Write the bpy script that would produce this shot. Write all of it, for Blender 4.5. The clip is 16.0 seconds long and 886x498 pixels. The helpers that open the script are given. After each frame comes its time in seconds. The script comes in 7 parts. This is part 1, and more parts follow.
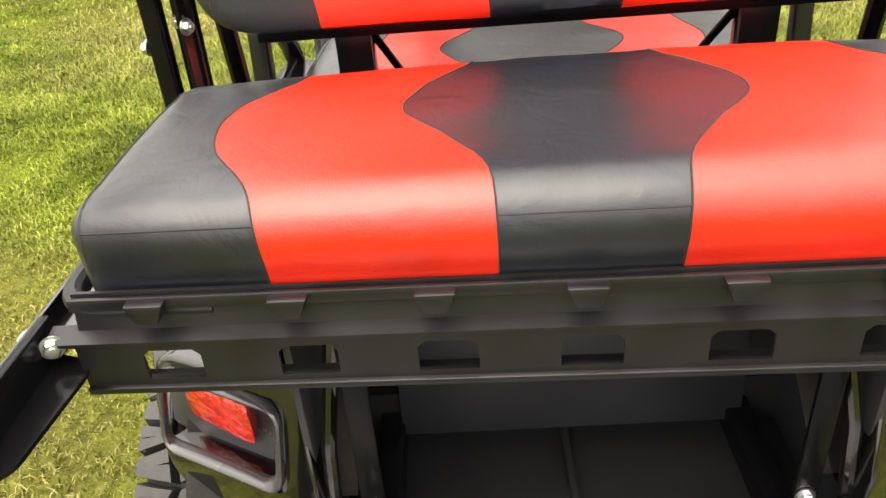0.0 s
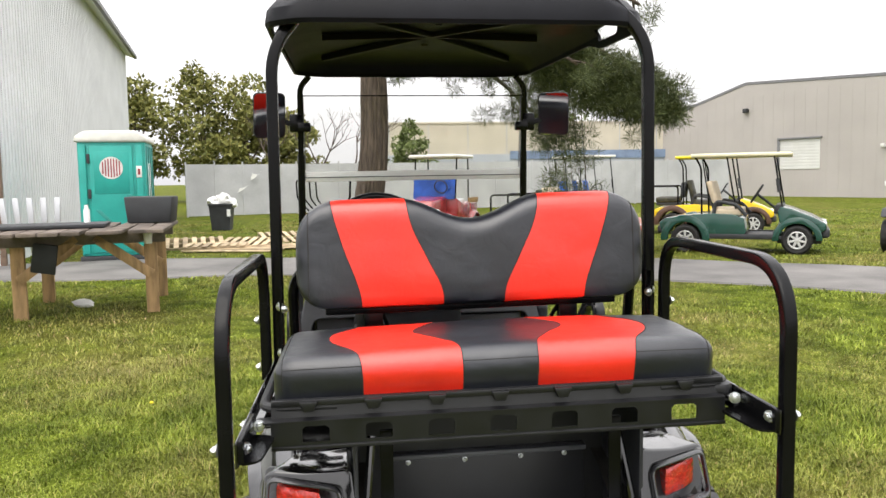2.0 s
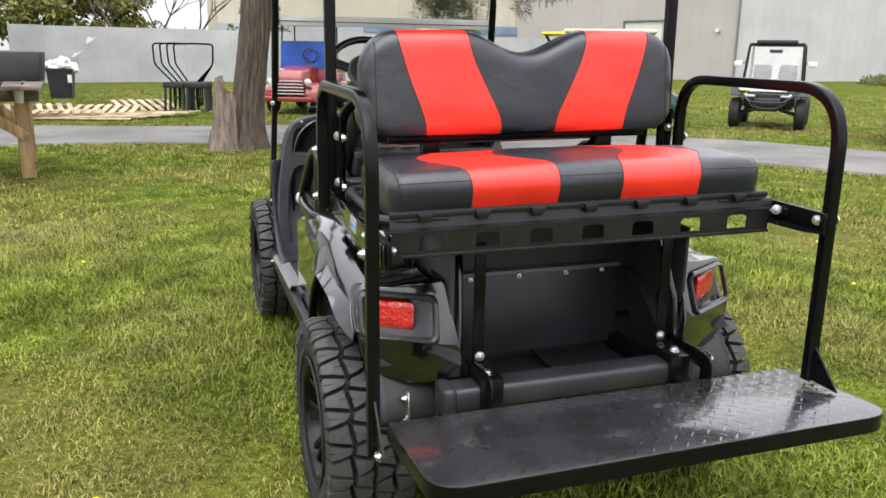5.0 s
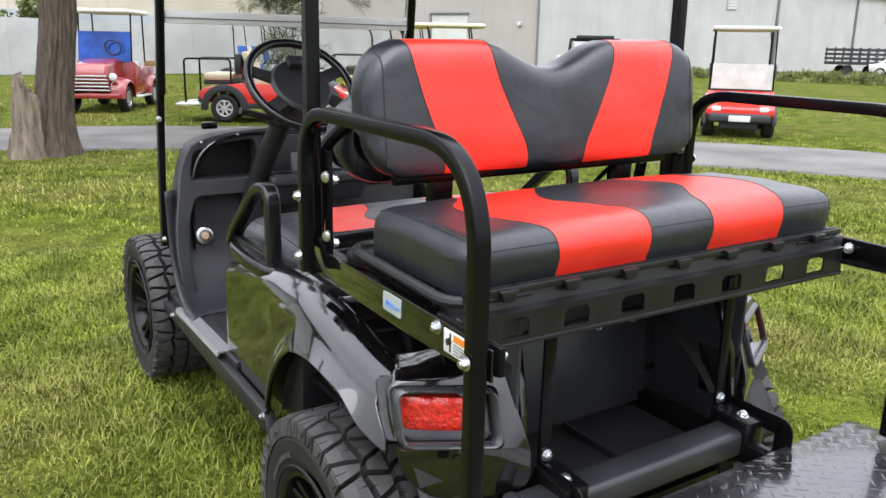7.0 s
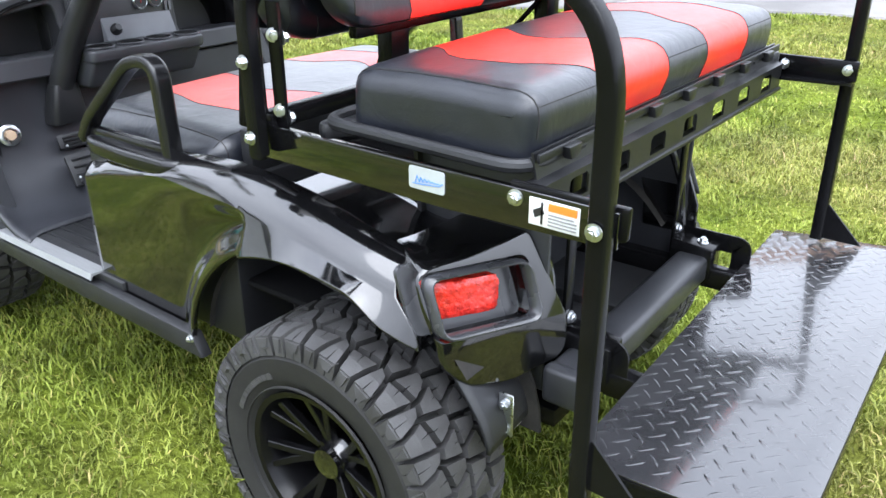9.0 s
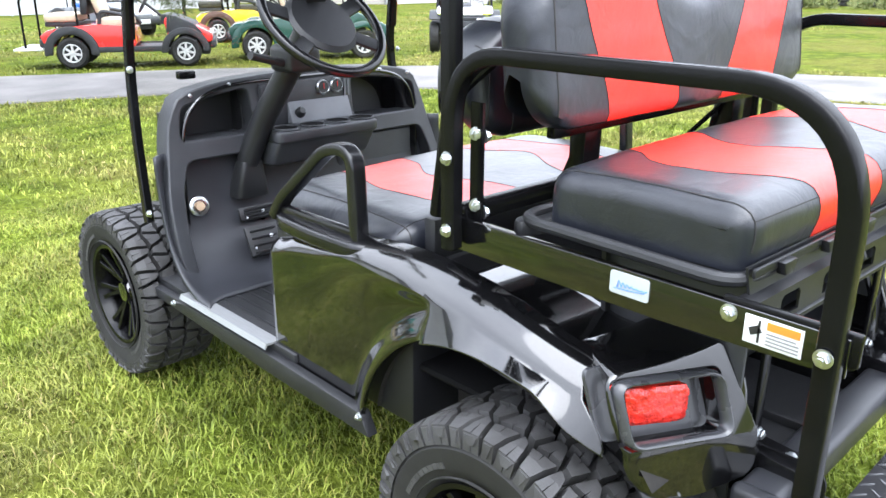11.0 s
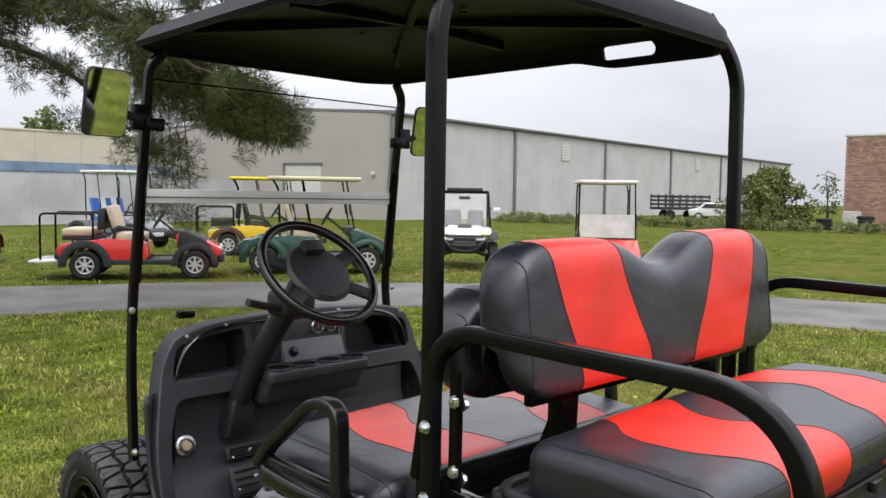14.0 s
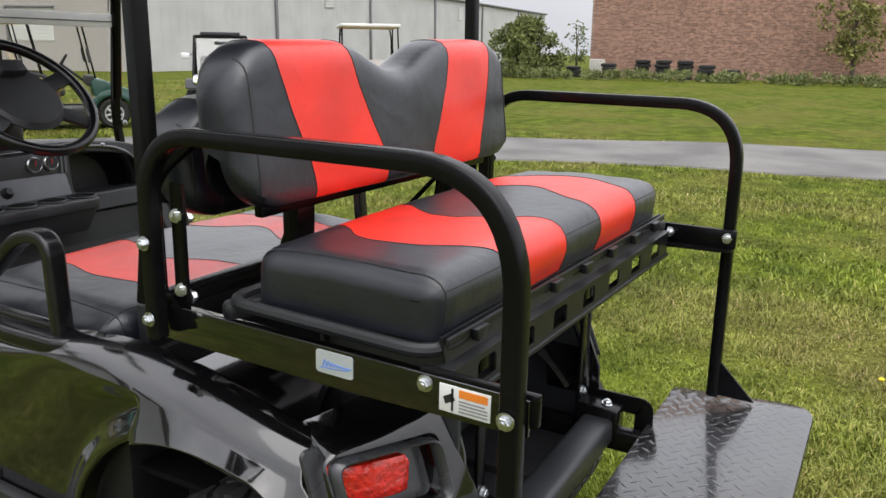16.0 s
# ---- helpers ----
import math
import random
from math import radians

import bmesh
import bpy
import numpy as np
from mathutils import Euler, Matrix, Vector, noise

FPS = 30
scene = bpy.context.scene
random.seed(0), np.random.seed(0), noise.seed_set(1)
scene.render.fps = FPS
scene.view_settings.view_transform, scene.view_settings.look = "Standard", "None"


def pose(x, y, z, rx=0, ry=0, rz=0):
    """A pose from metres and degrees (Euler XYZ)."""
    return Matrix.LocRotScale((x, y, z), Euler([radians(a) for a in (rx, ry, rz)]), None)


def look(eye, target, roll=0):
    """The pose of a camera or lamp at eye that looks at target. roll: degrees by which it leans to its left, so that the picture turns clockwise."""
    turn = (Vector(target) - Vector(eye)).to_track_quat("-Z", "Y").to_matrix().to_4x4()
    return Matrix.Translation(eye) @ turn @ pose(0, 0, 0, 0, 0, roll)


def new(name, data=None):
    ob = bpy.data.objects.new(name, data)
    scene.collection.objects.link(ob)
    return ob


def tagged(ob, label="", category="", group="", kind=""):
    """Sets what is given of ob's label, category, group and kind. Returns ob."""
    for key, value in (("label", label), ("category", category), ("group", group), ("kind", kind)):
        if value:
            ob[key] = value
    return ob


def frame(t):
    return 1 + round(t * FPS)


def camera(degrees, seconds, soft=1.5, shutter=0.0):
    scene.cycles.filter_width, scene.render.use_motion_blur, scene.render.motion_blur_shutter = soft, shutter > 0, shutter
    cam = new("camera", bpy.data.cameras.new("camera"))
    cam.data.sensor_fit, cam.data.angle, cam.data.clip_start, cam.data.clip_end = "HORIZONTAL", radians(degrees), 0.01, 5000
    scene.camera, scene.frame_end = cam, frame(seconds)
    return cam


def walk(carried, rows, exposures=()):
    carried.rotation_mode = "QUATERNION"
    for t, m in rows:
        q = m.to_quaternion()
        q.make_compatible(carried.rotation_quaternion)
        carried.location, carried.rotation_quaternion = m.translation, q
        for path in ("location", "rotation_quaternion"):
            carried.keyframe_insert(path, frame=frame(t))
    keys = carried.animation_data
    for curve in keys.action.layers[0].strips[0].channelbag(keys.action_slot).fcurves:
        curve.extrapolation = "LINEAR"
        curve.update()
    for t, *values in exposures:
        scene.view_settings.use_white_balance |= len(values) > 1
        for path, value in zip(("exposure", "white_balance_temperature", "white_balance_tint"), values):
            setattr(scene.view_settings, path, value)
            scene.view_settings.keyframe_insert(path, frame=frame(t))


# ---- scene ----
cam = camera(58.5, 16.0)
PATH = [
    (0, (-0.083, -0.590, 1.309), (-0.224, 1.110, 0.265), -4.76),
    (0.5, (-0.062, -0.846, 1.331), (-0.119, 1.022, 0.620), -0.89),
    (1, (-0.084, -1.117, 1.386), (-0.046, 0.823, 0.901), 0.69),
    (1.5, (-0.214, -1.412, 1.371), (-0.079, 0.561, 1.073), -0.33),
    (2, (-0.294, -1.670, 1.367), (-0.094, 0.311, 1.188), -0.94),
    (2.5, (-0.304, -1.878, 1.322), (-0.052, 0.091, 1.080), -0.46),
    (3, (-0.336, -2.014, 1.285), (-0.048, -0.069, 0.916), 0.04),
    (3.5, (-0.440, -2.023, 1.256), (-0.102, -0.101, 0.819), 1.22),
    (4, (-0.654, -1.988, 1.237), (-0.249, -0.081, 0.789), 0.91),
    (4.2, (-0.719, -1.951, 1.230), (-0.288, -0.055, 0.766), 0.80),
    (6.3, (-1.135, -1.241, 1.288), (-0.273, 0.501, 0.814), 1.00),
    (6.5, (-1.172, -1.198, 1.285), (-0.265, 0.519, 0.804), 0.99),
    (7, (-1.186, -1.042, 1.295), (-0.184, 0.617, 0.801), 1.17),
    (7.5, (-1.162, -0.837, 1.306), (-0.026, 0.718, 0.767), 0.24),
    (8, (-1.206, -0.710, 1.292), (0.119, 0.665, 0.696), -0.51),
    (8.5, (-1.341, -0.619, 1.253), (0.078, 0.574, 0.504), -0.76),
    (8.7, (-1.383, -0.590, 1.236), (0.048, 0.547, 0.422), -0.67),
    (10.8, (-1.503, -0.462, 1.266), (-0.231, 0.917, 0.571), -0.41),
    (11, (-1.507, -0.456, 1.277), (-0.237, 0.949, 0.632), -0.11),
    (11.5, (-1.522, -0.445, 1.303), (-0.270, 1.030, 0.794), 0.11),
    (12, (-1.527, -0.455, 1.343), (-0.272, 1.064, 0.997), 1.22),
    (12.5, (-1.525, -0.448, 1.370), (-0.259, 1.082, 1.139), 2.22),
    (13, (-1.524, -0.467, 1.386), (-0.237, 1.055, 1.223), 2.12),
    (13.5, (-1.516, -0.482, 1.393), (-0.217, 1.031, 1.255), 1.42),
    (14, (-1.502, -0.505, 1.393), (-0.167, 0.979, 1.261), 0.91),
    (14.5, (-1.468, -0.538, 1.386), (-0.016, 0.831, 1.246), 0.99),
    (15, (-1.423, -0.573, 1.367), (0.137, 0.669, 1.209), 0.86),
    (15.5, (-1.414, -0.573, 1.330), (0.204, 0.565, 1.038), 0.34),
    (16, (-1.414, -0.532, 1.296), (0.242, 0.478, 0.810), 0.82),
]
EXPOSURES = [(0, 1.15, 7700, 10), (0.5, 1.25, 7600, 10), (1, 0.95, 7300, 10), (1.5, 0.65, 7000, 10), (2, 0.5, 6850, 10), (2.5, 0.3, 6800, 10), (3.5, 0.3, 6650, 10), (4, 0.36, 6600, 10),
             (6.5, 0.58, 6400, 10), (7, 0.58, 6300, 10), (8, 0.85, 6000, 10), (8.5, 1.1, 5900, 10), (11, 1.5, 5950, 10), (11.5, 1.2, 6250, 10), (12.5, 0.6, 6400, 10), (13.5, 0.25, 6450, 10), (14.5, -0.08, 6450, 10), (16, 0.1, 6550, 10)]
walk(cam, [(t, look(eye, target, roll)) for t, eye, target, roll in PATH], EXPOSURES)
# ---- world and light ----
SUN_EL, SUN_ROT = radians(52), radians(200)
world = bpy.data.worlds.new("overcast_sky")
scene.world = world
world.use_nodes = True
wn, wl = world.node_tree.nodes, world.node_tree.links
wn.clear()
w_out = wn.new("ShaderNodeOutputWorld")
w_bg = wn.new("ShaderNodeBackground")
w_sky = wn.new("ShaderNodeTexSky")
w_sky.sky_type, w_sky.sun_disc = "NISHITA", False
w_sky.sun_elevation, w_sky.sun_rotation = SUN_EL, SUN_ROT
w_sky.air_density, w_sky.dust_density = 1.0, 4.0
w_hsv = wn.new("ShaderNodeHueSaturation")
w_hsv.inputs["Saturation"].default_value = 0.12
w_co = wn.new("ShaderNodeTexCoord")
w_map = wn.new("ShaderNodeMapping")
w_map.inputs["Scale"].default_value = (1.0, 1.0, 3.5)
w_noise = wn.new("ShaderNodeTexNoise")
w_noise.inputs["Scale"].default_value = 1.6
w_noise.inputs["Detail"].default_value = 5.0
w_ramp = wn.new("ShaderNodeValToRGB")
w_ramp.color_ramp.elements[0].position, w_ramp.color_ramp.elements[0].color = 0.32, (7.3, 7.5, 8.15, 1)
w_ramp.color_ramp.elements[1].position, w_ramp.color_ramp.elements[1].color = 0.62, (9.4, 9.55, 10.1, 1)
w_mix = wn.new("ShaderNodeMixRGB")
w_mix.inputs["Fac"].default_value = 0.85
w_bg.inputs["Strength"].default_value = 0.17
wl.new(w_sky.outputs["Color"], w_hsv.inputs["Color"])
wl.new(w_co.outputs["Generated"], w_map.inputs["Vector"])
wl.new(w_map.outputs["Vector"], w_noise.inputs["Vector"])
wl.new(w_noise.outputs["Fac"], w_ramp.inputs["Fac"])
wl.new(w_hsv.outputs["Color"], w_mix.inputs["Color1"])
wl.new(w_ramp.outputs["Color"], w_mix.inputs["Color2"])
w_sep = wn.new("ShaderNodeSeparateXYZ")
w_lift = wn.new("ShaderNodeMapRange")
w_lift.inputs["To Min"].default_value, w_lift.inputs["To Max"].default_value = 0.50, 1.66
w_grad = wn.new("ShaderNodeMixRGB")
w_grad.blend_type = "MULTIPLY"
w_grad.inputs["Fac"].default_value = 1.0
wl.new(w_co.outputs["Generated"], w_sep.inputs["Vector"])
wl.new(w_sep.outputs["Z"], w_lift.inputs["Value"])
wl.new(w_mix.outputs["Color"], w_grad.inputs["Color1"])
wl.new(w_lift.outputs["Result"], w_grad.inputs["Color2"])
wl.new(w_grad.outputs["Color"], w_bg.inputs["Color"])
wl.new(w_bg.outputs["Background"], w_out.inputs["Surface"])

sun_data = bpy.data.lights.new("sun", "SUN")
sun_data.energy, sun_data.angle, sun_data.color = 1.5, radians(60), (1.0, 0.97, 0.92)
sun = new("sun", sun_data)
sun.matrix_basis = look((-4, -5, 12), (0, 0, 0))


# ---- small builders ----
def mesh_of(name, bm, mat, smooth=True):
    me = bpy.data.meshes.new(name)
    bm.normal_update()
    if smooth:
        for f in bm.faces:
            f.smooth = True
        for e in bm.edges:
            if len(e.link_faces) == 2 and e.calc_face_angle(0) > 0.6:
                e.smooth = False
    bm.to_mesh(me)
    bm.free()
    if mat:
        me.materials.append(mat)
    return me


def part(name, bm, mat, parent=None, label="", smooth=True):
    ob = new(name, mesh_of(name, bm, mat, smooth))
    if parent:
        ob.parent = parent
    if label:
        tagged(ob, label)
    return ob


def thing(name, label, category, m=None, group="", kind=""):
    ob = new(name)
    ob.empty_display_size = 0.2
    if m is not None:
        ob.matrix_basis = m
    return tagged(ob, label, category, group, kind)


def add(bm, other, m=None):
    """Joins other into bm."""
    if m is not None:
        other.transform(m)
    me = bpy.data.meshes.new("tmp")
    other.to_mesh(me)
    other.free()
    bm.from_mesh(me)
    bpy.data.meshes.remove(me)
    return bm


def bevelled(bm, r, seg=2):
    if r > 0:
        es = [e for e in bm.edges if len(e.link_faces) == 2 and e.calc_face_angle(0) > 0.5]
        bmesh.ops.bevel(bm, geom=es, offset=r, segments=seg, profile=0.5, affect="EDGES", clamp_overlap=True)
    return bm


def box(x0, x1, y0, y1, z0, z1, r=0.004, seg=2):
    bm = bmesh.new()
    bmesh.ops.create_cube(bm, size=1)
    bm.transform(Matrix.Translation(((x0 + x1) / 2, (y0 + y1) / 2, (z0 + z1) / 2)) @ Matrix.Diagonal((abs(x1 - x0), abs(y1 - y0), abs(z1 - z0), 1)))
    return bevelled(bm, r, seg)


def prism(pts, axis, a0, a1, r=0.0, seg=2):
    """A polygon in the plane across axis, drawn out from a0 to a1."""
    bm = bmesh.new()
    put = {"x": lambda a, p: (a, p[0], p[1]), "y": lambda a, p: (p[0], a, p[1]), "z": lambda a, p: (p[0], p[1], a)}[axis]
    v0 = [bm.verts.new(put(a0, p)) for p in pts]
    v1 = [bm.verts.new(put(a1, p)) for p in pts]
    n = len(pts)
    bm.faces.new(v0)
    bm.faces.new(v1[::-1])
    for i in range(n):
        bm.faces.new((v0[i], v1[i], v1[(i + 1) % n], v0[(i + 1) % n]))
    bmesh.ops.recalc_face_normals(bm, faces=bm.faces)
    return bevelled(bm, r, seg)


def fillet(pts, r, n=6):
    """A polyline with its corners rounded."""
    pts = [Vector(p) for p in pts]
    out = [pts[0]]
    for a, b, c in zip(pts, pts[1:], pts[2:]):
        u, v = (a - b), (c - b)
        k = min(r, u.length * 0.48, v.length * 0.48)
        p, q = b + u.normalized() * k, b + v.normalized() * k
        for i in range(n + 1):
            t = i / n
            out.append(p.lerp(b, t).lerp(b.lerp(q, t), t))
    out.append(pts[-1])
    return out


def tube(pts, r, n=10, square=False, closed=False, r2=None, up=(0, 0, 1), c=0.22):
    """A round or square bar along a path; r2: half its other side."""
    pts = [Vector(p) for p in pts]
    bm = bmesh.new()
    rings = []
    m = len(pts)
    side = None
    for i, p in enumerate(pts):
        a = pts[(i - 1) % m] if (closed or i > 0) else p
        b = pts[(i + 1) % m] if (closed or i < m - 1) else p
        d = (b - a).normalized()
        if side is None:
            ref = Vector(up) if abs(d.dot(Vector(up))) < 0.9 else Vector((0, 1, 0)) if abs(d.y) < 0.9 else Vector((1, 0, 0))
            side = d.cross(ref).normalized()
        else:
            side = (side - d * side.dot(d)).normalized()
        nrm = side.cross(d).normalized()
        if square:
            rr = r2 or r
            turn = (0, 90) if c < 0.3 else (0, 30, 60, 90)
            prof = [(q * (1 - c) + c * math.cos(radians(a + b)), w * (1 - c) + c * math.sin(radians(a + b))) for q, w, a in ((1, 1, 0), (-1, 1, 90), (-1, -1, 180), (1, -1, 270)) for b in turn]
            ring = [bm.verts.new(p + side * (u * r) + nrm * (v * rr)) for u, v in prof]
        else:
            ring = [bm.verts.new(p + side * (math.cos(k * math.tau / n) * r) + nrm * (math.sin(k * math.tau / n) * (r2 or r))) for k in range(n)]
        rings.append(ring)
    k = len(rings[0])
    for i in range(m if closed else m - 1):
        a, b = rings[i], rings[(i + 1) % m]
        for j in range(k):
            bm.faces.new((a[j], a[(j + 1) % k], b[(j + 1) % k], b[j]))
    if not closed:
        bm.faces.new(rings[0][::-1])
        bm.faces.new(rings[-1])
    bmesh.ops.recalc_face_normals(bm, faces=bm.faces)
    return bm


def lathe(prof, n=24, m=None, caps=True):
    """A profile of (radius, height) turned round z; m places it."""
    bm = bmesh.new()
    rings = [[bm.verts.new((r * math.cos(k * math.tau / n), r * math.sin(k * math.tau / n), h)) for k in range(n)] for r, h in prof]
    for a, b in zip(rings, rings[1:]):
        for j in range(n):
            bm.faces.new((a[j], a[(j + 1) % n], b[(j + 1) % n], b[j]))
    if caps and prof[0][0] > 1e-4:
        bm.faces.new(rings[0][::-1])
    if caps and prof[-1][0] > 1e-4:
        bm.faces.new(rings[-1])
    bmesh.ops.remove_doubles(bm, verts=bm.verts, dist=1e-5)
    bmesh.ops.recalc_face_normals(bm, faces=bm.faces)
    if m is not None:
        bm.transform(m)
    return bm


def rod(a, b, r, n=10):
    return tube([a, b], r, n)


def surf(fn, nu, nv, close_u=False):
    """A sheet of points fn(u, v), u and v from 0 to 1."""
    bm = bmesh.new()
    g = [[bm.verts.new(fn(i / nu, j / nv)) for j in range(nv + 1)] for i in range(nu + (0 if close_u else 1))]
    k = len(g)
    for i in range(nu):
        for j in range(nv):
            bm.faces.new((g[i][j], g[(i + 1) % k][j], g[(i + 1) % k][j + 1], g[i][j + 1]))
    return bm


def shell(ob, t, offset=-1.0):
    s = ob.modifiers.new("thickness", "SOLIDIFY")
    s.thickness, s.offset = t, offset
    return ob


def smooth(a, b, x):
    t = min(1, max(0, (x - a) / (b - a)))
    return t * t * (3 - 2 * t)


def path_fn(pts):
    """A smooth value through (x, y) pairs."""
    xs, ys = [p[0] for p in pts], [p[1] for p in pts]
    n = len(pts)
    sl = [(ys[min(n - 1, i + 1)] - ys[max(0, i - 1)]) / (xs[min(n - 1, i + 1)] - xs[max(0, i - 1)]) for i in range(n)]
    sl[0] = sl[-1] = 0.0

    def f(x):
        if x <= xs[0]:
            return ys[0]
        for k in range(n - 1):
            if x <= xs[k + 1]:
                h = xs[k + 1] - xs[k]
                t = (x - xs[k]) / h
                return (2 * t ** 3 - 3 * t * t + 1) * ys[k] + (t ** 3 - 2 * t * t + t) * h * sl[k] + (3 * t * t - 2 * t ** 3) * ys[k + 1] + (t ** 3 - t * t) * h * sl[k + 1]
        return ys[-1]
    return f


def placed(obs, m):
    """Moves finished parts and their sub-parts by m."""
    for o in obs:
        for q in (o, *o.children_recursive):
            q.data.transform(m)


def to_dir(p, d):
    """A pose at p whose z axis points along d."""
    return Matrix.Translation(p) @ Vector(d).to_track_quat("Z", "Y").to_matrix().to_4x4()


# ---- materials ----
def material(name, col, rough=0.5, metal=0.0, var=0.15, scale=8.0, bump=0.0, bscale=200.0, coat=0.0, coat_rough=0.04, col2=None, spec=0.5, sheen=0.0, rvar=0.1, rand=0.0, coords="Object", stretch=None, wrinkle=0.0):
    m = bpy.data.materials.new(name)
    m.use_nodes = True
    n, l = m.node_tree.nodes, m.node_tree.links
    b = n["Principled BSDF"]
    b.inputs["Metallic"].default_value = metal
    b.inputs["Coat Weight"].default_value = coat
    b.inputs["Coat Roughness"].default_value = coat_rough
    b.inputs["Specular IOR Level"].default_value = spec
    co = n.new("ShaderNodeTexCoord")
    src = co.outputs[coords]
    if stretch:
        mp = n.new("ShaderNodeMapping")
        mp.inputs["Scale"].default_value = stretch
        l.new(src, mp.inputs["Vector"])
        src = mp.outputs["Vector"]
    t1 = n.new("ShaderNodeTexNoise")
    t1.inputs["Scale"].default_value, t1.inputs["Detail"].default_value = scale, 6
    t2 = n.new("ShaderNodeTexNoise")
    t2.inputs["Scale"].default_value, t2.inputs["Detail"].default_value = bscale, 3
    l.new(src, t1.inputs["Vector"])
    l.new(src, t2.inputs["Vector"])
    ramp = n.new("ShaderNodeValToRGB")
    c2 = col2 or tuple(c * (1 - var) for c in col)
    c1 = col if col2 else tuple(min(1, c * (1 + var * 0.6)) for c in col)
    ramp.color_ramp.elements[0].position, ramp.color_ramp.elements[1].position = 0.35, 0.66
    ramp.color_ramp.elements[0].color, ramp.color_ramp.elements[1].color = (*c2, 1), (*c1, 1)
    l.new(t1.outputs["Fac"], ramp.inputs["Fac"])
    fine = n.new("ShaderNodeMixRGB")
    fine.blend_type = "MULTIPLY"
    fine.inputs["Fac"].default_value = var
    l.new(ramp.outputs["Color"], fine.inputs["Color1"])
    l.new(t2.outputs["Fac"], fine.inputs["Color2"])
    out = fine.outputs["Color"]
    if rand:
        oi = n.new("ShaderNodeObjectInfo")
        hs = n.new("ShaderNodeHueSaturation")
        mr = n.new("ShaderNodeMapRange")
        mr.inputs["To Min"].default_value, mr.inputs["To Max"].default_value = 1 - rand, 1 + rand
        l.new(oi.outputs["Random"], mr.inputs["Value"])
        l.new(mr.outputs["Result"], hs.inputs["Value"])
        l.new(out, hs.inputs["Color"])
        out = hs.outputs["Color"]
    l.new(out, b.inputs["Base Color"])
    rr = n.new("ShaderNodeMapRange")
    rr.inputs["To Min"].default_value, rr.inputs["To Max"].default_value = max(0.02, rough - rvar), min(1, rough + rvar)
    l.new(t1.outputs["Fac"], rr.inputs["Value"])
    l.new(rr.outputs["Result"], b.inputs["Roughness"])
    if bump:
        bp = n.new("ShaderNodeBump")
        bp.inputs["Strength"].default_value, bp.inputs["Distance"].default_value = bump, 0.01
        l.new(t2.outputs["Fac"], bp.inputs["Height"])
        if wrinkle:
            t3, b3 = n.new("ShaderNodeTexNoise"), n.new("ShaderNodeBump")
            t3.inputs["Scale"].default_value, t3.inputs["Detail"].default_value, t3.inputs["Distortion"].default_value = 17.0, 3.0, 1.2
            b3.inputs["Strength"].default_value, b3.inputs["Distance"].default_value = wrinkle, 0.012
            l.new(src, t3.inputs["Vector"])
            l.new(t3.outputs["Fac"], b3.inputs["Height"])
            l.new(b3.outputs["Normal"], bp.inputs["Normal"])
            l.new(b3.outputs["Normal"], b.inputs["Coat Normal"])
        l.new(bp.outputs["Normal"], b.inputs["Normal"])
    return m


def glass(name, col=(0.9, 0.93, 0.92), rough=0.02):
    m = bpy.data.materials.new(name)
    m.use_nodes = True
    n, l = m.node_tree.nodes, m.node_tree.links
    n.clear()
    o = n.new("ShaderNodeOutputMaterial")
    tr, gl, mx, lw = n.new("ShaderNodeBsdfTransparent"), n.new("ShaderNodeBsdfGlossy"), n.new("ShaderNodeMixShader"), n.new("ShaderNodeFresnel")
    tr.inputs["Color"].default_value = (*col, 1)
    gl.inputs["Roughness"].default_value = rough
    lw.inputs["IOR"].default_value = 1.22
    l.new(lw.outputs["Fac"], mx.inputs["Fac"])
    l.new(tr.outputs["BSDF"], mx.inputs[1])
    l.new(gl.outputs["BSDF"], mx.inputs[2])
    l.new(mx.outputs["Shader"], o.inputs["Surface"])
    return m


PAINT = material("black_gloss_paint", (0.004, 0.004, 0.0045), 0.12, var=0.1, scale=3, coat=1.0, rvar=0.05)
STEEL = material("black_powder_coat", (0.005, 0.005, 0.0056), 0.16, var=0.2, scale=14, bump=0.05, bscale=500, spec=0.19, rvar=0.06)
SATIN = material("dark_grey_rail_coat", (0.0095, 0.0098, 0.0112), 0.34, var=0.3, scale=20, bump=0.06, bscale=700)
PLASTIC = material("black_textured_plastic", (0.014, 0.0145, 0.0165), 0.45, var=0.25, scale=9, bump=0.12, bscale=900)
DASH = material("charcoal_dash_plastic", (0.034, 0.0355, 0.041), 0.42, var=0.25, scale=7, bump=0.1, bscale=900)
LIGHTDASH = material("grey_console_plastic", (0.13, 0.136, 0.148), 0.4, var=0.15, scale=10, bump=0.05, bscale=800)
VINYL = material("charcoal_vinyl", (0.0092, 0.0112, 0.0180), 0.38, var=0.3, scale=6, bump=0.12, bscale=420, rvar=0.10, spec=0.28, coat=0.95, coat_rough=0.36, wrinkle=0.13)
RED = material("red_vinyl", (0.74, 0.020, 0.007), 0.38, var=0.16, scale=6, bump=0.10, bscale=420, rvar=0.09, spec=0.5, coat=0.5, coat_rough=0.36, wrinkle=0.11)
SEAM = material("dark_stitch_thread", (0.015, 0.014, 0.014), 0.7)
TREAD = material("tyre_tread_rubber", (0.062, 0.061, 0.062), 0.62, var=0.35, scale=14, bump=0.12, bscale=260, col2=(0.030, 0.029, 0.029))
# sidewall black, lowered further to put the tread grooves' shade into the colour
RUBBER = material("tyre_rubber", (0.009, 0.0088, 0.0088), 0.75, var=0.35, scale=12, bump=0.1, bscale=300, col2=(0.016, 0.0155, 0.015))
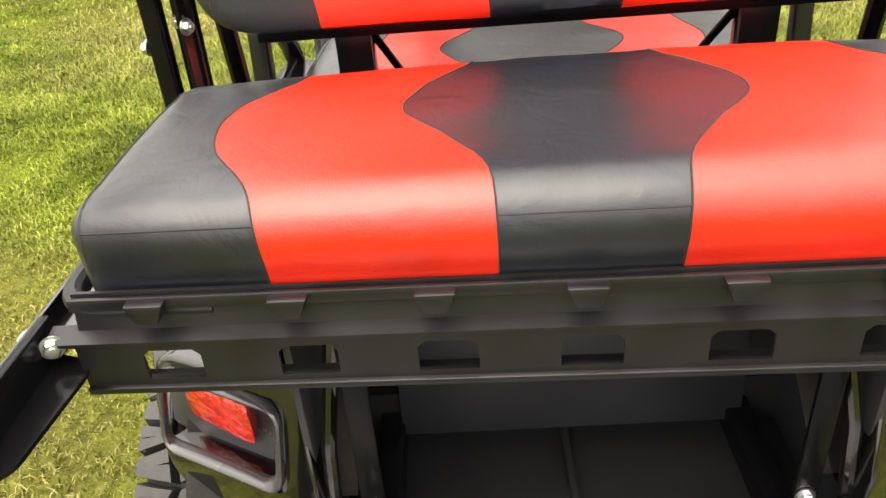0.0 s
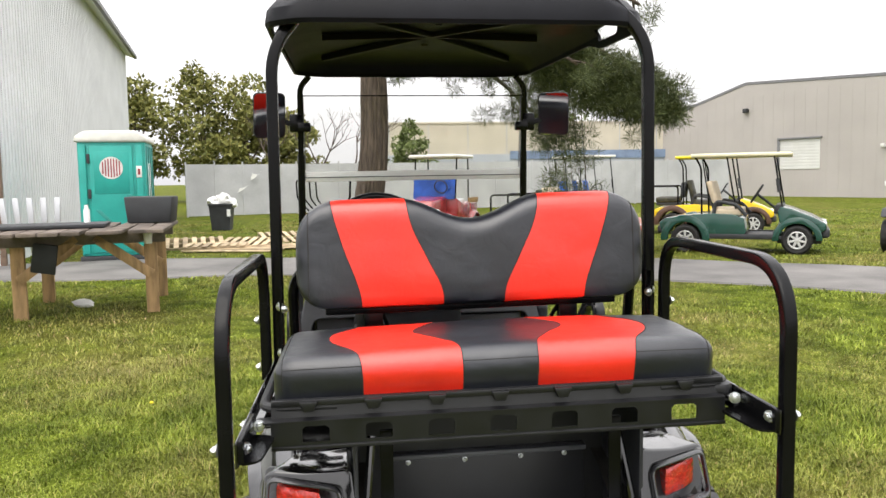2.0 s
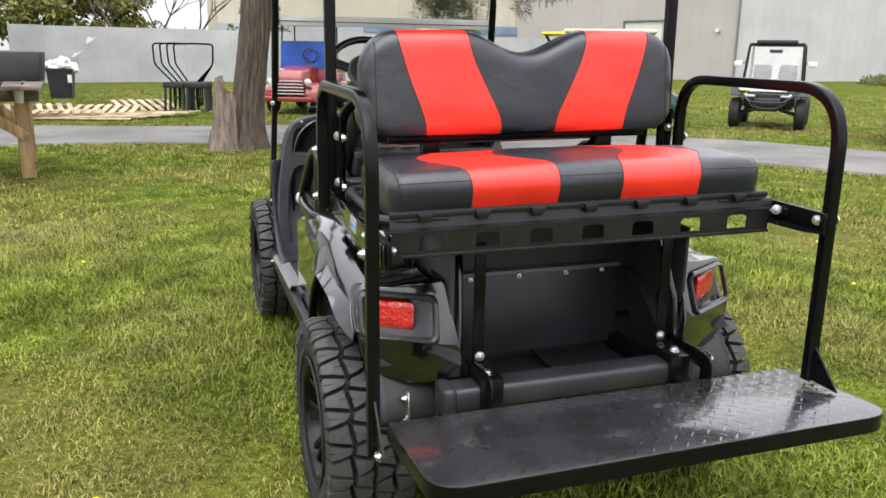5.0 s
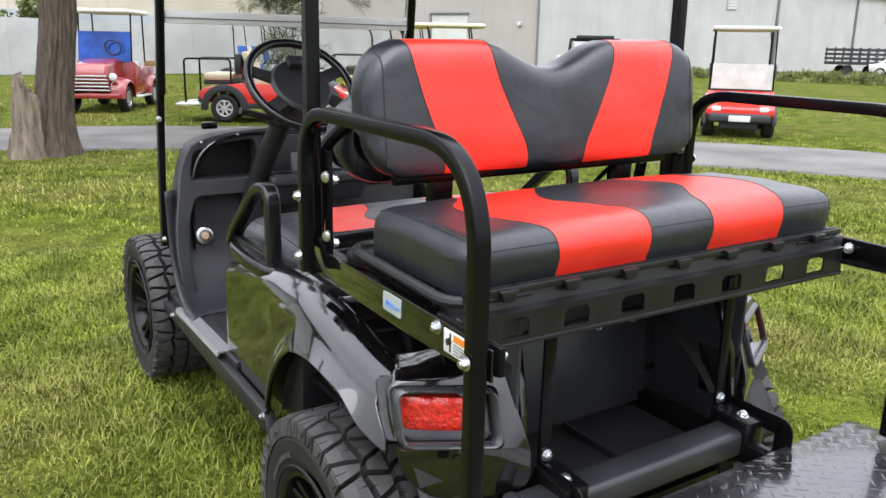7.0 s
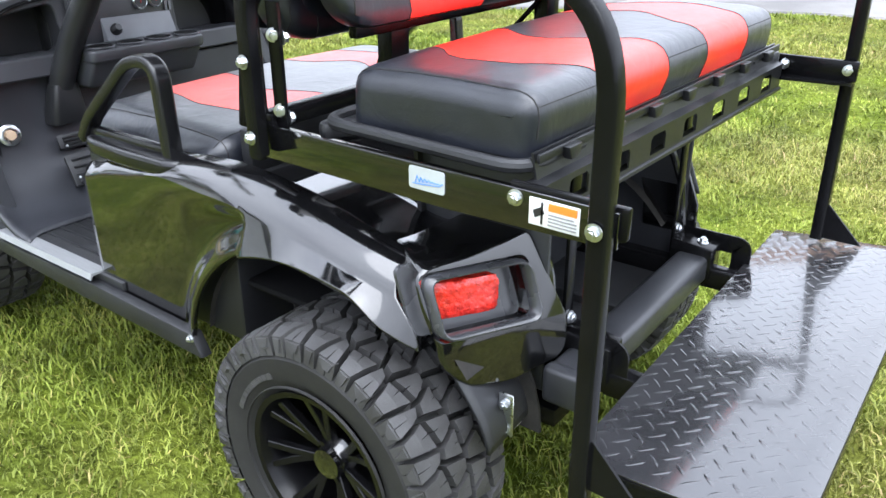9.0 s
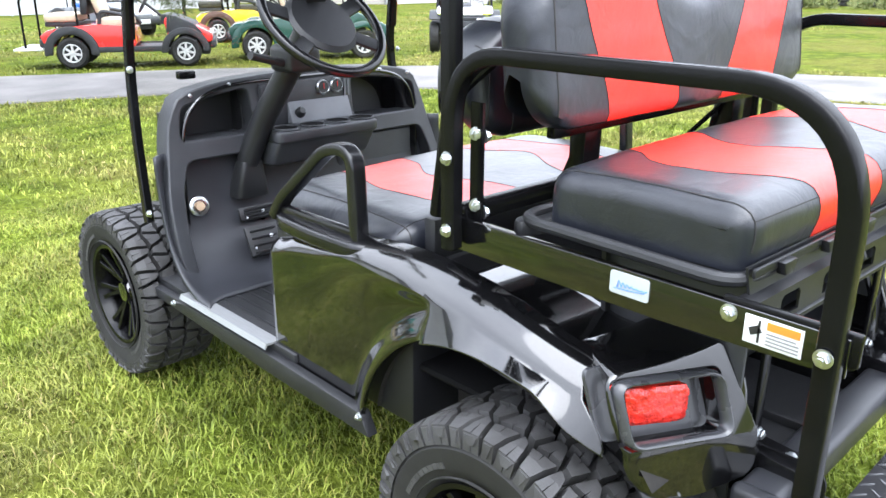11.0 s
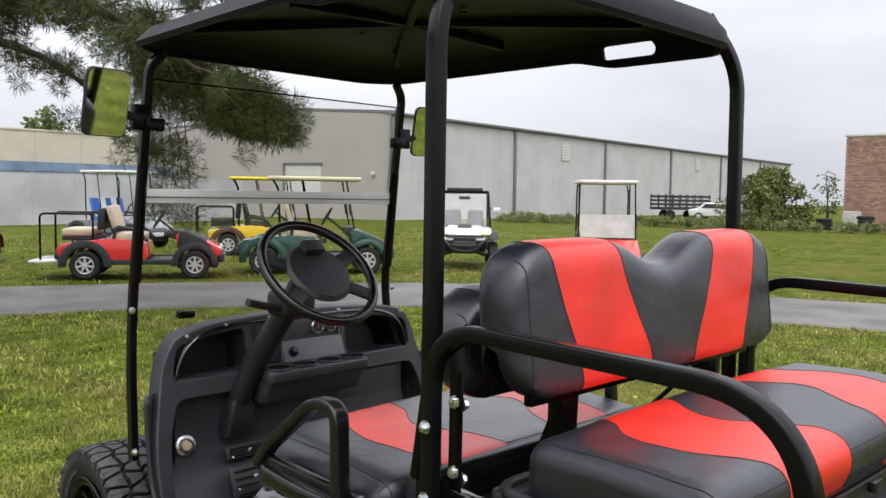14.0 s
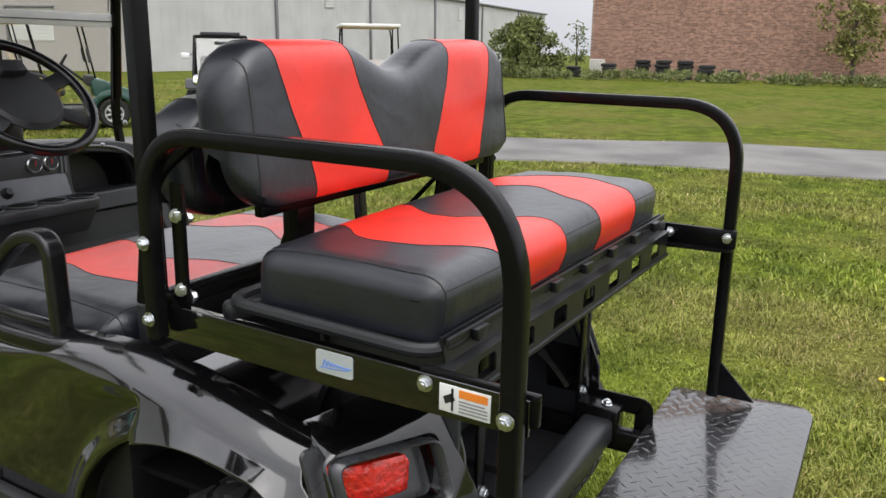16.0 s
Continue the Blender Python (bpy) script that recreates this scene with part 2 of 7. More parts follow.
CHROME = material("zinc_bolt_metal", (0.66, 0.68, 0.70), 0.30, metal=1.0, var=0.15, scale=60)
ALU = material("brushed_aluminium", (0.62, 0.63, 0.65), 0.38, metal=1.0, var=0.15, scale=20, stretch=(40, 1, 40))
LENS = material("red_lens_plastic", (0.85, 0.028, 0.016), 0.12, var=0.3, scale=70, bump=0.7, bscale=130, coat=1.0)
PLATE = material("black_tread_plate", (0.026, 0.026, 0.0285), 0.27, metal=0.0, var=0.3, scale=7, coat=1.0, coat_rough=0.10, rvar=0.14)
WHITE = material("white_sticker", (0.78, 0.78, 0.76), 0.4, var=0.06)
ORANGE = material("orange_print", (0.85, 0.24, 0.03), 0.45, var=0.05)
BLUEINK = material("blue_print", (0.04, 0.18, 0.62), 0.45, var=0.05)
BLACKINK = material("black_print", (0.02, 0.02, 0.02), 0.5, var=0.05)
SILVER = material("silver_sticker", (0.62, 0.66, 0.70), 0.25, metal=0.4, var=0.08)
SILL = material("satin_sill_metal", (0.40, 0.41, 0.42), 0.42, metal=0.6, var=0.12, scale=18, stretch=(30, 1, 30))
BAGP = material("satin_charcoal_plastic", (0.025, 0.026, 0.030), 0.36, var=0.3, scale=5, bump=0.08, bscale=800)
# near-black that puts the deep shade of hollows into the colour
SHADE_BLACK = material("shade_black", (0.006, 0.006, 0.0065), 0.8, var=0.3, scale=9, spec=0.12)
DUSTY = material("dusty_liner_plastic", (0.050, 0.047, 0.042), 0.85, var=0.5, scale=14, bump=0.1, bscale=200, col2=(0.022, 0.021, 0.020), spec=0.2)
GLASS = glass("clear_acrylic", (0.95, 0.95, 0.94))
MIRROR = material("mirror_glass", (0.88, 0.9, 0.9), 0.03, metal=1.0, var=0.02, rvar=0.01)
GLOSSP = material("black_gloss_plastic", (0.007, 0.007, 0.008), 0.22, var=0.15, scale=10)


def bolt(p, d, r=0.011, parent=None, name="bolt"):
    bm = lathe([(0, 0), (r * 1.4, 0), (r * 1.4, 0.002), (r, 0.0025), (0, 0.0025)], 16, to_dir(p, d))
    add(bm, lathe([(0, 0.0025), (r * 0.98, 0.0025), (r * 1.02, 0.004), (r * 1.02, 0.0085), (r * 0.86, 0.0098), (0, 0.0098)], 6, to_dir(p, d)))
    add(bm, lathe([(0, 0.0098), (r * 0.5, 0.0098), (r * 0.46, 0.0125), (0, 0.0130)], 10, to_dir(p, d)))
    return part(name, bm, CHROME, parent)


# ---- ground ----
def gz(x, y):
    """Height of the lawn."""
    d = math.hypot(x, y)
    return -0.03 - 0.055 * smooth(2.0, 0.4, y) + 0.015 * math.sin(x * 1.3 + 0.5) * math.sin(y * 1.1) * smooth(3, 7, d)


# ---- the cart in front ----
cart = thing("golf_cart", "lifted black golf cart with red and black seats, parked on grass", "golf cart", Matrix.Rotation(radians(0.43), 4, "X"))


def panel_surface(P, edges, mats, names, parent, nv, W, ncol):
    """A padded cover of panels side by side, cut along the seam lines; P(x, v) gives a point on it."""
    for i, (mat, name) in enumerate(zip(mats, names)):
        bm = bmesh.new()
        n = ncol[i]
        first, last = i == 0, i == len(mats) - 1
        g = []
        for a in range(n + 1):
            t = a / n
            if first:
                t = t ** 2.2
            if last:
                t = 1 - (1 - t) ** 2.2
            col = []
            for j in range(nv + 1):
                v = j / nv
                x = edges[i](v) + (edges[i + 1](v) - edges[i](v)) * t
                col.append(bm.verts.new(P(x, v)))
            g.append(col)
        for a in range(n):
            for j in range(nv):
                bm.faces.new((g[a][j], g[a][j + 1], g[a + 1][j + 1], g[a + 1][j]))
        if first:
            bm.faces.new(g[0])
        if last:
            bm.faces.new(g[-1][::-1])
        bmesh.ops.remove_doubles(bm, verts=bm.verts, dist=1e-5)
        bmesh.ops.recalc_face_normals(bm, faces=bm.faces)
        part(name, bm, mat, parent)
    for i in range(1, len(mats)):
        part("seam", tube([P(edges[i](j / nv), j / nv) for j in range(1, nv)], 0.0012, 5), SEAM, parent)


def rounded_profile(corners, r, n=5):
    """Points along an open outline in a plane, its inner corners rounded."""
    return [(p[0], p[1]) for p in fillet([(a, b, 0) for a, b in corners], r, n)]


def resample(pts, n):
    pts = [Vector((p[0], p[1])) for p in pts]
    L = [0]
    for a, b in zip(pts, pts[1:]):
        L.append(L[-1] + (b - a).length)
    out = []
    for k in range(n + 1):
        s = L[-1] * k / n
        for i in range(len(pts) - 1):
            if s <= L[i + 1] + 1e-9:
                t = (s - L[i]) / max(1e-9, L[i + 1] - L[i])
                out.append(pts[i].lerp(pts[i + 1], t))
                break
    return out


def seat_cushion(name, label, parent, W, corners, r, R, seam_in, seam_out, y0=0.0, crown=0.012):
    """Bench cushion; corners: its outline from the back of the knees over the top to the far edge."""
    nv = 40
    prof = resample(rounded_profile(corners, r), nv)
    nor = []
    for i in range(nv + 1):
        d = (prof[min(nv, i + 1)] - prof[max(0, i - 1)]).normalized()
        nor.append(Vector((d.y, -d.x)))
    mid = sum(prof, Vector((0, 0))) / len(prof)
    for i in range(nv + 1):
        if nor[i].dot(mid - prof[i]) < 0:
            nor[i] = -nor[i]

    def P(x, v):
        i = v * nv
        k = min(nv - 1, int(i))
        p, q = prof[k].lerp(prof[k + 1], i - k), nor[k].lerp(nor[k + 1], i - k)
        e = max(0, abs(x) - (W - R))
        d = R - math.sqrt(max(0, R * R - e * e))
        w = smooth(0, 0.12, v) * smooth(1, 0.88, v)
        c = crown * (1 - (x / W) ** 2) * w
        wob = 0.0022 * noise.noise((x * 9, p.x * 11, p.y * 9)) + 0.0010 * noise.noise((x * 33, p.x * 30, p.y * 30))
        p = p + q * (d - c + wob * w)
        return (x, p.x, p.y)

    root = part(name, box(-W + 0.02, W - 0.02, min(c[0] for c in corners) + 0.02, max(c[0] for c in corners) - 0.02, corners[0][1] - 0.012, corners[0][1] + 0.01), PLASTIC, parent, label)
    e = [lambda v: -W, lambda v: -seam_out(v), lambda v: -seam_in(v), seam_in, seam_out, lambda v: W]
    panel_surface(P, e, [VINYL, RED, VINYL, RED, VINYL], ["end_panel", "red_panel", "middle_panel", "red_panel", "end_panel"], root, nv, W, [16, 8, 8, 8, 16])
    for s in (-1, 1):
        part("piping", tube([P(s * (W - R * 0.55), 0.06 + 0.88 * j / 30) for j in range(31)], 0.0016, 5), SEAM, root)
        part("stitch_line", tube([P(s * (seam_out(0.15) + (W - 0.02 - seam_out(0.15)) * j / 16), 0.15) for j in range(17)], 0.0011, 5), SEAM, root)
    part("stitch_line", tube([P(seam_in(0.15) * (j / 8 - 1), 0.15) for j in range(17)], 0.0011, 5), SEAM, root)
    return root


# rear cushion: v runs from the rail over the top to the backrest
seat_cushion("rear_cushion", "red and charcoal vinyl rear bench cushion", cart, 0.497,
             [(0.022, 0.868), (0.012, 0.968), (0.20, 0.972), (0.385, 0.962), (0.39, 0.868)], 0.052, 0.038,
             path_fn([(0, 0.083), (0.13, 0.083), (0.23, 0.09), (0.36, 0.13), (0.49, 0.178), (0.63, 0.162), (0.78, 0.11), (1, 0.10)]),
             path_fn([(0, 0.303), (0.12, 0.303), (0.21, 0.314), (0.36, 0.365), (0.50, 0.381), (0.63, 0.368), (0.75, 0.32), (1, 0.30)]))
# front cushion
seat_cushion("front_cushion", "red and charcoal vinyl front bench cushion", cart, 0.500,
             [(0.78, 0.665), (0.78, 0.755), (1.05, 0.765), (1.30, 0.755), (1.315, 0.665)], 0.07, 0.07,
             path_fn([(0, 0.09), (0.3, 0.12), (0.5, 0.19), (0.7, 0.12), (1, 0.09)]),
             path_fn([(0, 0.30), (0.3, 0.325), (0.5, 0.35), (0.7, 0.32), (1, 0.30)]))


def backrest(name, label, parent, W, zb, zt, y0, T, R, lean, dip, seam_in, seam_out, colours, ct=0.11, cb=0.09):
    nv = 44

    def ztop(x):
        a = abs(x)
        z = zt - (dip * math.cos(math.pi * a / 0.40) ** 2 if a < 0.20 else 0)
        e = max(0, a - (W - ct))
        return z - (ct - math.sqrt(max(0, ct * ct - e * e)))

    def zbot(x):
        e = max(0, abs(x) - (W - cb))
        return zb + (cb - math.sqrt(max(0, cb * cb - e * e)))

    def P(x, v):
        e = max(0, abs(x) - (W - R))
        d = min(R, R - math.sqrt(max(0, R * R - e * e)))
        t, b = ztop(x), zbot(x)
        t = max(t, b + 0.02)
        c = resample(rounded_profile([(y0 + T * 0.45, b), (y0 + d * 0.9, b), (y0 + d * 0.9, t), (y0 + T - d * 0.9, t), (y0 + T - d * 0.9, b + 0.01)], min(R, (t - b) * 0.3)), nv)
        q = c[round(v * nv)]
        w = 0.0030 * noise.noise((x * 8, q.x * 5, q.y * 9)) + 0.0012 * noise.noise((x * 35, q.x * 30, q.y * 30))
        pad = -0.012 * (1 - (x / W) ** 2) * smooth(0, 0.2, v) * smooth(0.62, 0.4, v)
        return (x, q.x + w + pad + (q.y - zb) * lean, q.y)

    root = part(name, box(-W + 0.12, W - 0.12, y0 + 0.035, y0 + T - 0.035, zb - 0.004, zb + 0.03), PLASTIC, parent, label)
    ed = [lambda v: -W, lambda v: -seam_out(v), lambda v: -seam_in(v), seam_in, seam_out, lambda v: W]
    panel_surface(P, ed, colours, ["end_panel", "red_panel", "middle_panel", "red_panel", "end_panel"], root, nv, W, [16, 8, 14, 8, 16])
    for s in (-1, 1):
        part("piping", tube([P(s * (W - 0.035), 0.08 + 0.42 * j / 30) for j in range(31)], 0.0017, 5), SEAM, root)
    return root


backrest("rear_backrest", "red and charcoal vinyl backrest with a notched top", cart, 0.475, 1.005, 1.295, 0.412, 0.115, 0.042, 0.11, 0.062,
         path_fn([(0, 0.083), (0.14, 0.085), (0.25, 0.12), (0.38, 0.165), (0.50, 0.18), (0.6, 0.18), (1, 0.17)]),
         path_fn([(0, 0.303), (0.12, 0.305), (0.30, 0.348), (0.46, 0.378), (0.6, 0.384), (1, 0.37)]), [VINYL, RED, VINYL, RED, VINYL])
backrest("front_backrest", "black vinyl front backrest", cart, 0.455, 0.962, 1.19, 0.60, 0.14, 0.055, 0.02, 0.0,
         lambda v: 0.17, lambda v: 0.36, [VINYL] * 5, ct=0.14, cb=0.10)

# seat pan, side plates, backrest struts
part("seat_pan", prism(fillet([(-0.53, 0.0, 0), (0.53, 0.0, 0), (0.53, 0.44, 0), (-0.53, 0.44, 0), (-0.53, 0.0, 0)], 0.03)[1:-1], "z", 0.838, 0.868, 0.008), PLASTIC, cart, "black moulded seat pan")
for s in (-1, 1):
    part("seat_pan_lip", tube(fillet([(s * 0.36, 0.016, 0.866), (s * 0.520, 0.016, 0.866), (s * 0.520, 0.425, 0.87), (s * 0.35, 0.425, 0.87)], 0.05), 0.011), PLASTIC, cart)
    part("side_plate", prism([(-0.155, 0.80), (-0.155, 0.852), (0.56, 0.852), (0.56, 0.79), (0.12, 0.79)], "x", s * 0.548, s * 0.553, 0.001), PAINT, cart, "black steel seat side plate")
    part("side_plate_flange", box(s * 0.50, s * 0.549, 0.0, 0.56, 0.828, 0.834, 0.001), PAINT, cart)
    # hoop and canopy post
    hoop = fillet([(s * 0.572, 0.538, 0.80), (s * 0.572, 0.538, 1.150), (s * 0.572, 0.20, 1.150)], 0.125, 10)[:-1] + fillet([(s * 0.572, 0.20, 1.150), (s * 0.572, -0.139, 1.150), (s * 0.572, -0.143, 0.375 if s < 0 else 0.415)], 0.20 if s < 0 else 0.15, 12)[1:]
    h = part("grab_hoop", tube(hoop, 0.0140, square=True, c=0.34), STEEL, cart, "bent black square-tube grab hoop")
    part("gusset", prism([(-0.245, 0.418), (-0.148, 0.418), (-0.148, 0.515)], "x", s * 0.569, s * 0.574), STEEL, h)
    post = fillet([(s * 0.540, 0.575, 0.78), (s * 0.535, 0.588, 1.72), (s * 0.43, 0.625, 1.845)], 0.10, 10)
    part("canopy_post", tube(post, 0.0155, square=True, c=0.34), STEEL, cart, "black canopy post")
    part("post_plate", prism([(0.510, 0.80), (0.540, 0.80), (0.540, 1.06), (0.510, 1.06)], "x", s * 0.522, s * 0.528), STEEL, cart)
    part("strut_arm", box(s * 0.534, s * 0.546, -0.165, 0.02, 0.812, 0.858, 0.003), STEEL, cart, "black steel arm between rail and hoop")
    part("strut_foot", prism([(p.x, p.y) for p in fillet([(s * 0.545, 0.015, 0), (s * 0.49, 0.0, 0), (s * 0.505, -0.15, 0), (s * 0.545, -0.165, 0), (s * 0.545, 0.015, 0)], 0.03)[:-1]], "z", 0.808, 0.813), STEEL, cart)
    for p, d in (((s * 0.553, 0.004, 0.838), (s, 0, 0)), ((s * 0.589, -0.140, 0.835), (s, 0, 0)), ((s * 0.525, -0.008, 0.838), (-s * 0.5, -1, 0.1)), ((s * 0.533, -0.145, 0.838), (-s, -0.5, 0)),
                 ((s * 0.589, 0.535, 0.836), (s, 0, 0)), ((s * 0.589, 0.535, 0.968), (s, 0, 0)), ((s * 0.528, 0.526, 1.005), (s * 0.6, -1, 0)), ((s * 0.528, 0.524, 0.874), (s * 0.6, -1, 0)),
                 ((s * 0.518, 0.515, 1.0), (-s, -0.4, 0)), ((s * 0.518, 0.515, 0.86), (-s, -0.4, 0))):
        bolt(p, d, 0.009, cart)
    part("back_strut", prism([(0.47, 0.85), (0.54, 0.85), (0.505, 0.93), (0.505, 1.04), (0.465, 1.04)], "x", s * 0.246, s * 0.296, 0.002), STEEL, cart, "black flat backrest strut")
    part("back_brace", rod((s * 0.20, 0.60, 0.845), (s * 0.25, 0.48, 0.99), 0.006), STEEL, cart)
    bolt((s * 0.272, 0.463, 1.005), (0, -1, 0), 0.005, cart)
    part("post_brace", tube(fillet([(s * 0.50, 0.66, 0.82), (s * 0.50, 0.62, 1.06), (s * 0.44, 0.58, 1.12)], 0.06), 0.016), STEEL, cart, "round black seat support bar")
part("cross_bar", box(-0.54, 0.54, 0.535, 0.575, 0.838, 0.868, 0.003), STEEL, cart, "black steel cross bar")
part("back_plate", box(-0.40, 0.40, 0.455, 0.475, 0.985, 1.035, 0.003), STEEL, cart)

# rail across the back of the seat
rail = part("rear_rail", box(-0.50, 0.50, 0.0, 0.006, 0.872, 0.886, 0.002), SATIN, cart, "dark grey slotted steel rail")
part("upper_flange", prism([(0.004, 0.847), (0.012, 0.886), (0.016, 0.886), (0.008, 0.845)], "x", -0.50, 0.50), SATIN, rail)
part("shelf_flange", prism([(-0.014, 0.840), (0.012, 0.846), (0.012, 0.849), (-0.014, 0.844)], "x", -0.53, 0.50), SATIN, rail)
part("lip", prism([(-0.017, 0.782), (-0.017, 0.789), (-0.012, 0.790), (0.012, 0.790), (0.012, 0.786)], "x", -0.50, 0.50, 0.001), SATIN, rail)
SLOTS = [(-0.405 + 0.1353 * i) for i in range(7)]
xs = [-0.50]
for c in SLOTS:
    xs += [c - 0.029, c + 0.029]
xs.append(0.50)
for i in range(0, len(xs), 2):
    part("web", box(xs[i], xs[i + 1], -0.012, -0.008, 0.790, 0.843, 0), SATIN, rail)
for c in SLOTS:
    part("web", box(c - 0.029, c + 0.029, -0.012, -0.008, 0.832, 0.843, 0), SATIN, rail)
    part("web", box(c - 0.029, c + 0.029, -0.012, -0.008, 0.788, 0.797, 0), SATIN, rail)
    for q in (-1, 1):
        part("slot_corner", prism([(c + q * 0.029, 0.832), (c + q * 0.022, 0.832), (c + q * 0.029, 0.825)], "y", -0.012, -0.008), SATIN, rail)
for i in range(7):
    c = -0.42 + 0.1385 * i
    part("tab", prism([(c - 0.020, 0.884), (c + 0.020, 0.884), (c + 0.011, 0.862), (c - 0.011, 0.862)], "y", -0.012, 0.004, 0.003), SATIN, rail)

def rounded_loop(pts, r, n=5):
    return [(p.x, p.y) for p in fillet([(a, b, 0) for a, b in pts + pts[:2]], r, n)[1:-1]]


# decals on the side plate
st = part("maker_sticker", prism(rounded_loop([(0.130, 0.811), (0.200, 0.811), (0.200, 0.847), (0.130, 0.847)], 0.006), "x", -0.5552, -0.5535), SILVER, cart, "silver sticker with a blue mark")
for k in range(7):
    y = 0.186 - 0.0075 * k
    part("stroke", tube([(-0.5558, y, 0.822 + 0.001 * k), (-0.5558, y - 0.003, 0.833 - 0.0012 * k), (-0.5558, y - 0.008, 0.823 + 0.001 * k)], 0.0009, 5), BLUEINK, st)
part("stroke", tube([(-0.5558, 0.192, 0.8195), (-0.5558, 0.165, 0.8215), (-0.5558, 0.138, 0.8245)], 0.0008, 5), BLUEINK, st)
wb = part("warning_sticker", box(-0.5552, -0.5535, -0.100, -0.020, 0.806, 0.846, 0.0005), WHITE, cart, "white warning sticker with an orange bar")
part("bar", box(-0.5566, -0.5555, -0.096, -0.052, 0.832, 0.843, 0), ORANGE, wb)
for k in range(4):
    part("bar", box(-0.5566, -0.5555, -0.096 + 0.004 * (k == 3), -0.052, 0.8105 + 0.005 * k, 0.8125 + 0.005 * k, 0), material("grey_print", (0.3, 0.3, 0.3), 0.5) if k == 0 else bpy.data.materials["grey_print"], wb)
part("bar", prism([(-0.046, 0.826), (-0.040, 0.835), (-0.027, 0.828), (-0.031, 0.818)], "x", -0.5566, -0.5555), BLACKINK, wb)
part("bar", box(-0.5566, -0.5555, -0.043, -0.040, 0.810, 0.842, 0), BLACKINK, wb)


# the bolted-on seat kit sits a little askew on the cart
placed(list(cart.children), Matrix(((1, 0, 0, 0), (-0.016, 1, 0, 0.012), (0.018, 0, 1, 0.019), (0, 0, 0, 1))))

kit = set(cart.children)


# rear body
def arch(y):
    """Height of the wheel opening above the axle line."""
    e = (y - 0.475) / 0.385
    return 0.30 + 0.335 * math.sqrt(max(0, 1 - e * e)) if abs(e) < 1 else 0.0


TOP = path_fn([(0.12, 0.635), (0.22, 0.655), (0.29, 0.668), (0.36, 0.686), (0.46, 0.713), (0.57, 0.737), (0.70, 0.750), (0.83, 0.745), (0.95, 0.730), (1.06, 0.708), (1.16, 0.690), (1.25, 0.668)])


def pod_face(x, z):
    """How far back the slanting face of a tail lamp pod lies."""
    return 0.206 - 0.50 * (0.546 - abs(x)) + 0.41 * max(z - 0.603, -0.058)


def sheared(bm, gain=1.0):
    for v in bm.verts:
        v.co.y += pod_face(v.co.x, v.co.z) * gain
    return bm


def quad(corners, grow=0.0):
    cx, cz = sum(c[0] for c in corners) / 4, sum(c[1] for c in corners) / 4
    return [(x + math.copysign(grow, x - cx), z + math.copysign(grow, z - cz)) for x, z in corners]


def cut(bm, holes):
    """The mesh with the given solids taken out of it."""
    ob = new("blank", mesh_of("blank", bm, None))
    cutters = []
    for h in holes:
        c = new("cutter", mesh_of("cutter", h, None))
        md = ob.modifiers.new("hole", "BOOLEAN")
        md.operation, md.object, md.solver = "DIFFERENCE", c, "EXACT"
        cutters.append(c)
    bpy.context.view_layer.update()
    me = bpy.data.meshes.new_from_object(ob.evaluated_get(bpy.context.evaluated_depsgraph_get()))
    for o in (ob, *cutters):
        bpy.data.objects.remove(o)
    out = bmesh.new()
    out.from_mesh(me)
    bpy.data.meshes.remove(me)
    return out


BEZEL = material("dark_glossy_bezel", (0.040, 0.041, 0.046), 0.28, var=0.2, scale=12, coat=0.4, coat_rough=0.12)


